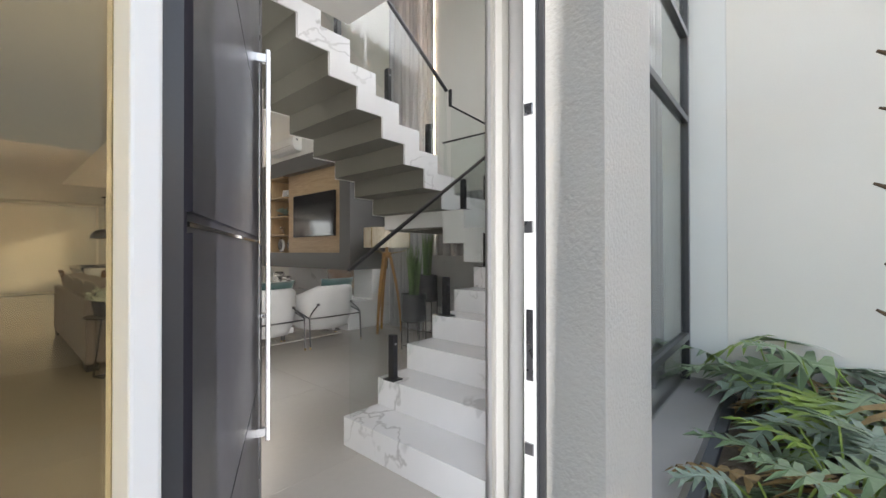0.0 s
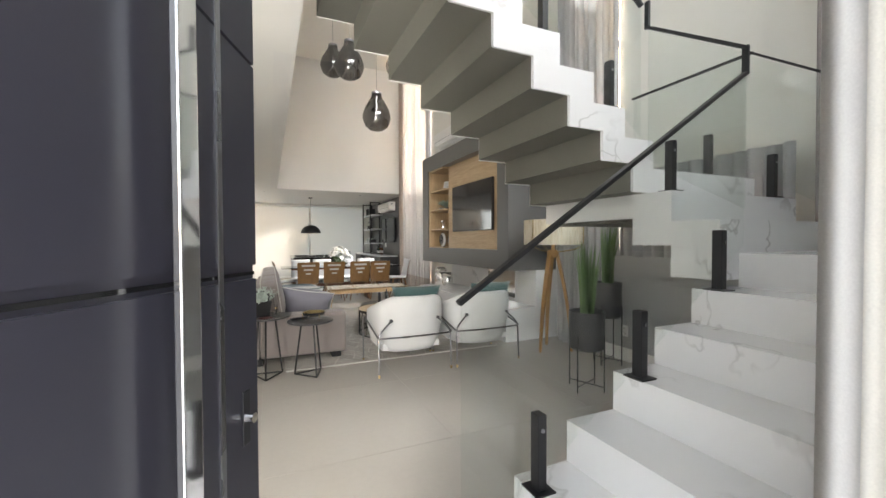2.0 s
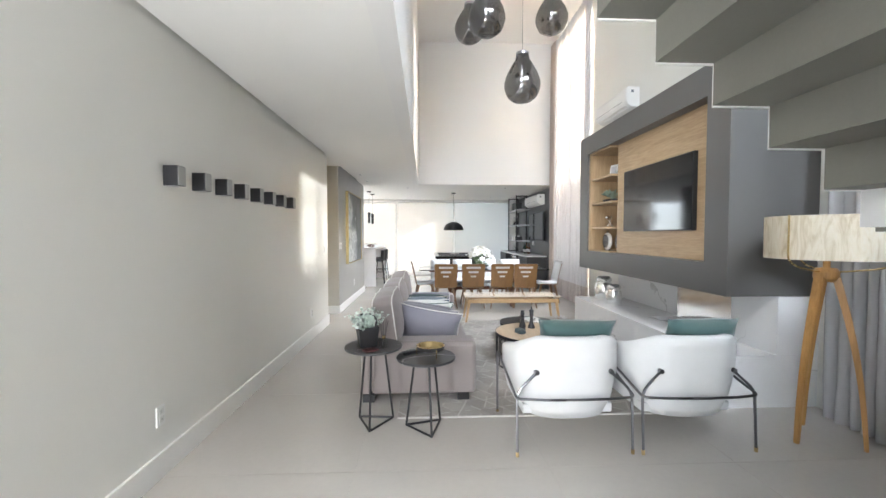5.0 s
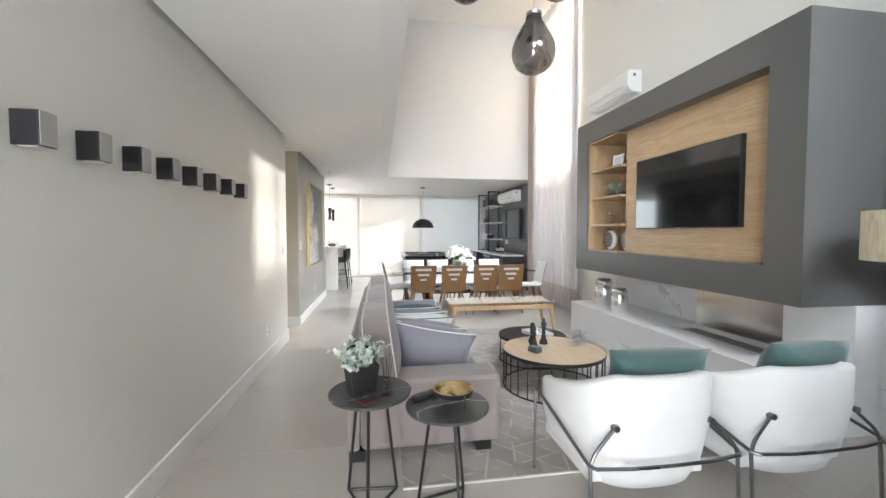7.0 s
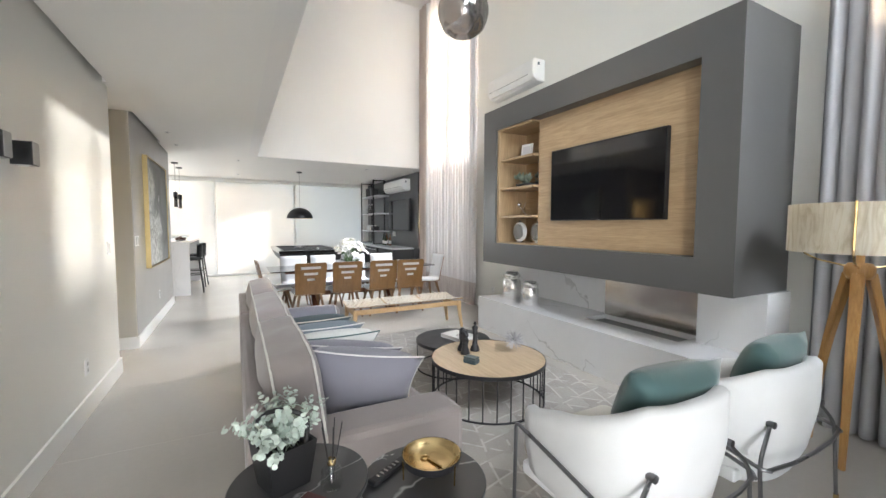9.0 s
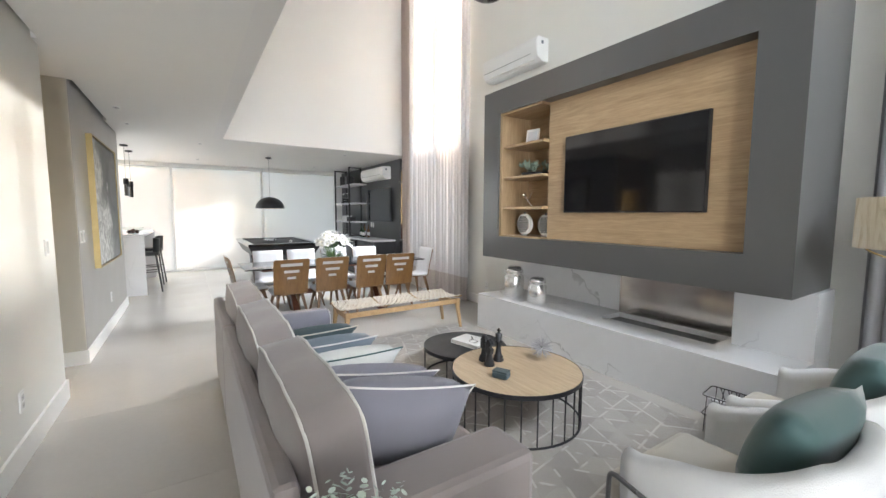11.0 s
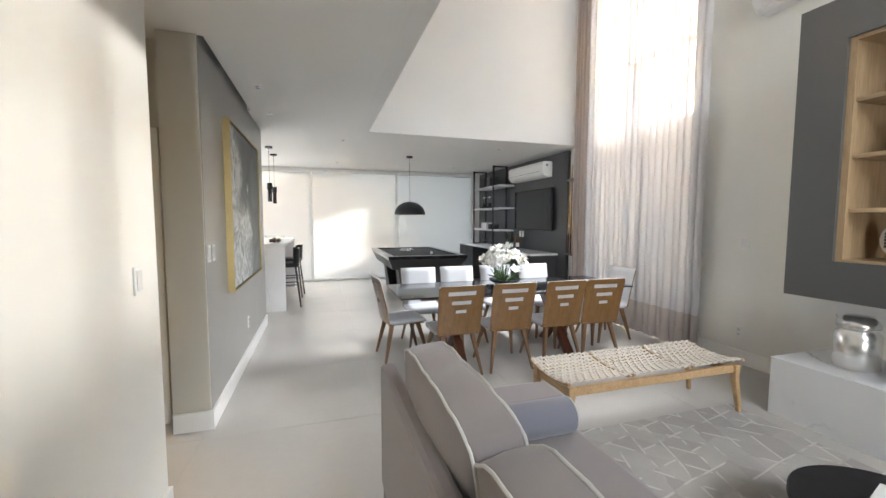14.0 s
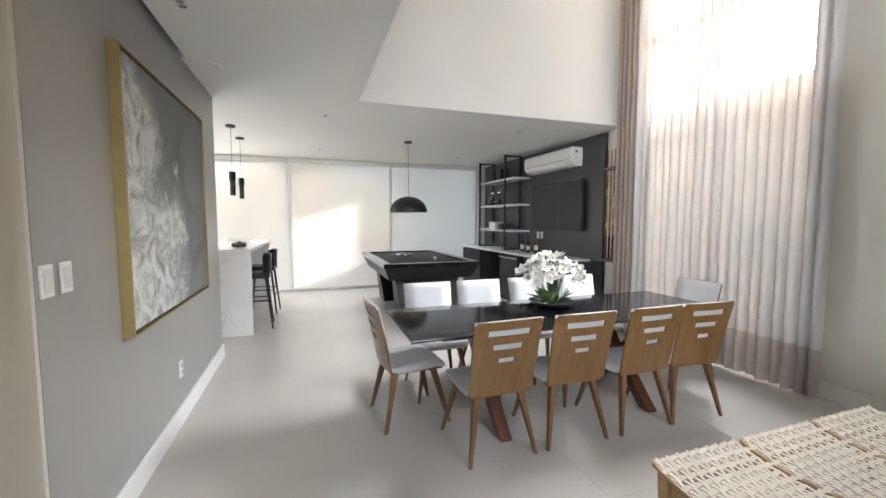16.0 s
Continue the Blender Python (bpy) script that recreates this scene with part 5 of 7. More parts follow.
# ---- side tables ----
def side_table(x, y, h, turn):
    t = thing("side_table", pose(x, y, 0, 0, 0, turn), "round black veined stone side table on black steel legs", "side table", "stone side tables")
    part("tabletop", lathe([(0, h - 0.018), (0.215, h - 0.018), (0.22, h - 0.014), (0.22, h - 0.003), (0.217, h), (0, h)], 48), M["darkstone"], t)
    feet = [Vector((0.155 * math.cos(a), 0.155 * math.sin(a), 0.008)) for a in (radians(90), radians(210), radians(330))]
    tops = [Vector((0.085 * math.cos(a), 0.085 * math.sin(a), h - 0.019)) for a in (radians(90), radians(210), radians(330))]
    for i in range(3):
        bm = bmesh.new()
        rod(bm, feet[i], tops[i], 0.0085, seg=8)
        part("leg", bm, M["black"], t)
        bm = bmesh.new()
        rod(bm, feet[i], feet[(i + 1) % 3], 0.008, seg=8)
        part("stretcher", bm, M["black"], t)
    return t


side_table(-5.08, 1.035, 0.60, 25)
side_table(-4.975, 1.435, 0.545, 45)

# plant in a black leather pot, diffuser, notebook
pot = thing("eucalyptus_plant", pose(-5.09, 0.985, 0.60, 0, 0, 20), "frosted eucalyptus in a square black leather pot", "plant")
bm = bmesh.new()
for z0, z1, s0, s1 in ((0.0, 0.145, 0.06, 0.078),):
    lo = [bm.verts.new((a * s0, c * s0, z0)) for a, c in ((-1, -1), (1, -1), (1, 1), (-1, 1))]
    hi = [bm.verts.new((a * s1, c * s1, z1)) for a, c in ((-1, -1), (1, -1), (1, 1), (-1, 1))]
    inn = [bm.verts.new((a * (s1 - 0.008), c * (s1 - 0.008), z1)) for a, c in ((-1, -1), (1, -1), (1, 1), (-1, 1))]
    dn = [bm.verts.new((a * (s1 - 0.01), c * (s1 - 0.01), z1 - 0.03)) for a, c in ((-1, -1), (1, -1), (1, 1), (-1, 1))]
    bm.faces.new(lo[::-1])
    for i in range(4):
        j = (i + 1) % 4
        bm.faces.new((lo[i], lo[j], hi[j], hi[i]))
        bm.faces.new((hi[i], hi[j], inn[j], inn[i]))
        bm.faces.new((inn[i], inn[j], dn[j], dn[i]))
    bm.faces.new(dn)
part("pot", bm, M["leather"], pot)
part("handle", tube(rounded([(0.055, 0.05, 0.135), (0.06, 0.06, 0.22), (0.0, 0.0, 0.25), (-0.06, -0.06, 0.22), (-0.055, -0.05, 0.135)], 0.06), 0.008, 8), M["leather"], pot)
rng = random.Random(11)
leafb, stems = bmesh.new(), bmesh.new()
for k in range(46):
    a, tilt = rng.uniform(0, 2 * math.pi), rng.uniform(0.2, 1.25)
    L = rng.uniform(0.08, 0.145)
    base = Vector((rng.uniform(-0.04, 0.04), rng.uniform(-0.04, 0.04), 0.125))
    d = Vector((math.sin(tilt) * math.cos(a), math.sin(tilt) * math.sin(a), math.cos(tilt)))
    tip = base + d * L
    rod(stems, base, tip, 0.0018, 0.001, 5)
    for q in range(12):
        p = base.lerp(tip, 0.25 + 0.75 * q / 8)
        for s in (-1, 1):
            w = Vector((rng.uniform(-1, 1), rng.uniform(-1, 1), rng.uniform(-0.3, 0.8))).normalized()
            size = rng.uniform(0.006, 0.012)
            side = w.cross(d).normalized()
            c = p + w * size
            ring = [leafb.verts.new(c + w * size * math.cos(t_) * 0.95 + side * size * math.sin(t_) * 0.9) for t_ in [2 * math.pi * i / 7 for i in range(7)]]
            leafb.faces.new(ring)
part("stems", stems, succulent_green, pot)
part("leaves", leafb, plain("frosted_eucalyptus", (0.56, 0.64, 0.58), 0.7, vary=0.18, scale=30, relief=0.0), pot)

df = thing("reed_diffuser", pose(-5.00, 1.12, 0.60), "clear glass reed diffuser bottle with black sticks", "diffuser")
part("bottle", lathe([(0, 0), (0.033, 0), (0.035, 0.01), (0.03, 0.06), (0.012, 0.075), (0.012, 0.09), (0.010, 0.09)], 20), M["clear"], df, smooth=True)
part("collar", lathe([(0.0135, 0.074), (0.0145, 0.08), (0.0145, 0.09), (0.0125, 0.092)], 16), M["brass"], df)
for k in range(5):
    bm = bmesh.new()
    rod(bm, (0, 0, 0.01), (0.035 * math.cos(k * 1.3), 0.035 * math.sin(k * 1.3), 0.21), 0.0018, seg=6)
    part("stick", bm, M["black"], df)
nb = thing("notebook", pose(-4.94, 1.03, 0.60, 0, 0, 40), "small dark red notebook on the side table", "notebook")
part("cover", boxes((-0.035, 0.035, -0.05, 0.05, 0.0, 0.008), bevel=0.001), plain("maroon_cover", (0.09, 0.03, 0.03), 0.5), nb)
part("pages", boxes((-0.037, -0.0352, -0.048, 0.048, 0.001, 0.007)), M["ceramic"], nb)

bw = thing("brass_bowl", pose(-4.985, 1.47, 0.545), "gilded bowl with dark rim on thin legs", "bowl")
part("bowl", lathe([(0, 0.035), (0.06, 0.036), (0.098, 0.055), (0.105, 0.078), (0.101, 0.078), (0.094, 0.058), (0.058, 0.042), (0, 0.041)], 40), M["brass"], bw, smooth=True)
part("band", lathe([(0.1005, 0.050), (0.1075, 0.0765), (0.1065, 0.078), (0.0995, 0.050)], 40), M["black"], bw)
for k in range(3):
    a = k * 2.094 + 0.4
    bm = bmesh.new()
    rod(bm, (0.104 * math.cos(a), 0.104 * math.sin(a), 0), (0.106 * math.cos(a), 0.106 * math.sin(a), 0.07), 0.003, seg=8)
    part("leg", bm, M["brass"], bw)
ky = thing("brass_key", pose(-4.98, 1.475, 0.588, 0, 0, 20), "small ornate brass key in the bowl", "key")
bm = bmesh.new()
rod(bm, (-0.03, 0, 0.003), (0.04, 0, 0.003), 0.004, seg=8)
part("shank", bm, M["brass"], ky)
part("bow", tube([(-0.042 + 0.013 * math.cos(t_), 0.013 * math.sin(t_), 0.003) for t_ in [2 * math.pi * i / 12 for i in range(12)]], 0.0035, 6, True), M["brass"], ky)
rc = thing("remote_control", pose(-5.06, 1.335, 0.545, 0, 0, 118), "slim black remote control on the side table", "remote control")
part("body", boxes((-0.09, 0.09, -0.02, 0.02, 0.0, 0.018), bevel=0.006), M["black"], rc)
for k in range(6):
    part("button", boxes((-0.06 + k * 0.02, -0.052 + k * 0.02, -0.008, 0.008, 0.0182, 0.0195)), M["steel"], rc)


# ---- coffee tables ----
def drum_table(x, y, r, h, top, label, bars):
    t = thing("coffee_table", pose(x, y, RZ), label, "coffee table", "round coffee tables")
    part("tabletop", lathe([(0, h - 0.022), (r - 0.006, h - 0.022), (r - 0.006, h), (0, h)], 64), top, t)
    part("rim", lathe([(r - 0.006, h - 0.028), (r, h - 0.028), (r, h + 0.002), (r - 0.005, h + 0.002), (r - 0.006, h - 0.028)], 64), M["black"], t)
    for z in (0.008, 0.0):
        if z:
            part("floor_ring", tube([((r - 0.01) * math.cos(a), (r - 0.01) * math.sin(a), z) for a in [2 * math.pi * i / 64 for i in range(64)]], 0.008, 8, True), M["black"], t)
    for k in range(bars):
        a = 2 * math.pi * k / bars
        bm = bmesh.new()
        rod(bm, ((r - 0.01) * math.cos(a), (r - 0.01) * math.sin(a), 0.01), ((r - 0.01) * math.cos(a), (r - 0.01) * math.sin(a), h - 0.024), 0.005, seg=6, caps=False)
        part("bar", bm, M["black"], t)
    return t


drum_table(-6.40, 2.68, 0.465, 0.35, M["tablewood"], "round pale oak coffee table on a black wire drum", 28)
drum_table(-7.17, 2.78, 0.37, 0.285, M["black"], "low round black coffee table on black legs", 6)


def chess_piece(x, y, profile, head, label):
    c = thing("chess_piece", pose(x, y, RZ + 0.352), label, "chess piece", "decorative chess pieces")
    part("body", lathe(profile, 24), M["black"], c, smooth=True)
    if head == "cross":
        part("finial", boxes((-0.006, 0.006, -0.005, 0.005, 0.218, 0.25), (-0.016, 0.016, -0.005, 0.005, 0.228, 0.238)), M["black"], c)
    else:
        bm = prism([(-0.028, 0.0), (0.022, 0.0), (0.03, 0.035), (0.012, 0.05), (0.03, 0.07), (0.02, 0.085), (-0.005, 0.105), (-0.028, 0.07)], -0.015, 0.015)
        bmesh.ops.transform(bm, matrix=Matrix.Translation((0, 0, 0.09)) @ Matrix.Rotation(radians(90), 4, "X"), verts=bm.verts)
        part("head", bm, M["black"], c)


king = [(0, 0), (0.04, 0), (0.042, 0.012), (0.034, 0.025), (0.036, 0.034), (0.024, 0.05), (0.018, 0.10), (0.017, 0.14), (0.028, 0.150), (0.02, 0.158), (0.027, 0.205), (0.015, 0.215), (0, 0.22)]
chess_piece(-6.57, 2.66, king, "cross", "tall black wooden chess king on the coffee table")
low = [(0, 0), (0.038, 0), (0.040, 0.012), (0.033, 0.025), (0.034, 0.034), (0.026, 0.05), (0.022, 0.085), (0.026, 0.092), (0, 0.092)]
chess_piece(-6.53, 2.54, low, "knight", "black wooden chess knight on the coffee table")
chess_piece(-6.63, 2.57, king[:-3] + [(0.02, 0.19), (0, 0.195)], "knight", "black wooden chess queen on the coffee table")
bx = thing("green_stone_box", pose(-6.32, 2.47, RZ + 0.352, 0, 0, 25), "small dark green stone box", "box")
part("body", boxes((-0.055, 0.055, -0.04, 0.04, 0.0, 0.04), bevel=0.012), M["darkcush"], bx)
part("lid", boxes((-0.053, 0.053, -0.038, 0.038, 0.041, 0.052), bevel=0.005), M["darkcush"], bx)
ur = thing("spiky_ornament", pose(-6.40, 2.95, RZ + 0.352), "silver spiked burst ornament", "ornament")
rng = random.Random(5)
bm = bmesh.new()
bmesh.ops.create_icosphere(bm, subdivisions=2, radius=0.022, matrix=Matrix.Translation((0, 0, 0.098)))
part("core", bm, M["steel"], ur)
bm = bmesh.new()
for k in range(150):
    z = rng.uniform(-0.95, 1)
    a = rng.uniform(0, 2 * math.pi)
    d = Vector((math.sqrt(1 - z * z) * math.cos(a), math.sqrt(1 - z * z) * math.sin(a), z))
    rod(bm, Vector((0, 0, 0.098)) + d * 0.02, Vector((0, 0, 0.098)) + d * rng.uniform(0.078, 0.098), 0.003, 0.0008, 4, False)
spk = part("spike_burst", bm, plain("pale_metal_spikes", (0.46, 0.46, 0.49), 0.35, 0.6, vary=0.1, relief=0.0), ur)
spk["kind"] = "stuff"
bk = thing("book", pose(-7.15, 2.84, RZ + 0.287, 0, 0, 15), "thick white-covered book on the low table", "book")
part("cover", boxes((-0.15, 0.15, -0.11, 0.11, 0.0, 0.004), (-0.15, 0.15, -0.11, 0.11, 0.032, 0.036), (-0.15, -0.146, -0.11, 0.11, 0.004, 0.032)), M["ceramic"], bk)
part("pages", boxes((-0.145, 0.145, -0.105, 0.105, 0.0045, 0.0315)), M["piping"], bk)
mg = thing("magnifying_glass", pose(-7.13, 2.84, RZ + 0.3235, 0, 0, -30), "chrome magnifying glass with dark handle on the book", "magnifying glass")
part("ring", tube([(0.05 + 0.036 * math.cos(t_), 0.036 * math.sin(t_), 0.006) for t_ in [2 * math.pi * i / 24 for i in range(24)]], 0.005, 8, True), M["chrome"], mg)
bm = bmesh.new()
rod(bm, (0.014, 0, 0.006), (-0.08, 0, 0.006), 0.006, 0.007, 10)
part("handle", bm, M["black"], mg)

# wire magazine basket
mb = thing("magazine_basket", pose(-5.46, 3.72, 0, 0, 0, 8), "black wire magazine basket beside the hearth", "basket")
for z in (0.006, 0.13, 0.26):
    part("hoop", tube(rounded([(-0.12, -0.11, z), (0.12, -0.11, z), (0.12, 0.11, z), (-0.12, 0.11, z)], 0.03, 4, True), 0.004, 6, True), M["black"], mb)
for k in range(9):
    for y in (-0.11, 0.11):
        bm = bmesh.new()
        rod(bm, (-0.10 + k * 0.025, y, 0.006), (-0.09 + ((k * 2) % 9) * 0.0225, y, 0.26), 0.003, seg=6)
        part("wire", bm, M["black"], mb)
mz = thing("magazine", pose(-5.46, 3.72, 0.012, 0, 0, 8), "stack of pale magazines in the wire basket", "magazine")
part("paper_block", boxes((-0.10, 0.10, -0.03, 0.03, 0.0, 0.20)), M["seatgrey"], mz)

# ---- floor lamp ----
fl = thing("floor_lamp", pose(-4.687, 4.222, 0), "honey wood tripod floor lamp with a marbled drum shade", "floor lamp")
for a in (radians(281), radians(41), radians(161)):
    foot = Vector((0.223 * math.cos(a), 0.223 * math.sin(a), 0.0))
    side = Vector((-math.sin(a), math.cos(a), 0))
    out = Vector((math.cos(a), math.sin(a), 0))
    b = bmesh.new()
    rings = []
    for k in range(9):
        v = k / 8
        c = foot.lerp(Vector((0.05 * math.cos(a), 0.05 * math.sin(a), 1.16)), v) + out * (0.03 * math.sin(math.pi * v))
        w, d = 0.016 + 0.016 * v, 0.012 + 0.010 * v
        rings.append([b.verts.new(c + side * sx * w + out * sy * d) for sx, sy in ((-1, -1), (1, -1), (1, 1), (-1, 1))])
    for p, q in zip(rings, rings[1:]):
        for i in range(4):
            j = (i + 1) % 4
            b.faces.new((p[i], p[j], q[j], q[i]))
    b.faces.new(rings[0][::-1])
    b.faces.new(rings[-1])
    bmesh.ops.bevel(b, geom=[e for e in b.edges], offset=0.005, segments=2, affect="EDGES")
    part("leg", b, M["honey"], fl)
    part("bracket", tube(rounded([(0.06 * math.cos(a), 0.06 * math.sin(a), 1.19), (0.25 * math.cos(a), 0.25 * math.sin(a), 1.22), (0.352 * math.cos(a), 0.352 * math.sin(a), 1.27), (0.352 * math.cos(a), 0.352 * math.sin(a), 1.58)], 0.05), 0.006, 8), M["brass"], fl)
part("hub", lathe([(0, 1.12), (0.055, 1.12), (0.07, 1.15), (0.07, 1.19), (0.055, 1.215), (0.02, 1.22), (0.02, 1.3), (0, 1.3)], 24), M["honey"], fl, smooth=True)


def shade_material():
    m, t, p = node_material("marbled_shade_paper")
    t.nodes.remove(p)
    out = t.nodes["Material Output"]
    v = coords(t)
    t.nodes["Mapping"].inputs["Scale"].default_value = (2.2, 2.2, 0.5)
    n = noise_tex(t, v, 7, 5, 0.65, 1.5)
    col = ramp(t, n, [(0.3, (0.60, 0.52, 0.38)), (0.5, (0.80, 0.74, 0.62)), (0.75, (0.86, 0.83, 0.76))])
    dif, tra, mx = (t.nodes.new(k) for k in ("ShaderNodeBsdfDiffuse", "ShaderNodeBsdfTranslucent", "ShaderNodeMixShader"))
    mx.inputs[0].default_value = 0.4
    t.links.new(col, dif.inputs[0])
    t.links.new(col, tra.inputs[0])
    t.links.new(dif.outputs[0], mx.inputs[1])
    t.links.new(tra.outputs[0], mx.inputs[2])
    t.links.new(mx.outputs[0], out.inputs[0])
    return m


part("shade", lathe([(0.345, 1.28), (0.345, 1.575), (0.342, 1.575), (0.342, 1.28), (0.345, 1.28)], 64), shade_material(), fl, "cream marbled drum shade", smooth=False)


# ---- planters ----
def planter(x, y, z0, z1, r, seed, grass=True):
    p = thing("planter", pose(x, y, 0), "charcoal cylinder planter on a black wire stand with tall grass", "planter", "wire planters")
    part("pot", lathe([(0, z0), (r - 0.02, z0), (r, z0 + 0.02), (r, z1), (r - 0.012, z1), (r - 0.012, z1 - 0.05), (0, z1 - 0.05)], 40), M["charcoal"], p, smooth=False)
    s = r + 0.008
    for a in range(4):
        t_ = a * math.pi / 2 + 0.35
        bm = bmesh.new()
        rod(bm, (s * math.cos(t_), s * math.sin(t_), 0), (s * math.cos(t_), s * math.sin(t_), z0 + 0.14), 0.006, seg=6)
        part("leg", bm, M["black"], p)
        bm = bmesh.new()
        rod(bm, (0, 0, 0.05), (s * math.cos(t_), s * math.sin(t_), 0.05), 0.005, seg=6)
        part("stretcher", bm, M["black"], p)
    if grass:
        rng = random.Random(seed)
        b = bmesh.new()
        for k in range(130):
            a, q = rng.uniform(0, 2 * math.pi), rng.uniform(0, 0.055)
            c = Vector((q * math.cos(a), q * math.sin(a), z1 - 0.06))
            h = rng.uniform(0.45, 0.72)
            lean = Vector((math.cos(a), math.sin(a), 0)) * rng.uniform(0.0, 0.09)
            w = Vector((-math.sin(a + 1), math.cos(a + 1), 0)) * rng.uniform(0.004, 0.008)
            mid, tip = c + lean * 0.35 + Vector((0, 0, h * 0.6)), c + lean + Vector((0, 0, h))
            v = [b.verts.new(u) for u in (c - w, c + w, mid + w, mid - w, tip)]
            b.faces.new(v[:4])
            b.faces.new((v[3], v[2], v[4]))
        part("grass", b, plain("tall_grass_blade", (0.15, 0.25, 0.09), 0.5, vary=0.35, scale=20, relief=0.0), p, "upright green grass blades")


planter(-3.545, 3.665, 0.36, 0.70, 0.155, 21)
planter(-4.02, 4.415, 0.50, 0.88, 0.145, 22)


# ---- void pendants ----
def drop_pendant(x, y, z, r, h):
    p = thing("drop_pendant", pose(x, y, z), "smoked mirror glass drop pendant on a thin cable", "pendant lamp", "smoked drop pendants")
    prof = [(0, 0), (r * 0.45, 0.02 * h), (r * 0.8, 0.12 * h), (r, 0.33 * h), (r * 0.93, 0.52 * h), (r * 0.66, 0.74 * h), (r * 0.40, 0.90 * h), (r * 0.34, h), (0.001, h)]
    fine = []
    for (r0, z0), (r1, z1) in zip(prof, prof[1:]):
        fine += [(r0, z0), ((r0 + r1) / 2 * (1.03 if r0 > 0.02 and r1 > 0.02 else 1), (z0 + z1) / 2)]
    fine.append(prof[-1])
    part("glass_body", lathe(fine, 32), M["smoke"], p, smooth=True)
    part("cap", lathe([(0, h), (r * 0.36, h), (r * 0.36, h + 0.03), (r * 0.1, h + 0.045), (0, h + 0.045)], 24), M["steel"], p)
    bm = bmesh.new()
    rod(bm, (0, 0, h + 0.045), (0, 0, HIGH - z - 0.03), 0.003, seg=6)
    part("cable", bm, M["steel"], p)
    part("canopy", lathe([(0, HIGH - z - 0.03), (0.05, HIGH - z - 0.03), (0.05, HIGH - z), (0, HIGH - z)], 24), M["steel"], p)
    bm = bmesh.new()
    rod(bm, (0, 0, h * 0.55), (0, 0, h), 0.018, 0.018, 10)
    part("socket", bm, M["chrome"], p)


drop_pendant(-6.60, 2.54, 2.96, 0.205, 0.53)
drop_pendant(-6.08, 2.05, 3.44, 0.185, 0.47)
drop_pendant(-7.02, 1.98, 3.82, 0.185, 0.45)
drop_pendant(-7.19, 3.06, 4.04, 0.205, 0.50)
drop_pendant(-5.65, 2.95, 3.87, 0.17, 0.42)


# ---- left wall fittings ----
def sconce(x):
    s = thing("wall_sconce", pose(x, YL, 1.745), "small black cube wall sconce", "wall sconce", "cube sconces")
    part("body", boxes((-0.04, 0.04, 0.0, 0.088, 0.0, 0.122), bevel=0.002), M["black"], s)
    part("face_plate", boxes((-0.037, 0.037, 0.0885, 0.091, 0.003, 0.119)), M["facegrey"], s, "pale grey face")
    part("diffuser", boxes((-0.03, 0.03, 0.015, 0.075, -0.003, -0.0005)), M["ceramic"], s)


for i in range(8):
    sconce(-4.57 - 0.296 * i)


def wall_plate(name, x, y, z, side, label, w=0.075, h=0.12, outlet=False):
    p = thing(name, pose(x, y, z, 0, 0, 0 if side > 0 else 180), label, name.replace("_", " "), name.replace("_", " ") + "s")
    part("plate", boxes((-w / 2, w / 2, 0.0, 0.009, -h / 2, h / 2), bevel=0.003), M["plastic"], p)
    if outlet:
        bm = bmesh.new()
        for s in (-0.024, 0.024):
            part("socket_face", boxes((-0.02, 0.02, 0.0092, 0.011, s - 0.016, s + 0.016), bevel=0.0008), M["ceramic"], p)
            for q in (-0.008, 0.0, 0.008):
                part("pin_hole", boxes((q - 0.002, q + 0.002, 0.0112, 0.0116, s - 0.002, s + 0.002)), M["black"], p)
        bm.free()
    else:
        part("rocker", boxes((-w * 0.32, w * 0.32, 0.0092, 0.013, -h * 0.36, h * 0.36), bevel=0.0015), M["ceramic"], p)


wall_plate("light_switch", -8.28, YL, 1.22, 1, "white rocker light switch on the white wall")
wall_plate("light_switch", -9.455, -0.165, 1.237, 1, "white rocker light switch on the grey wall")
wall_plate("light_switch", -9.575, -0.165, 1.237, 1, "white rocker light switch on the grey wall")
wall_plate("wall_outlet", -4.45, YL, 0.37, 1, "white double wall outlet", outlet=True)
wall_plate("wall_outlet", -7.56, YL, 0.365, 1, "white double wall outlet", outlet=True)
wall_plate("wall_outlet", -10.90, -0.165, 0.389, 1, "white double wall outlet on the grey wall", outlet=True)
wall_plate("light_switch", -9.24, YR, 1.247, -1, "white square light switch on the dining wall", 0.09, 0.12)
wall_plate("wall_outlet", -9.245, YR, 0.33, -1, "white double wall outlet on the dining wall", outlet=True)
wall_plate("wall_outlet", -4.0, YR - 0.06, 0.33, -1, "white double wall outlet on the low stair wall", outlet=True)

# ---- woven bench ----
bench = thing("woven_bench", pose(-8.665, 2.865, RZ), "pale ash bench with three woven cream cord seats", "bench")
BLX, BLY, BH = 0.235, 0.785, 0.40
for s in (-1, 1):
    part("long_rail", boxes((s * 0.20 - 0.014, s * 0.20 + 0.014, -BLY + 0.03, BLY - 0.03, BH - 0.085, BH - 0.025), bevel=0.006), M["benchwood"], bench)
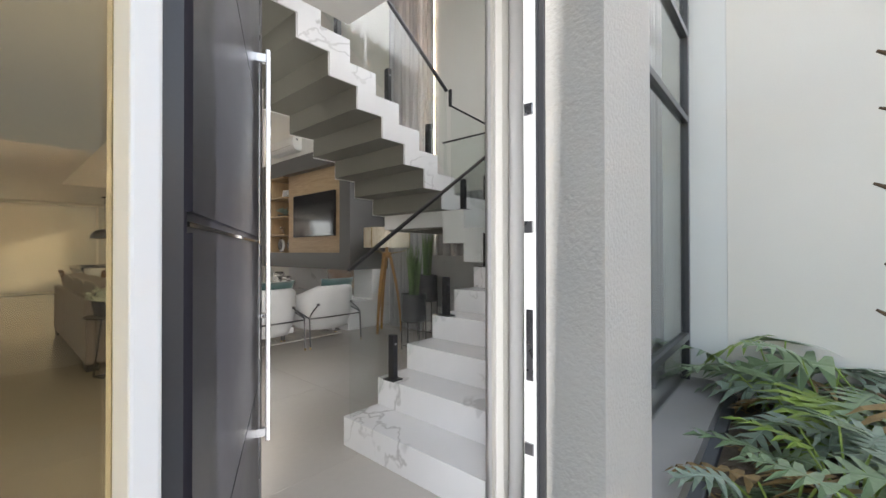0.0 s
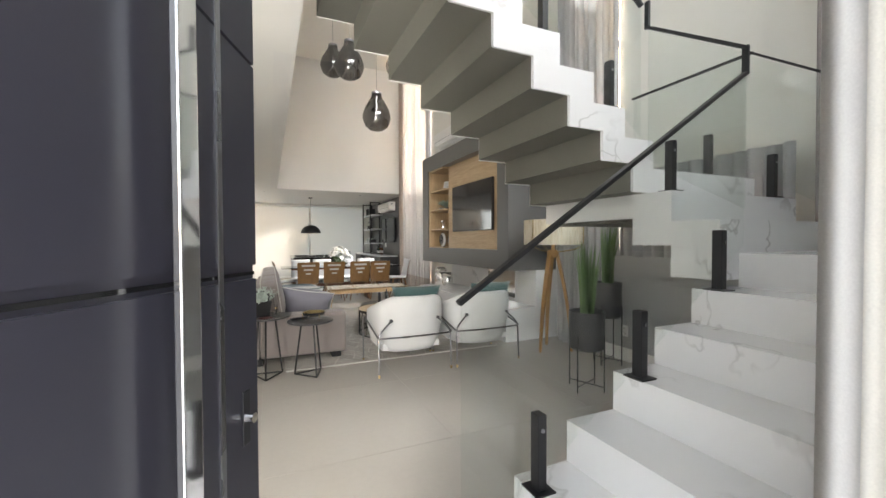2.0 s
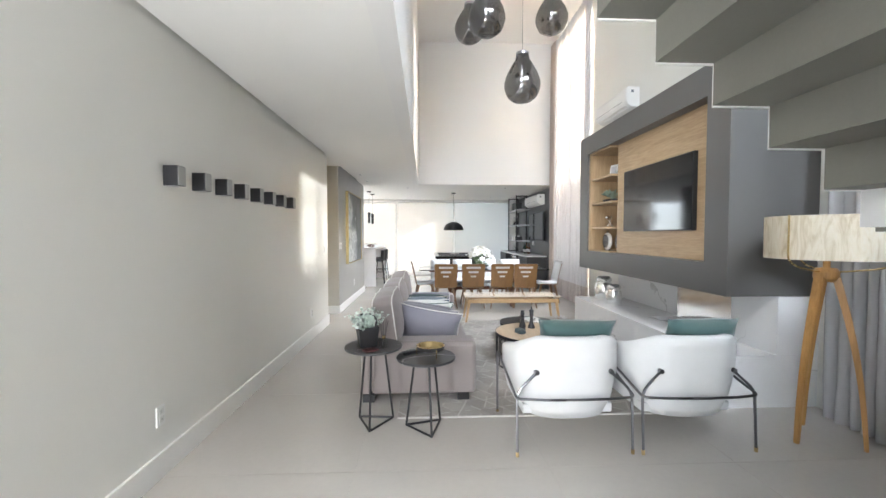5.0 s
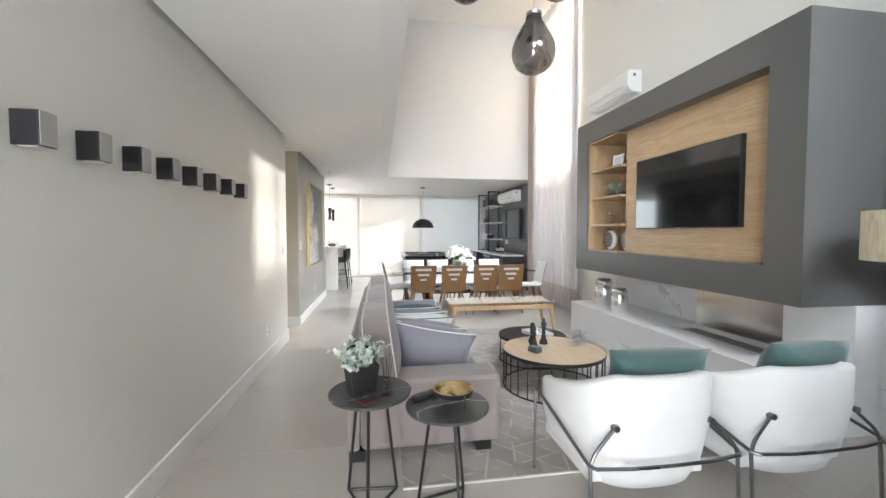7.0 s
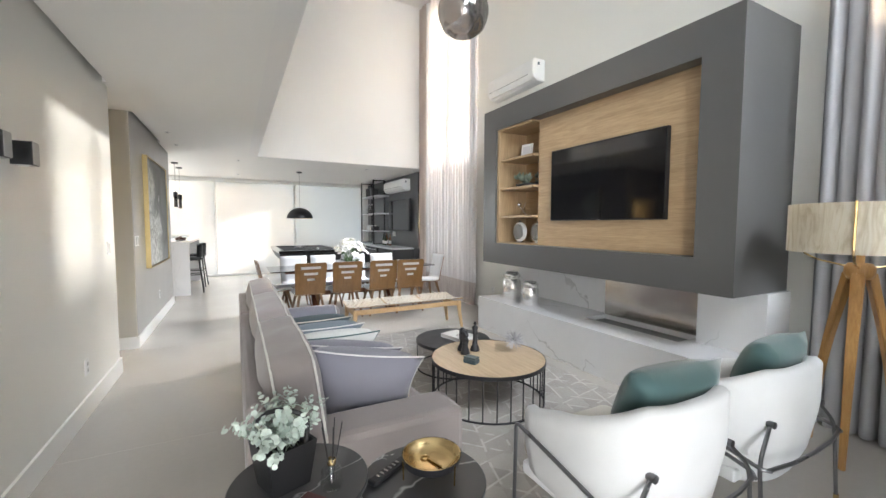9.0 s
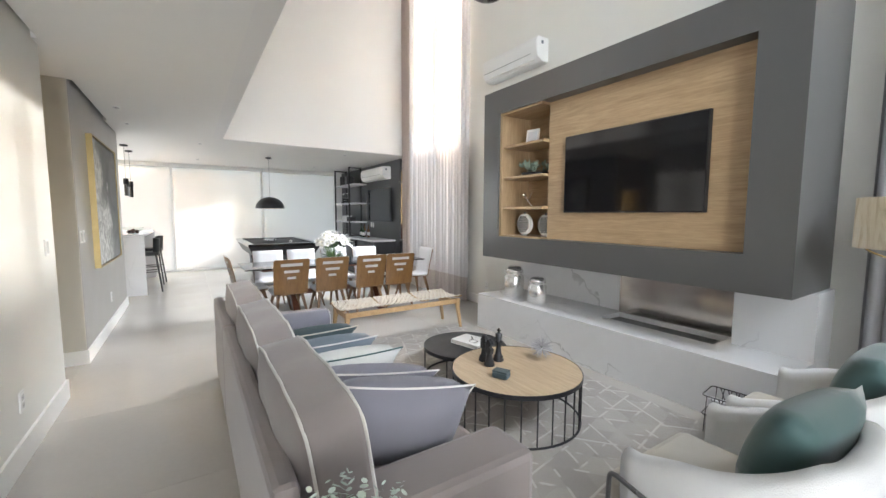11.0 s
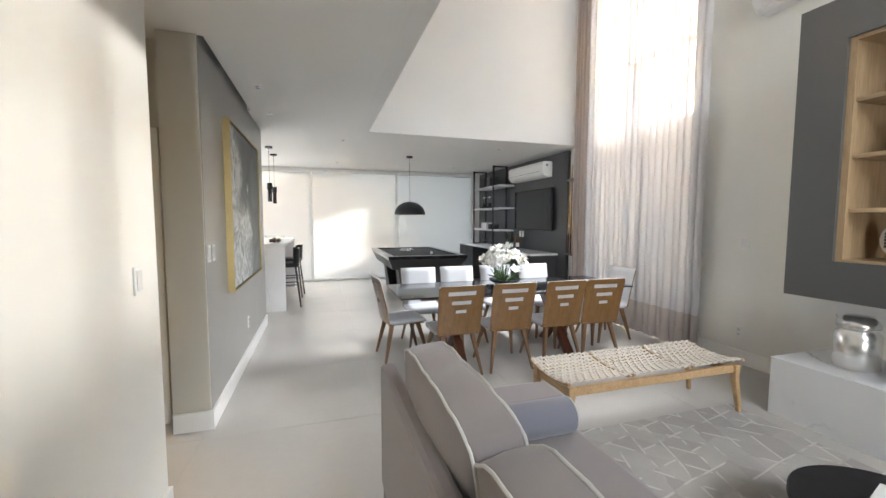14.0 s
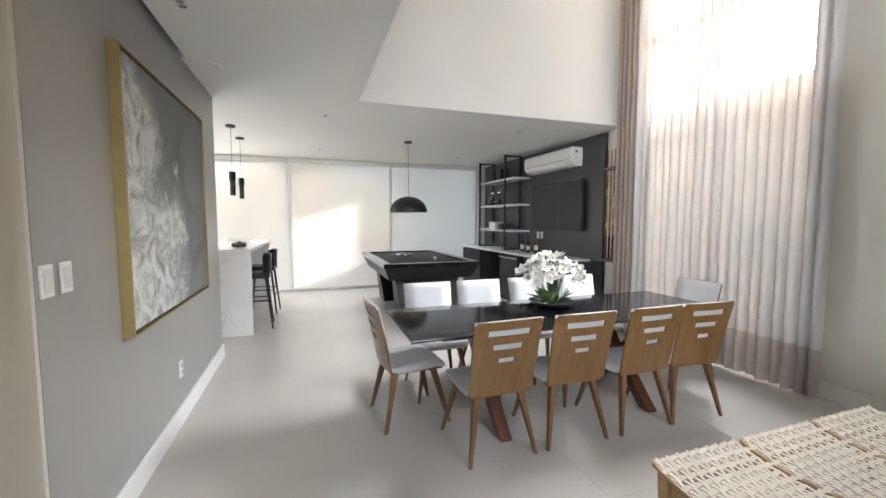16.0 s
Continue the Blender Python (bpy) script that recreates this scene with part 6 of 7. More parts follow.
for sy in (-1, 1):
    part("end_rail", boxes((-0.185, 0.185, sy * 0.72 - 0.014, sy * 0.72 + 0.014, BH - 0.10, BH - 0.05), bevel=0.005), M["benchwood"], bench)
    for sx in (-1, 1):
        b = bmesh.new()
        rings = []
        for z, w, off in ((0.0, 0.015, 0.05), (BH - 0.13, 0.021, 0.008), (BH - 0.024, 0.030, 0.0)):
            cx, cy = sx * (0.20 + 0.3 * off), sy * (0.725 + off)
            rings.append([b.verts.new((cx + a * w, cy + c * w, z)) for a, c in ((-1, -1), (1, -1), (1, 1), (-1, 1))])
        for p, q in zip(rings, rings[1:]):
            for i in range(4):
                j = (i + 1) % 4
                b.faces.new((p[i], p[j], q[j], q[i]))
        b.faces.new(rings[0][::-1])
        b.faces.new(rings[-1])
        bmesh.ops.bevel(b, geom=list(b.edges), offset=0.004, segments=2, affect="EDGES")
        part("leg", b, M["benchwood"], bench)


def strap(pts, w, t, b):
    """A flat strap along a path, w wide (sideways) and t thick."""
    pts = [Vector(p) for p in pts]
    rings = []
    for i, p in enumerate(pts):
        d = (pts[min(i + 1, len(pts) - 1)] - pts[max(i - 1, 0)]).normalized()
        s = d.cross(Vector((0, 0, 1)))
        s = s.normalized() if s.length > 1e-4 else Vector((1, 0, 0))
        u = s.cross(d)
        rings.append([b.verts.new(p + s * a * w / 2 + u * c * t / 2) for a, c in ((-1, -1), (1, -1), (1, 1), (-1, 1))])
    for p, q in zip(rings, rings[1:]):
        for i in range(4):
            j = (i + 1) % 4
            b.faces.new((p[i], p[j], q[j], q[i]))
    b.faces.new(rings[0][::-1])
    b.faces.new(rings[-1])


for si in range(3):
    cy = (si - 1) * 0.523
    half = 0.252
    dip = lambda x: BH + 0.012 - 0.035 * (1 - (x / BLX) ** 2) + 0.012
    for sy in (-1, 1):
        fr = bmesh.new()
        strap([(x, cy + sy * (half - 0.009), dip(x) - 0.012) for x in [(-1 + 2 * k / 8) * BLX for k in range(9)]], 0.018, 0.016, fr)
        part("seat_rail", fr, M["benchwood"], bench)
    NX, NY = 11, 17
    for k in range(NX):
        x = -BLX + 0.008 + (2 * BLX - 0.016) * k / (NX - 1)
        b = bmesh.new()
        pts = []
        for q in range(NY * 2 + 1):
            yy = cy - half + 2 * half * q / (NY * 2)
            wave = 0.005 * math.cos(math.pi * (q / 2 + k))
            pts.append((x, yy, dip(x) + wave))
        strap(pts[::2], 0.023, 0.004, b)
        part("cord", b, M["cord"], bench)
    for q in range(NY):
        yy = cy - half + 0.022 + (2 * half - 0.044) * q / (NY - 1)
        b = bmesh.new()
        strap([(x, yy, dip(x) + 0.006 * math.cos(math.pi * (q + k))) for k, x in enumerate([-BLX - 0.004 + (2 * BLX + 0.008) * k / (NX - 1) for k in range(NX)])], 0.0145, 0.004, b)
        part("cord", b, M["cord"], bench)


# ---- dining table ----
dt = thing("dining_table", pose(-10.29, 2.605, 0), "long black glass-topped dining table on crossed dark wood legs", "dining table")
part("tabletop", boxes((-0.43, 0.43, -1.315, 1.315, 0.735, 0.75), bevel=0.003), M["blackgloss"], dt)
part("subtop", boxes((-0.34, 0.34, -1.1, 1.1, 0.70, 0.734)), M["redwood"], dt)
for sy in (-0.62, 0.62):
    for s in (-1, 1):
        b = bmesh.new()
        rings = []
        for z, x, w in ((0.0, -0.34 * s, 0.05), (0.699, 0.30 * s, 0.05)):
            rings.append([b.verts.new((x + a * w, sy + s * 0.045 + c * 0.04, z)) for a, c in ((-1, -1), (1, -1), (1, 1), (-1, 1))])
        for i in range(4):
            j = (i + 1) % 4
            b.faces.new((rings[0][i], rings[0][j], rings[1][j], rings[1][i]))
        b.faces.new(rings[0][::-1])
        b.faces.new(rings[1])
        part("leg", b, M["redwood"], dt)
part("stretcher", boxes((-0.05, 0.05, -0.57, 0.57, 0.30, 0.37), bevel=0.005), M["redwood"], dt)


# ---- dining chairs ----
def dining_chair():
    """Faces -x; its bent back stands at +x."""
    c = thing("dining_chair", pose(0, 0, 0), "caramel bent-plywood dining chair with grey seat and slotted back", "dining chair", "dining chairs")

    def at(u, v, depth):
        # v: height on the back, u: across -1..1
        z = 0.44 + 0.44 * v
        x = 0.185 + 0.075 * v + 0.02 * v * v + 0.018 * (1 - u * u) + depth
        return Vector((x, u * (0.215 + 0.012 * v), z))

    slots = [(0.79, 0.88, 0.62), (0.59, 0.675, 0.44), (0.40, 0.475, 0.25)]
    vs = [-0.06, 0.2]
    for lo, hi, _ in sorted(slots):
        vs += [lo, hi]
    vs += [0.95, 1.0]
    us = sorted({-1, -0.93, -0.62, -0.44, -0.25, 0, 0.25, 0.44, 0.62, 0.93, 1})
    b = bmesh.new()
    front, back = {}, {}
    for i, u in enumerate(us):
        for j, v in enumerate(vs):
            uu, vv = u, v
            if abs(u) == 1 and v == 1.0:
                uu, vv = u * 0.94, 0.985
            front[i, j] = b.verts.new(at(uu, vv, -0.006))
            back[i, j] = b.verts.new(at(uu, vv, 0.006))
    hole = set()
    for i in range(len(us) - 1):
        for j in range(len(vs) - 1):
            for lo, hi, w in slots:
                if vs[j] == lo and abs(us[i]) <= w and abs(us[i + 1]) <= w:
                    hole.add((i, j))
    for i in range(len(us) - 1):
        for j in range(len(vs) - 1):
            if (i, j) in hole:
                continue
            b.faces.new((front[i, j], front[i, j + 1], front[i + 1, j + 1], front[i + 1, j]))
            b.faces.new((back[i, j], back[i + 1, j], back[i + 1, j + 1], back[i, j + 1]))
            for di, dj, a, e in ((-1, 0, (i, j), (i, j + 1)), (1, 0, (i + 1, j), (i + 1, j + 1)), (0, -1, (i, j), (i + 1, j)), (0, 1, (i, j + 1), (i + 1, j + 1))):
                n = (i + di, j + dj)
                if n in hole or not (0 <= n[0] < len(us) - 1 and 0 <= n[1] < len(vs) - 1):
                    b.faces.new((front[a], front[e], back[e], back[a]))
    bmesh.ops.recalc_face_normals(b, faces=b.faces)
    part("backrest", b, M["chairwood"], c, "caramel plywood back with three slots")
    # grey pad that runs from the back down over the seat
    prof = []
    for k in range(9):
        v = 1.0 - k / 8 * 1.0
        p = at(0, v, -0.012)
        prof.append((p.x - 0.018, p.z))
    prof += [(0.165, 0.445), (0.12, 0.432), (0.0, 0.438), (-0.15, 0.452), (-0.205, 0.445), (-0.222, 0.42)]
    b = bmesh.new()
    wid = [0.222 - 0.012 * k / 8 for k in range(9)] + [0.212, 0.215, 0.222, 0.222, 0.212, 0.205]
    up, dn = [], []
    for (x, z), w in zip(prof, wid):
        up.append([b.verts.new((x, y, z)) for y in (-w, -w * 0.5, 0, w * 0.5, w)])
    for i, ((x, z), w) in enumerate(zip(prof, wid)):
        a, q = prof[max(i - 1, 0)], prof[min(i + 1, len(prof) - 1)]
        d = Vector((q[0] - a[0], q[1] - a[1])).normalized()
        n = Vector((-d.y, d.x)) * (0.017 if i < 9 else 0.03)
        dn.append([b.verts.new((x + (n.x if n.x > 0 else -n.x) * (1 if i < 9 else 0.3), y, z - abs(n.y) * (1 if i >= 9 else 0.2))) for y in (-w, -w * 0.5, 0, w * 0.5, w)])
    for g in (up, dn):
        for p, q in zip(g, g[1:]):
            for i in range(4):
                b.faces.new((p[i], p[i + 1], q[i + 1], q[i]))
    for g in (0, -1):
        for p, q, r, s in zip(up, up[1:], dn, dn[1:]):
            b.faces.new((p[g], q[g], s[g], r[g]))
    for g in (0, -1):
        for i in range(4):
            b.faces.new((up[g][i], up[g][i + 1], dn[g][i + 1], dn[g][i]))
    bmesh.ops.recalc_face_normals(b, faces=b.faces)
    part("seat", b, M["seatgrey"], c, "light grey upholstered seat and back pad", smooth=True)
    part("seat_shell", boxes((-0.20, 0.185, -0.205, 0.205, 0.395, 0.408), bevel=0.004), M["chairwood"], c)
    for sx, sy in ((-1, -1), (-1, 1), (1, -1), (1, 1)):
        b = bmesh.new()
        foot, top = Vector((sx * 0.235 - 0.01, sy * 0.225, 0.0)), Vector((sx * 0.14, sy * 0.15, 0.394))
        rings = []
        for pnt, w in ((foot, 0.012), (top, 0.024)):
            rings.append([b.verts.new(pnt + Vector((a * w, e * w * 0.8, 0))) for a, e in ((-1, -1), (1, -1), (1, 1), (-1, 1))])
        for i in range(4):
            j = (i + 1) % 4
            b.faces.new((rings[0][i], rings[0][j], rings[1][j], rings[1][i]))
        b.faces.new(rings[0][::-1])
        b.faces.new(rings[1])
        bmesh.ops.bevel(b, geom=list(b.edges), offset=0.003, segments=2, affect="EDGES")
        part("leg", b, M["walnut"], c)
    return c


chair = dining_chair()
chair.matrix_world = pose(-9.945, 1.815, 0, 0, 0, 2)
for x, y, a in ((-9.945, 2.365, -1), (-9.94, 2.925, 1), (-9.93, 3.40, -3), (-10.86, 1.76, 180), (-10.86, 2.27, 180), (-10.87, 2.82, 180), (-10.86, 3.38, 180), (-10.48, 1.41, -86), (-10.45, 4.02, 90)):
    copy_thing(chair, pose(x, y, 0, 0, 0, a))

# ---- flowers on the table ----
vase = thing("orchid_arrangement", pose(-10.40, 2.60, 0.75), "white orchids and leaves in a dark shallow bowl", "flower arrangement")
part("bowl", lathe([(0, 0), (0.09, 0.0), (0.16, 0.03), (0.185, 0.055), (0.178, 0.055), (0.15, 0.035), (0, 0.03)], 36), M["black"], vase, smooth=True)
rng = random.Random(8)
pet, grn, ctr = bmesh.new(), bmesh.new(), bmesh.new()
for k in range(64):
    a = rng.uniform(0, 2 * math.pi)
    r = 0.27 * math.sqrt(rng.uniform(0, 1))
    h = 0.41 - 2.2 * r * r + rng.uniform(-0.06, 0.05)
    c = Vector((r * math.cos(a), r * math.sin(a), max(0.10, h)))
    face = (Vector((math.cos(a) * (r * 3), math.sin(a) * (r * 3), 0.5)) + Vector((rng.uniform(-0.5, 0.5), rng.uniform(-0.5, 0.5), rng.uniform(-0.3, 0.3)))).normalized()
    s = face.orthogonal().normalized()
    u = face.cross(s)
    spin = rng.uniform(0, 6.28)
    size = rng.uniform(0.042, 0.060)
    for q in range(5):
        t_ = spin + q * 2 * math.pi / 5
        d = s * math.cos(t_) + u * math.sin(t_)
        e = face.cross(d)
        w = size * (0.55 if q % 2 else 0.42)
        pts = [c, c + d * size * 0.5 + e * w - face * 0.004, c + d * size * 0.95 + e * w * 0.5 + face * 0.01, c + d * size * 1.08 + face * 0.013, c + d * size * 0.95 - e * w * 0.5 + face * 0.01, c + d * size * 0.5 - e * w - face * 0.004]
        pet.faces.new([pet.verts.new(p) for p in pts])
    bmesh.ops.create_icosphere(ctr, subdivisions=1, radius=0.009, matrix=Matrix.Translation(c + face * 0.008))
    rod(grn, (c.x * 0.25, c.y * 0.25, 0.035), c - face * 0.004, 0.0025, 0.0018, 5)
for k in range(26):
    a = rng.uniform(0, 2 * math.pi)
    d = Vector((math.cos(a), math.sin(a), rng.uniform(0.2, 0.9))).normalized()
    s = d.cross(Vector((0, 0, 1))).normalized()
    c = Vector((0.03 * math.cos(a), 0.03 * math.sin(a), 0.04))
    L = rng.uniform(0.12, 0.22)
    pts = [c, c + d * L * 0.5 + s * 0.022, c + d * L - Vector((0, 0, 0.03)), c + d * L * 0.5 - s * 0.022]
    grn.faces.new([grn.verts.new(p) for p in pts])
part("petals", pet, plain("orchid_petal", (0.80, 0.79, 0.76), 0.55, vary=0.04, scale=30, relief=0.0), vase)["kind"] = "stuff"
part("throats", ctr, plain("orchid_throat", (0.62, 0.55, 0.25), 0.6, relief=0.0), vase)["kind"] = "stuff"
part("foliage", grn, plain("orchid_leaf", (0.07, 0.13, 0.035), 0.45, vary=0.3, scale=20, relief=0.0), vase)


# ---- picture ----
def storm_canvas():
    m, t, p = node_material("stormy_sea_painting")
    v = coords(t, (1, 1, 1))
    warp = noise_tex(t, v, 1.6, 6, 0.62, 0.8)
    lace = noise_tex(t, v, 5, 8, 0.7, 2.2)
    base = ramp(t, warp, [(0.35, (0.13, 0.135, 0.13)), (0.6, (0.21, 0.215, 0.205))])
    areas = []
    for centre, reach in (((0.50, 0.04, 0.12), 0.78), ((0.62, 0.04, 1.12), 0.42), ((0.05, 0.04, 0.55), 0.26)):
        dist = t.nodes.new("ShaderNodeVectorMath")
        dist.operation = "DISTANCE"
        t.links.new(v, dist.inputs[0])
        dist.inputs[1].default_value = centre
        add = t.nodes.new("ShaderNodeMath")
        add.operation = "MULTIPLY_ADD"
        t.links.new(warp, add.inputs[0])
        add.inputs[1].default_value, add.inputs[2].default_value = 1.3, -0.65
        total = t.nodes.new("ShaderNodeMath")
        t.links.new(dist.outputs["Value"], total.inputs[0])
        t.links.new(add.outputs[0], total.inputs[1])
        areas.append(ramp(t, total.outputs[0], [(reach * 0.45, (1, 1, 1)), (reach, (0, 0, 0))]))
    area = mix(t, 1.0, mix(t, 1.0, areas[0], areas[1], "LIGHTEN"), areas[2], "LIGHTEN")
    mask = ramp(t, lace, [(0.36, (0.15,) * 3), (0.56, (0.95,) * 3)])
    t.links.new(mix(t, mix(t, 1.0, mask, area, "MULTIPLY"), base, (0.68, 0.69, 0.66)), p.inputs["Base Color"])
    p.inputs["Roughness"].default_value = 0.6
    return m


art = thing("framed_painting", pose(-10.825, -0.165, 0.86), "large stormy grey sea painting in a slim gold frame", "painting")
AW, AH = 0.795, 1.46
for spec in ((-AW, -AW + 0.012, 0.0, 0.055, 0.0, AH), (AW - 0.012, AW, 0.0, 0.055, 0.0, AH), (-AW + 0.012, AW - 0.012, 0.0, 0.055, 0.0, 0.012), (-AW + 0.012, AW - 0.012, 0.0, 0.055, AH - 0.012, AH)):
    part("frame", boxes(spec), plain("gold_leaf_frame", (0.42, 0.33, 0.15), 0.38, 0.7, vary=0.12, relief=0.1) if "gold_leaf_frame" not in bpy.data.materials else bpy.data.materials["gold_leaf_frame"], art)
part("backing", boxes((-AW + 0.0125, AW - 0.0125, 0.002, 0.03, 0.0125, AH - 0.0125)), M["black"], art)
part("canvas", boxes((-AW + 0.028, AW - 0.028, 0.031, 0.044, 0.028, AH - 0.028)), storm_canvas(), art, "grey and white stormy canvas")

# ---- glass wall with roller screens ----
gw = thing("terrace_window", pose(-16.25, 0, 0), "full-width terrace glass wall behind pale roller screens", "window", kind="structure")
posts = (-3.6, -1.63, 0.40, 2.44, 4.46)
for y in posts:
    part("post", boxes((0.012, 0.056, y - 0.028, y + 0.028, 0.0, 2.695), bevel=0.004), M["trim"], gw)
for a, c in zip(posts, posts[1:]):
    part("pane", boxes((-0.02, -0.012, a + 0.013, c - 0.013, 0.05, 2.62)), M["pane"], gw).visible_shadow = False
    part("sill", boxes((-0.05, 0.04, a + 0.031, c - 0.031, 0.0, 0.045)), M["trim"], gw)
    part("head", boxes((-0.05, 0.02, a + 0.031, c - 0.031, 2.63, 2.695)), M["trim"], gw)
    # unseen kitchen bay stays unscreened so the added fill lamp shines in
    if c < 0:
        continue
    rs = thing("roller_screen", pose(-16.20, (a + c) / 2, 0), "lowered translucent white roller screen at the terrace window", "roller blind", "roller screens")
    h = (c - a) / 2 - 0.0288
    part("sheet", boxes((-0.0006, 0.0006, -h, h, 0.06, 2.60)), M["screen"], rs)
    part("cassette", boxes((-0.03, 0.05, -h, h, 2.60, 2.69), bevel=0.006), M["trim"], rs)
    part("bottom_bar", boxes((-0.008, 0.008, -h, h, 0.035, 0.06), bevel=0.003), M["trim"], rs)
structure("wall_far_right", boxes((XF, -16.16, 4.49, YR, 0, LOW)), M["white"], "white wall end beside the terrace glass", "wall")

# ---- bar wall ----
structure("wall_bar_panel", boxes((-16.15, -12.22, 4.66, YR - 0.001, 0, LOW - 0.03)), M["charcoal"], "charcoal lacquered wall panel behind the bar", "wall panel")
bc = thing("bar_counter", pose(-14.3, 4.37, 0), "white-topped wall counter with dark cabinets", "counter")
part("worktop", boxes((-1.85, 1.85, -0.27, 0.289, 0.85, 0.885), bevel=0.003), M["marble"], bc)
for i in range(2):
    part("cabinet", boxes((-1.84 + i * 2.7, -1.84 + i * 2.7 + 0.95, -0.24, 0.288, 0.06, 0.849)), M["charcoal"], bc)
    for k in range(2):
        x0 = -1.835 + i * 2.7 + k * 0.475
        part("door", boxes((x0, x0 + 0.465, -0.26, -0.2405, 0.065, 0.84), bevel=0.002), M["black"], bc)
part("side_panel", boxes((1.80, 1.85, -0.26, 0.288, 0.0, 0.849)), M["charcoal"], bc)
fr = thing("wine_cooler", pose(-13.95, 4.36, 0), "under-counter steel-framed wine cooler", "wine cooler")
part("body", boxes((-0.35, 0.35, -0.22, 0.27, 0.0, 0.84)), M["black"], fr)
part("door", boxes((-0.34, 0.34, -0.245, -0.221, 0.06, 0.83), bevel=0.004), M["screenglass"], fr)
part("handle", tube(rounded([(-0.30, -0.245, 0.79), (-0.30, -0.285, 0.79), (0.30, -0.285, 0.79), (0.30, -0.245, 0.79)], 0.02), 0.008, 8), M["chrome"], fr)

sh = thing("bar_shelving", pose(-15.05, 4.47, 0), "black steel bar shelving with pale shelves", "shelving")
for x in (-0.58, 0.58):
    for y in (-0.17, 0.15):
        part("post", boxes((x - 0.018, x + 0.018, y - 0.018, y + 0.018, 0.886, 2.69)), M["black"], sh)
    for z in (0.90, 2.67):
        part("cross_bar", boxes((x - 0.016, x + 0.016, -0.151, 0.131, z - 0.014, z + 0.014)), M["black"], sh)
shelf_z = (1.27, 1.76, 2.25)
for z in shelf_z:
    part("shelf", boxes((-0.561, 0.90, -0.17, 0.185, z - 0.035, z), bevel=0.002), M["seatgrey"], sh)
    part("light_strip", boxes((-0.561, -0.552, -0.1695, 0.12, z + 0.001, z + 0.02)), M["ceramic"], sh)


def bottle(x, y, z, r, h, material, label):
    b = thing("bottle", pose(x, y, z), label, "bottle", "bar bottles")
    part("glass_body", lathe([(0, 0), (r, 0), (r, h * 0.58), (r * 0.4, h * 0.72), (r * 0.36, h * 0.95), (0, h * 0.95)], 16), material, b, smooth=True)
    part("cap", lathe([(0, h * 0.951), (r * 0.42, h * 0.951), (r * 0.42, h), (0, h)], 12), M["black"], b)
    part("paper_label", lathe([(r + 0.0006, h * 0.15), (r + 0.0006, h * 0.42)], 16), M["ceramic"], b)


green_glass = plain("dark_green_bottle", (0.02, 0.04, 0.02), 0.08, vary=0.1, relief=0.0)
amber = plain("amber_bottle", (0.12, 0.05, 0.015), 0.08, vary=0.1, relief=0.0)
for i, (x, y, h) in enumerate(((-14.05, 4.45, 0.30), (-13.93, 4.5, 0.33), (-13.80, 4.42, 0.28), (-13.68, 4.5, 0.31))):
    bottle(x, y, 0.885, 0.036, h, (green_glass, amber)[i % 2], ("dark green wine bottle on the counter", "amber spirit bottle on the counter")[i % 2])
for i, x in enumerate((-15.35, -15.15, -14.85)):
    v = thing("glass_decanter", pose(x, 4.42, 0.885), "clear glass decanter on the bar counter", "decanter", "decanters")
    part("body", lathe([(0, 0), (0.06, 0), (0.065, 0.05), (0.05, 0.12), (0.02, 0.17), (0.022, 0.22), (0.018, 0.22)], 20), M["clear"], v, smooth=True)
    part("stopper", lathe([(0, 0.221), (0.02, 0.221), (0.026, 0.25), (0.01, 0.28), (0, 0.28)], 14), M["clear"], v)
for i, (x, z, w, h, m) in enumerate(((-15.2, 2.25, 0.13, 0.22, "leather"), (-14.85, 2.25, 0.10, 0.20, "charcoal"), (-15.1, 1.27, 0.14, 0.13, "ceramic"), (-14.75, 1.27, 0.08, 0.10, "black"))):
    q = thing("storage_box", pose(x, 4.44, z), ("black leather storage box on the shelf", "charcoal storage box on the shelf", "white woven basket on the shelf", "small black box on the shelf")[i], "box")
    part("body", boxes((-w, w, -0.1, 0.1, 0.0, h), bevel=0.008), M[m], q)
    part("lid", boxes((-w - 0.004, w + 0.004, -0.104, 0.104, h + 0.0005, h + 0.02), bevel=0.004), M[m], q)
for i, x in enumerate((-15.25, -14.95)):
    v = thing("lantern_jar", pose(x, 4.43, 1.76), "clear glass lantern jar with dark base on the shelf", "jar", "lantern jars")
    part("glass_body", lathe([(0.09, 0.03), (0.095, 0.14), (0.05, 0.22), (0.045, 0.24)], 20), M["clear"], v, smooth=True)
    part("base", lathe([(0, 0), (0.085, 0), (0.092, 0.03), (0, 0.03)], 20), M["black"], v)
    part("lid", lathe([(0.05, 0.241), (0.05, 0.26), (0.01, 0.28), (0, 0.28)], 20), M["chrome"], v)
    bm = lathe([(0, 0.031), (0.05, 0.031), (0.05, 0.12), (0, 0.12)], 16)
    part("candle", bm, M["black"], v)

tv2 = thing("television", pose(-13.28, 4.60, 1.29), "large black television mounted on the bar wall", "television")
part("housing", boxes((-0.70, 0.70, -0.02, 0.02, 0.0, 0.785), bevel=0.004), M["black"], tv2)
part("screen", boxes((-0.69, 0.69, -0.0225, -0.0205, 0.012, 0.773)), M["screenglass"], tv2, "glossy dark screen")
part("bracket", boxes((-0.2, 0.2, 0.0205, 0.0595, 0.25, 0.55)), M["black"], tv2)
air_conditioner(-14.02, -12.68, 4.66, 2.27, 2.55)
wall_plate("wall_outlet", -13.86, 4.66, 1.19, -1, "white wall outlet on the charcoal panel")
wall_plate("wall_outlet", -13.74, 4.66, 1.19, -1, "white wall outlet on the charcoal panel")
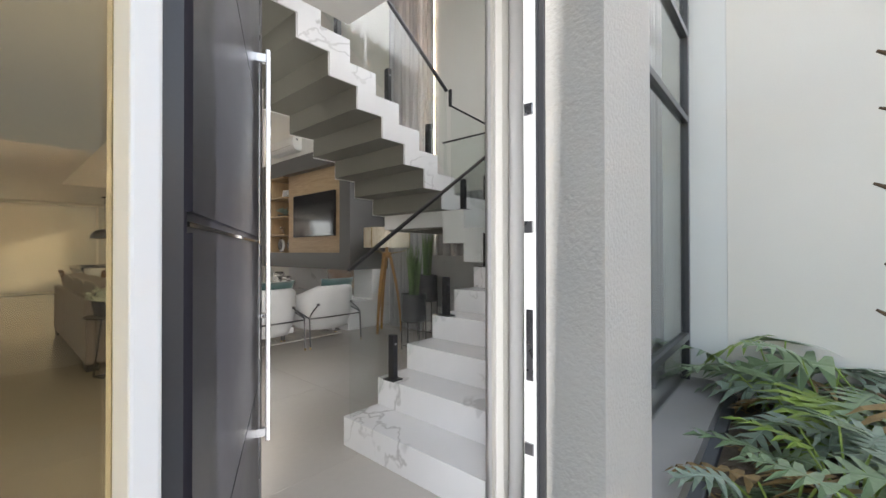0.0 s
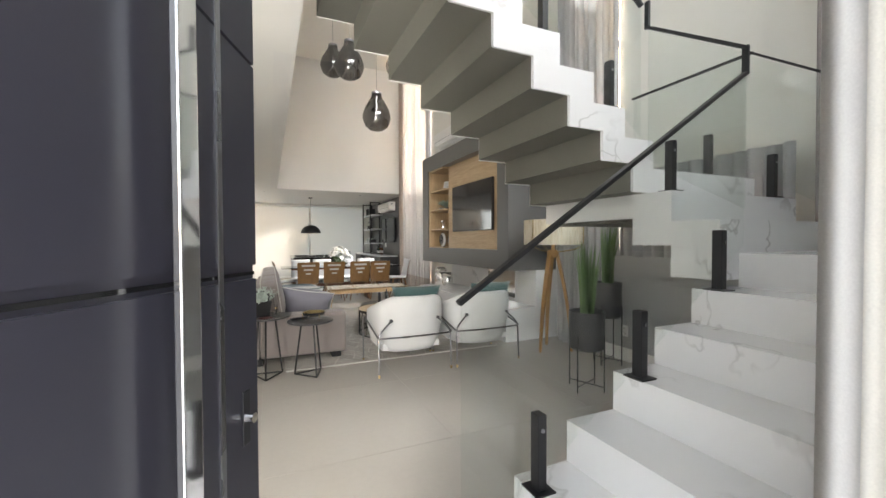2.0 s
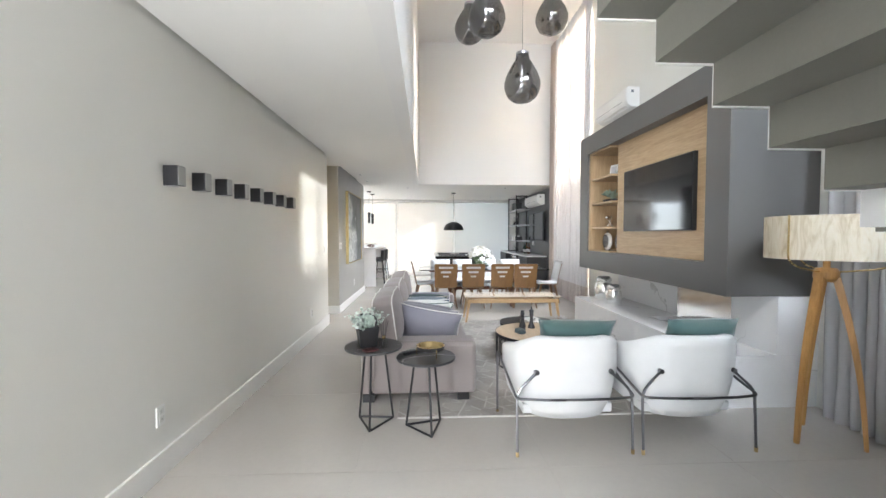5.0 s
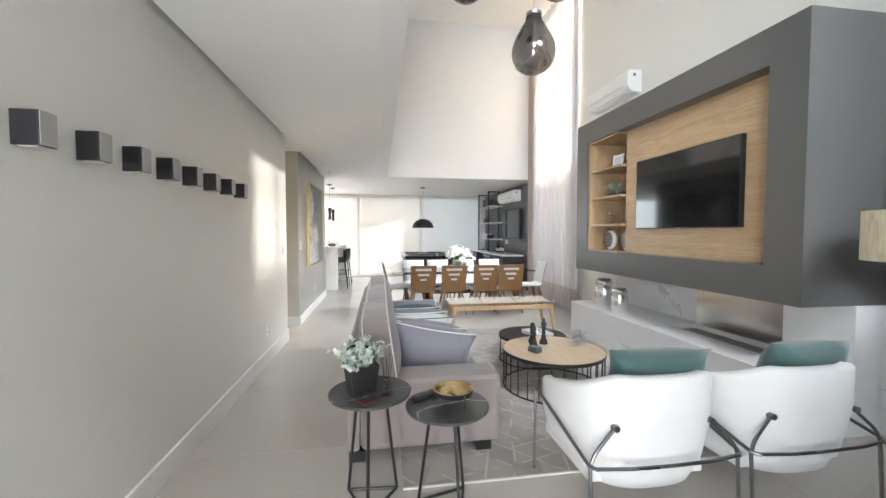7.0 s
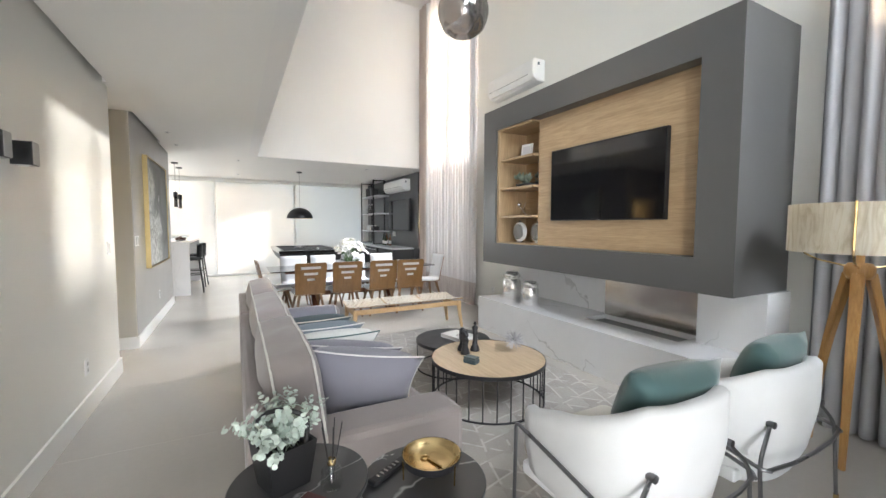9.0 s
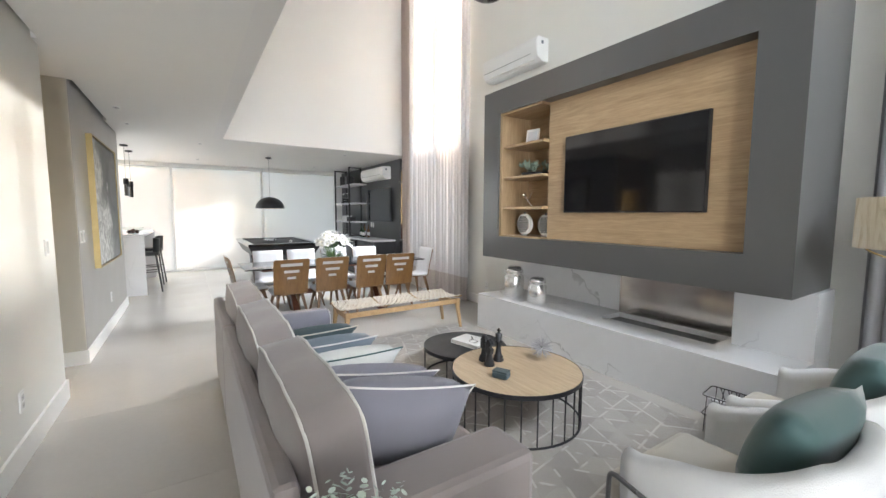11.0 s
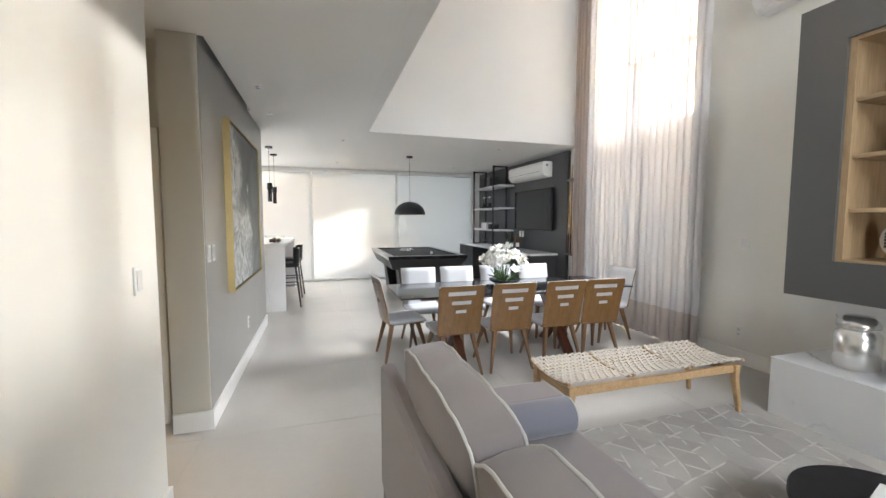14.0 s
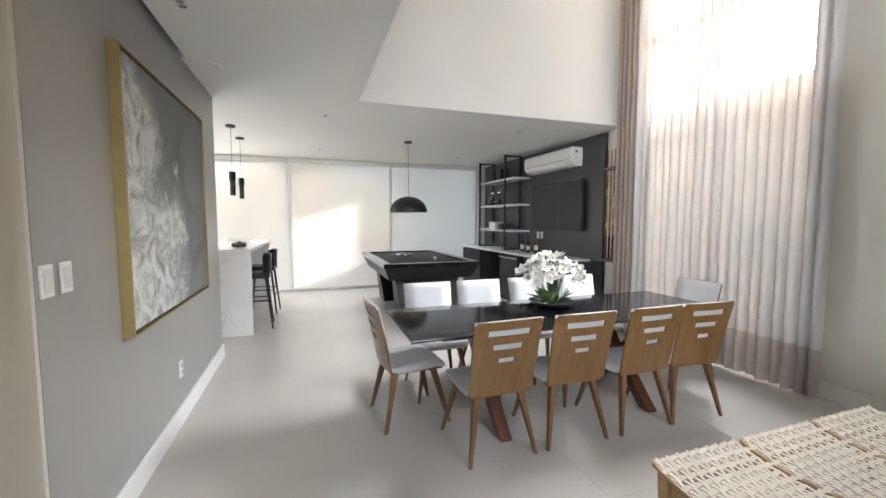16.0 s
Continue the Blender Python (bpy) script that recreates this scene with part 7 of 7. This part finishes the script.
cr = thing("cue_rack", pose(-12.02, 4.72, 0.86), "wall rack with slim gilded and wooden billiard cues", "cue rack")
for z in (0.02, 1.28):
    part("holder", boxes((-0.17, 0.17, -0.10, 0.0, z, z + 0.035), bevel=0.004), M["darkgrey"], cr)
for k in range(5):
    bm = bmesh.new()
    rod(bm, (-0.13 + k * 0.065, -0.06, 0.056), (-0.13 + k * 0.065, -0.055, 1.279), 0.014, 0.009, 8)
    rod(bm, (-0.13 + k * 0.065, -0.055, 1.316), (-0.13 + k * 0.065, -0.052, 1.55), 0.008, 0.006, 8)
    cue = thing("billiard_cue", pose(-12.02, 4.72, 0.86), "slim wooden billiard cue in the wall rack", "billiard cue", "billiard cues")
    part("shaft", bm, (M["brass"], M["honey"])[k % 2], cue)
    bm = bmesh.new()
    rod(bm, (-0.13 + k * 0.065, -0.06, 0.057), (-0.13 + k * 0.065, -0.0585, 0.38), 0.0155, 0.0140, 8)
    part("grip", bm, M["redwood"], cue)

# ---- pool table ----
pt_ = thing("pool_table", pose(-14.18, 2.415, 0), "modern black pool table with flared body and black felt", "pool table")
PL, PW = 1.18, 0.72


def frustum(z0, x0, y0, z1, x1, y1):
    b = bmesh.new()
    lo = [b.verts.new((a * x0, c * y0, z0)) for a, c in ((-1, -1), (1, -1), (1, 1), (-1, 1))]
    hi = [b.verts.new((a * x1, c * y1, z1)) for a, c in ((-1, -1), (1, -1), (1, 1), (-1, 1))]
    b.faces.new(lo[::-1])
    b.faces.new(hi)
    for i in range(4):
        j = (i + 1) % 4
        b.faces.new((lo[i], lo[j], hi[j], hi[i]))
    return b


part("body", frustum(0.60, PL - 0.16, PW - 0.10, 0.79, PL - 0.012, PW - 0.012), M["black"], pt_)
for s in (-1, 1):
    part("rail", boxes((-PL, PL, s * PW if s < 0 else PW - 0.12, -PW + 0.12 if s < 0 else PW, 0.79, 0.85), bevel=0.006), M["blackgloss"], pt_)
    part("rail", boxes((s * PL if s < 0 else PL - 0.12, -PL + 0.12 if s < 0 else PL, -PW + 0.121, PW - 0.121, 0.79, 0.85), bevel=0.006), M["blackgloss"], pt_)
part("bed", boxes((-PL + 0.121, PL - 0.121, -PW + 0.121, PW - 0.121, 0.79, 0.825)), M["felt"], pt_, "black felt bed")
for s in (-1, 1):
    b = frustum(0.0, 0.26, 0.42, 0.599, 0.12, 0.50)
    bmesh.ops.translate(b, verts=b.verts, vec=(s * 0.72, 0, 0))
    part("pedestal", b, M["black"], pt_)
ball = thing("billiard_ball", pose(-13.6, 2.62, 0.825), "white billiard ball on the felt", "billiard ball")
bm = bmesh.new()
bmesh.ops.create_uvsphere(bm, u_segments=20, v_segments=12, radius=0.029, matrix=Matrix.Translation((0, 0, 0.029)))
part("ball", bm, M["ceramic"], ball, smooth=True)
tri = thing("ball_rack", pose(-14.5, 2.35, 0.825), "steel ball rack ring lying on the felt", "ball rack")
part("ring", tube(rounded([(-0.13, -0.15, 0.02), (0.15, 0, 0.02), (-0.13, 0.15, 0.02)], 0.05, 5, True), 0.012, 8, True), M["steel"], tri)
rng = random.Random(2)
for k in range(9):
    o = thing("billiard_ball", pose(-14.56 + (k % 3) * 0.062, 2.28 + (k // 3) * 0.062, 0.825), "dark coloured billiard ball in the rack", "billiard ball", "racked balls")
    bm = bmesh.new()
    bmesh.ops.create_uvsphere(bm, u_segments=12, v_segments=8, radius=0.029, matrix=Matrix.Translation((0, 0, 0.029)))
    part("ball", bm, (M["darkcush"], M["redwood"], M["steel"])[k % 3], o, smooth=True)

# ---- dome pendant ----
dp = thing("dome_pendant", pose(-13.87, 2.26, 1.58), "matt black dome pendant over the pool table", "pendant lamp")
prof = [(0.30 * math.cos(a), 0.255 * math.sin(a)) for a in [radians(90 * k / 12) for k in range(13)]]
inner = [(0.292 * math.cos(a), 0.247 * math.sin(a)) for a in [radians(90 * k / 12) for k in range(12, -1, -1)]]
part("shade", lathe(prof[:-1] + [(0.0, 0.255)], 40), M["black"], dp, smooth=True)
part("lining", lathe([(0.0, 0.247)] + inner[1:], 40), M["brass"], dp, "gilded inner face", smooth=True)
bm = bmesh.new()
rod(bm, (0, 0, 0.255), (0, 0, 1.09), 0.003, seg=6)
part("cable", bm, M["black"], dp)
part("canopy", lathe([(0, 1.09), (0.06, 1.09), (0.06, 1.12), (0, 1.12)], 24), M["black"], dp)

# ---- kitchen bar ----
kb = thing("breakfast_bar", pose(-14.3, -0.30, 0), "veined white marble breakfast bar with waterfall end", "breakfast bar")
part("top", boxes((-1.25, 1.20, -0.40, 0.34, 1.045, 1.09), bevel=0.003), M["marble"], kb)
part("end_panel", boxes((1.15, 1.20, -0.40, 0.34, 0.0, 1.044)), M["marble"], kb)
part("end_panel", boxes((-1.25, -1.20, -0.40, 0.34, 0.0, 1.044)), M["marble"], kb)
part("front_panel", boxes((-1.199, 1.149, -0.10, -0.05, 0.0, 1.044)), M["marble"], kb)


def bar_stool(x, y, a):
    s = thing("bar_stool", pose(x, y, 0, 0, 0, a), "black bar stool with low upholstered back", "bar stool", "bar stools")
    part("seat", boxes((-0.19, 0.19, -0.19, 0.19, 0.68, 0.75), bevel=0.025), M["leather"], s)
    b = bmesh.new()
    rings = []
    for k in range(11):
        t_ = radians(-55 + 110 * k / 10) + math.pi / 2
        rings.append([b.verts.new((r * math.cos(t_), r * math.sin(t_) * 0.95, z)) for r, z in ((0.215, 0.74), (0.23, 1.0), (0.195, 1.0), (0.18, 0.74))])
    for p, q in zip(rings, rings[1:]):
        for i in range(4):
            j = (i + 1) % 4
            b.faces.new((p[i], p[j], q[j], q[i]))
    b.faces.new(rings[0][::-1])
    b.faces.new(rings[-1])
    bmesh.ops.recalc_face_normals(b, faces=b.faces)
    part("backrest", b, M["leather"], s, smooth=False)
    for sx in (-1, 1):
        for sy in (-1, 1):
            bm = bmesh.new()
            rod(bm, (sx * 0.20, sy * 0.21, 0), (sx * 0.14, sy * 0.14, 0.69), 0.012, 0.017, 10)
            part("leg", bm, M["black"], s)
    for z, e in ((0.28, 0.178), (0.38, 0.17)):
        for p, q in (((-e, -e), (e, -e)), ((-e, e), (e, e))) if z < 0.3 else (((-e, -e), (-e, e)), ((e, -e), (e, e))):
            bm = bmesh.new()
            rod(bm, (*p, z), (*q, z), 0.009, seg=8)
            part("foot_rail", bm, M["black"], s)


bar_stool(-13.53, 0.03, 3)
bar_stool(-14.42, 0.04, -4)
fb = thing("glass_fruit_bowl", pose(-13.45, -0.14, 1.09), "clear glass bowl of dark decorative balls", "bowl")
part("bowl", lathe([(0, 0.0), (0.05, 0.0), (0.11, 0.035), (0.155, 0.10), (0.16, 0.125), (0.156, 0.125), (0.106, 0.04), (0.045, 0.008), (0, 0.008)], 36), M["clear"], fb, smooth=True)
for k in range(7):
    bl = thing("decorative_ball", pose(-13.45 + (0.065 * math.cos(k * 1.05) if k < 6 else 0), -0.14 + (0.065 * math.sin(k * 1.05) if k < 6 else 0), 1.115 + (0.0 if k < 6 else 0.02)), "dark brown woven ball in the glass bowl", "ball", "bowl balls")
    bm = bmesh.new()
    bmesh.ops.create_icosphere(bm, subdivisions=2, radius=0.034, matrix=Matrix.Translation((0, 0, 0.018)))
    part("ball", bm, M["redwood"], bl, smooth=True)


def tube_pendant(x, y):
    p = thing("tube_pendant", pose(x, y, 1.785), "slim smoked glass tube pendant with black cap", "pendant lamp", "bar pendants")
    part("glass_tube", lathe([(0.035, 0.0), (0.035, 0.20), (0.032, 0.20), (0.032, 0.0), (0.035, 0.0)], 20), M["smoke"], p)
    part("cap", lathe([(0, 0.2005), (0.042, 0.2005), (0.042, 0.31), (0, 0.31)], 20), M["black"], p)
    bm = bmesh.new()
    rod(bm, (0, 0, 0.31), (0, 0, 0.89), 0.003, seg=6)
    part("cable", bm, M["black"], p)
    part("canopy", lathe([(0, 0.89), (0.06, 0.89), (0.06, 0.915), (0, 0.915)], 20), M["black"], p)


tube_pendant(-13.58, -0.21)
tube_pendant(-14.40, -0.22)


def downlight(x, y):
    d = thing("downlight", pose(x, y, LOW), "small white recessed ceiling downlight", "downlight", "ceiling downlights")
    part("trim_ring", boxes((-0.06, 0.06, -0.035, 0.035, -0.006, -0.0005), bevel=0.002), M["plastic"], d)
    for s in (-0.027, 0.027):
        part("lens", lathe([(0, -0.0075), (0.02, -0.0075), (0.022, -0.0062), (0, -0.0062)], 14), M["steel"], d).location = (s, 0, 0)


for x, y in ((-10.39, 0.07), (-11.38, 0.06), (-12.66, 0.95), (-15.1, 0.95), (-12.64, 3.56), (-15.18, 3.60)):
    downlight(x, y)
vn = thing("washroom_vanity", pose(-10.85, -1.748, 0), "floating ochre stone vanity against the washroom wall", "vanity")
part("countertop", boxes((-0.44, 0.44, 0.0, 0.42, 0.83, 0.86), bevel=0.003), M["taupe"], vn)
part("apron", boxes((-0.44, 0.44, 0.0, 0.40, 0.60, 0.829)), M["taupe"], vn)
tl = thing("toilet", pose(-10.98, -0.80, 0), "white ceramic toilet in the washroom", "toilet")
part("bowl", lathe([(0, 0), (0.12, 0), (0.13, 0.08), (0.12, 0.2), (0.19, 0.36), (0.19, 0.40), (0, 0.40)], 28), M["ceramic"], tl, smooth=True)
part("lid", lathe([(0, 0.401), (0.19, 0.401), (0.195, 0.415), (0.18, 0.43), (0, 0.43)], 28), M["plastic"], tl, smooth=True)

# ---- garden plants ----
leaf_green = plain("philodendron_leaf", (0.22, 0.30, 0.16), 0.34, vary=0.35, scale=3, grain=40, relief=0.1, spec=0.5)
leaf_grey = plain("silvery_leaf", (0.27, 0.34, 0.25), 0.32, vary=0.25, scale=3, grain=40, relief=0.1)
leaf_lime = plain("young_leaf", (0.26, 0.36, 0.07), 0.38, vary=0.2, scale=3, grain=40, relief=0.1)
leaf_dry = plain("dry_leaf", (0.30, 0.20, 0.08), 0.7, vary=0.3, scale=6, grain=40, relief=0.2)


def lobed_leaf(length, lobes, rng):
    """A deeply cut leaf, lying along +x, drooping at its tip; its lobes are slim fingers."""
    b = bmesh.new()
    spine = [Vector((length * k / lobes, 0, 0.05 * length * math.sin(math.pi * k / lobes) - 0.16 * length * (k / lobes) ** 2)) for k in range(lobes + 1)]
    w = 0.045 * length
    left = [b.verts.new(p + Vector((0, w * (1 - 0.6 * k / lobes), 0.004))) for k, p in enumerate(spine)]
    right = [b.verts.new(p - Vector((0, w * (1 - 0.6 * k / lobes), -0.004))) for k, p in enumerate(spine)]
    mid = [b.verts.new(p) for p in spine]
    for k in range(lobes):
        b.faces.new((mid[k], mid[k + 1], left[k + 1], left[k]))
        b.faces.new((right[k], right[k + 1], mid[k + 1], mid[k]))
    for k in range(lobes):
        u = k / lobes
        reach = length * (0.58 * math.sin(math.pi * (0.28 + 0.64 * u)) + 0.06) * rng.uniform(0.8, 1.12)
        for s, edge in ((1, left), (-1, right)):
            a0, a1 = edge[k].co, edge[k + 1].co
            base = (a0 + a1) / 2
            ang = radians(96 - 66 * u) + rng.uniform(-0.12, 0.12)
            d = Vector((math.cos(ang), s * math.sin(ang), -0.10))
            n = Vector((-d.y, d.x, 0)).normalized() * (0.046 * length) * rng.uniform(0.85, 1.2)
            m1 = base + d * reach * 0.55 + Vector((0, 0, 0.02 * length))
            tip = base + d * reach - Vector((0, 0, 0.07 * length))
            v = [edge[k], edge[k + 1], b.verts.new(m1 + n * s * -1), b.verts.new(tip), b.verts.new(m1 + n * s)]
            b.faces.new(v)
    tipv = b.verts.new(spine[-1] + Vector((0.12 * length, 0, -0.06 * length)))
    b.faces.new((left[-1], mid[-1], tipv))
    b.faces.new((mid[-1], right[-1], tipv))
    bmesh.ops.recalc_face_normals(b, faces=b.faces)
    return b


def philodendron(x, y, seed, leaves, size):
    rng = random.Random(seed)
    p = thing("philodendron", pose(x, y, -0.12), "lush philodendron with deeply cut green leaves in the bed", "plant", "bed philodendrons")
    for k in range(leaves):
        a = 2 * math.pi * k / leaves * 1.618 + rng.uniform(-0.4, 0.4)
        tilt = rng.uniform(0.25, 0.95)
        stalk = rng.uniform(0.22, 0.48) * size
        base = Vector((rng.uniform(-0.04, 0.04), rng.uniform(-0.04, 0.04), 0))
        top = base + Vector((math.sin(tilt) * math.cos(a), math.sin(tilt) * math.sin(a), math.cos(tilt))) * stalk
        midp = base.lerp(top, 0.5) + Vector((0, 0, 0.04))
        part("stalk", tube([base, midp, top], 0.006, 6), leaf_lime, p)
        b = lobed_leaf(rng.uniform(0.26, 0.40) * size, 6, rng)
        m = Matrix.Translation(top) @ Matrix.Rotation(a, 4, "Z") @ Matrix.Rotation(rng.uniform(-0.35, 0.45), 4, "Y") @ Matrix.Rotation(rng.uniform(-0.3, 0.3), 4, "X")
        bmesh.ops.transform(b, matrix=m, verts=b.verts)
        part("leaf", b, rng.choices((leaf_lime, leaf_dry, leaf_grey, leaf_green), (0.16, 0.06, 0.35, 0.43))[0], p)


for i, (x, y, n, s) in enumerate(((-0.10, 2.55, 10, 0.85), (0.15, 3.0, 12, 1.0), (0.52, 2.75, 12, 1.0), (0.45, 3.45, 12, 1.0), (0.05, 3.75, 11, 0.95), (-0.15, 4.30, 12, 1.35), (0.45, 4.2, 13, 1.4), (0.95, 3.6, 12, 1.1), (1.0, 4.3, 12, 1.1), (0.12, 4.2, 12, 1.3), (1.0, 2.7, 11, 1.0), (1.5, 4.0, 12, 1.1), (1.6, 4.3, 12, 1.1), (0.25, 2.35, 11, 1.0))):
    philodendron(x, y, 40 + i, n, s)
rng = random.Random(77)
mulch = bmesh.new()
for k in range(900):
    c = Vector((rng.uniform(-0.40, 2.2), rng.uniform(2.05, 4.65), -0.116))
    a = rng.uniform(0, 6.28)
    d, e = Vector((math.cos(a), math.sin(a), rng.uniform(-0.1, 0.25))) * rng.uniform(0.015, 0.05), Vector((-math.sin(a), math.cos(a), 0)) * rng.uniform(0.004, 0.012)
    mulch.faces.new([mulch.verts.new(c + q) for q in (d + e, -d + e, -d - e, d - e)])
tagged(link("mulch", mulch, leaf_dry), "scattered brown bark mulch on the bed", "mulch", "", "stuff")

palm = thing("garden_palm", pose(0.37, 2.78, -0.12), "small fan palm with a rough brown trunk", "palm tree")
part("trunk", lathe([(0.0, 0.0), (0.10, 0.0)] + [(0.085 + 0.018 * (k % 2) - 0.001 * k, 0.06 + 0.055 * k) for k in range(46)] + [(0, 2.63)], 14), plain("palm_bark", (0.13, 0.085, 0.05), 0.9, vary=0.3, scale=12, grain=50, relief=0.8, depth=0.01), palm)
for k in range(30):
    a, z = k * 2.399, 0.35 + 0.07 * k
    d = Vector((math.cos(a), math.sin(a), 0.55))
    bm = bmesh.new()
    rod(bm, Vector((0, 0, z)) + d * 0.07, Vector((0, 0, z)) + d * 0.17, 0.018, 0.006, 6)
    part("leaf_stub", bm, bpy.data.materials["palm_bark"], palm)
for k in range(11):
    a = k * 2.399
    tilt = 0.5 + 0.09 * k
    top = Vector((0, 0, 2.62)) + Vector((math.sin(tilt) * math.cos(a), math.sin(tilt) * math.sin(a), math.cos(tilt))) * 0.55
    if math.cos(a) * 0.75 + math.sin(a) * 0.66 < -0.1:
        continue
    part("stalk", tube([(0, 0, 2.58), tuple(Vector((0, 0, 2.62)).lerp(top, 0.5) + Vector((0, 0, 0.04))), top], 0.009, 6), leaf_lime, palm)
    b = bmesh.new()
    out = (top - Vector((0, 0, 2.62))).normalized()
    s = out.cross(Vector((0, 0, 1))).normalized()
    u = s.cross(out)
    for q in range(17):
        t_ = radians(-115 + 230 * q / 16)
        d = (out * math.cos(t_) + s * math.sin(t_)).normalized()
        e = d.cross(u).normalized() * 0.012
        L = 0.42 * (1 - 0.25 * abs(q - 8) / 8)
        pts = [top, top + d * L * 0.6 + e, top + d * L - Vector((0, 0, 0.07)), top + d * L * 0.6 - e]
        b.faces.new([b.verts.new(x_) for x_ in pts])
    part("frond", b, leaf_green, palm)

# ---- floor tiles ----
TILE, GAP = 1.20, 0.0022
b = boxes((-TILE / 2 + GAP / 2, TILE / 2 - GAP / 2, -TILE / 2 + GAP / 2, TILE / 2 - GAP / 2, -0.0115, 0.0))
tile_mesh = bpy.data.meshes.new("floor_tile")
b.to_mesh(tile_mesh)
b.free()
tile_mesh.materials.append(M["floor"])
ground_floor = bpy.data.objects["floor"]
for i in range(-11, 3):
    for j in range(-5, 4):
        x, y = -3.24 + (i + 0.5) * TILE, 1.0 + (j + 0.5) * TILE
        if x + TILE / 2 < XF or y - TILE / 2 > YR or x - TILE / 2 > -0.8 or (x > -8 and y + TILE / 2 < -0.1):
            continue
        if x + 0.6 > -0.7 or y + 0.6 > 4.75 or x - 0.6 < XF - 0.1:
            lim = bmesh.new()
            cuboid(lim, max(-TILE / 2 + GAP / 2, XF - x), min(TILE / 2 - GAP / 2, -0.88 - x), -TILE / 2 + GAP / 2, min(TILE / 2 - GAP / 2, 4.72 - y), -0.0115, 0.0)
            me = bpy.data.meshes.new("floor_tile")
            lim.to_mesh(me)
            lim.free()
            me.materials.append(M["floor"])
        else:
            me = tile_mesh
        ob = new("tile", me)
        ob.location = (x, y, 0)
        ob.parent = ground_floor
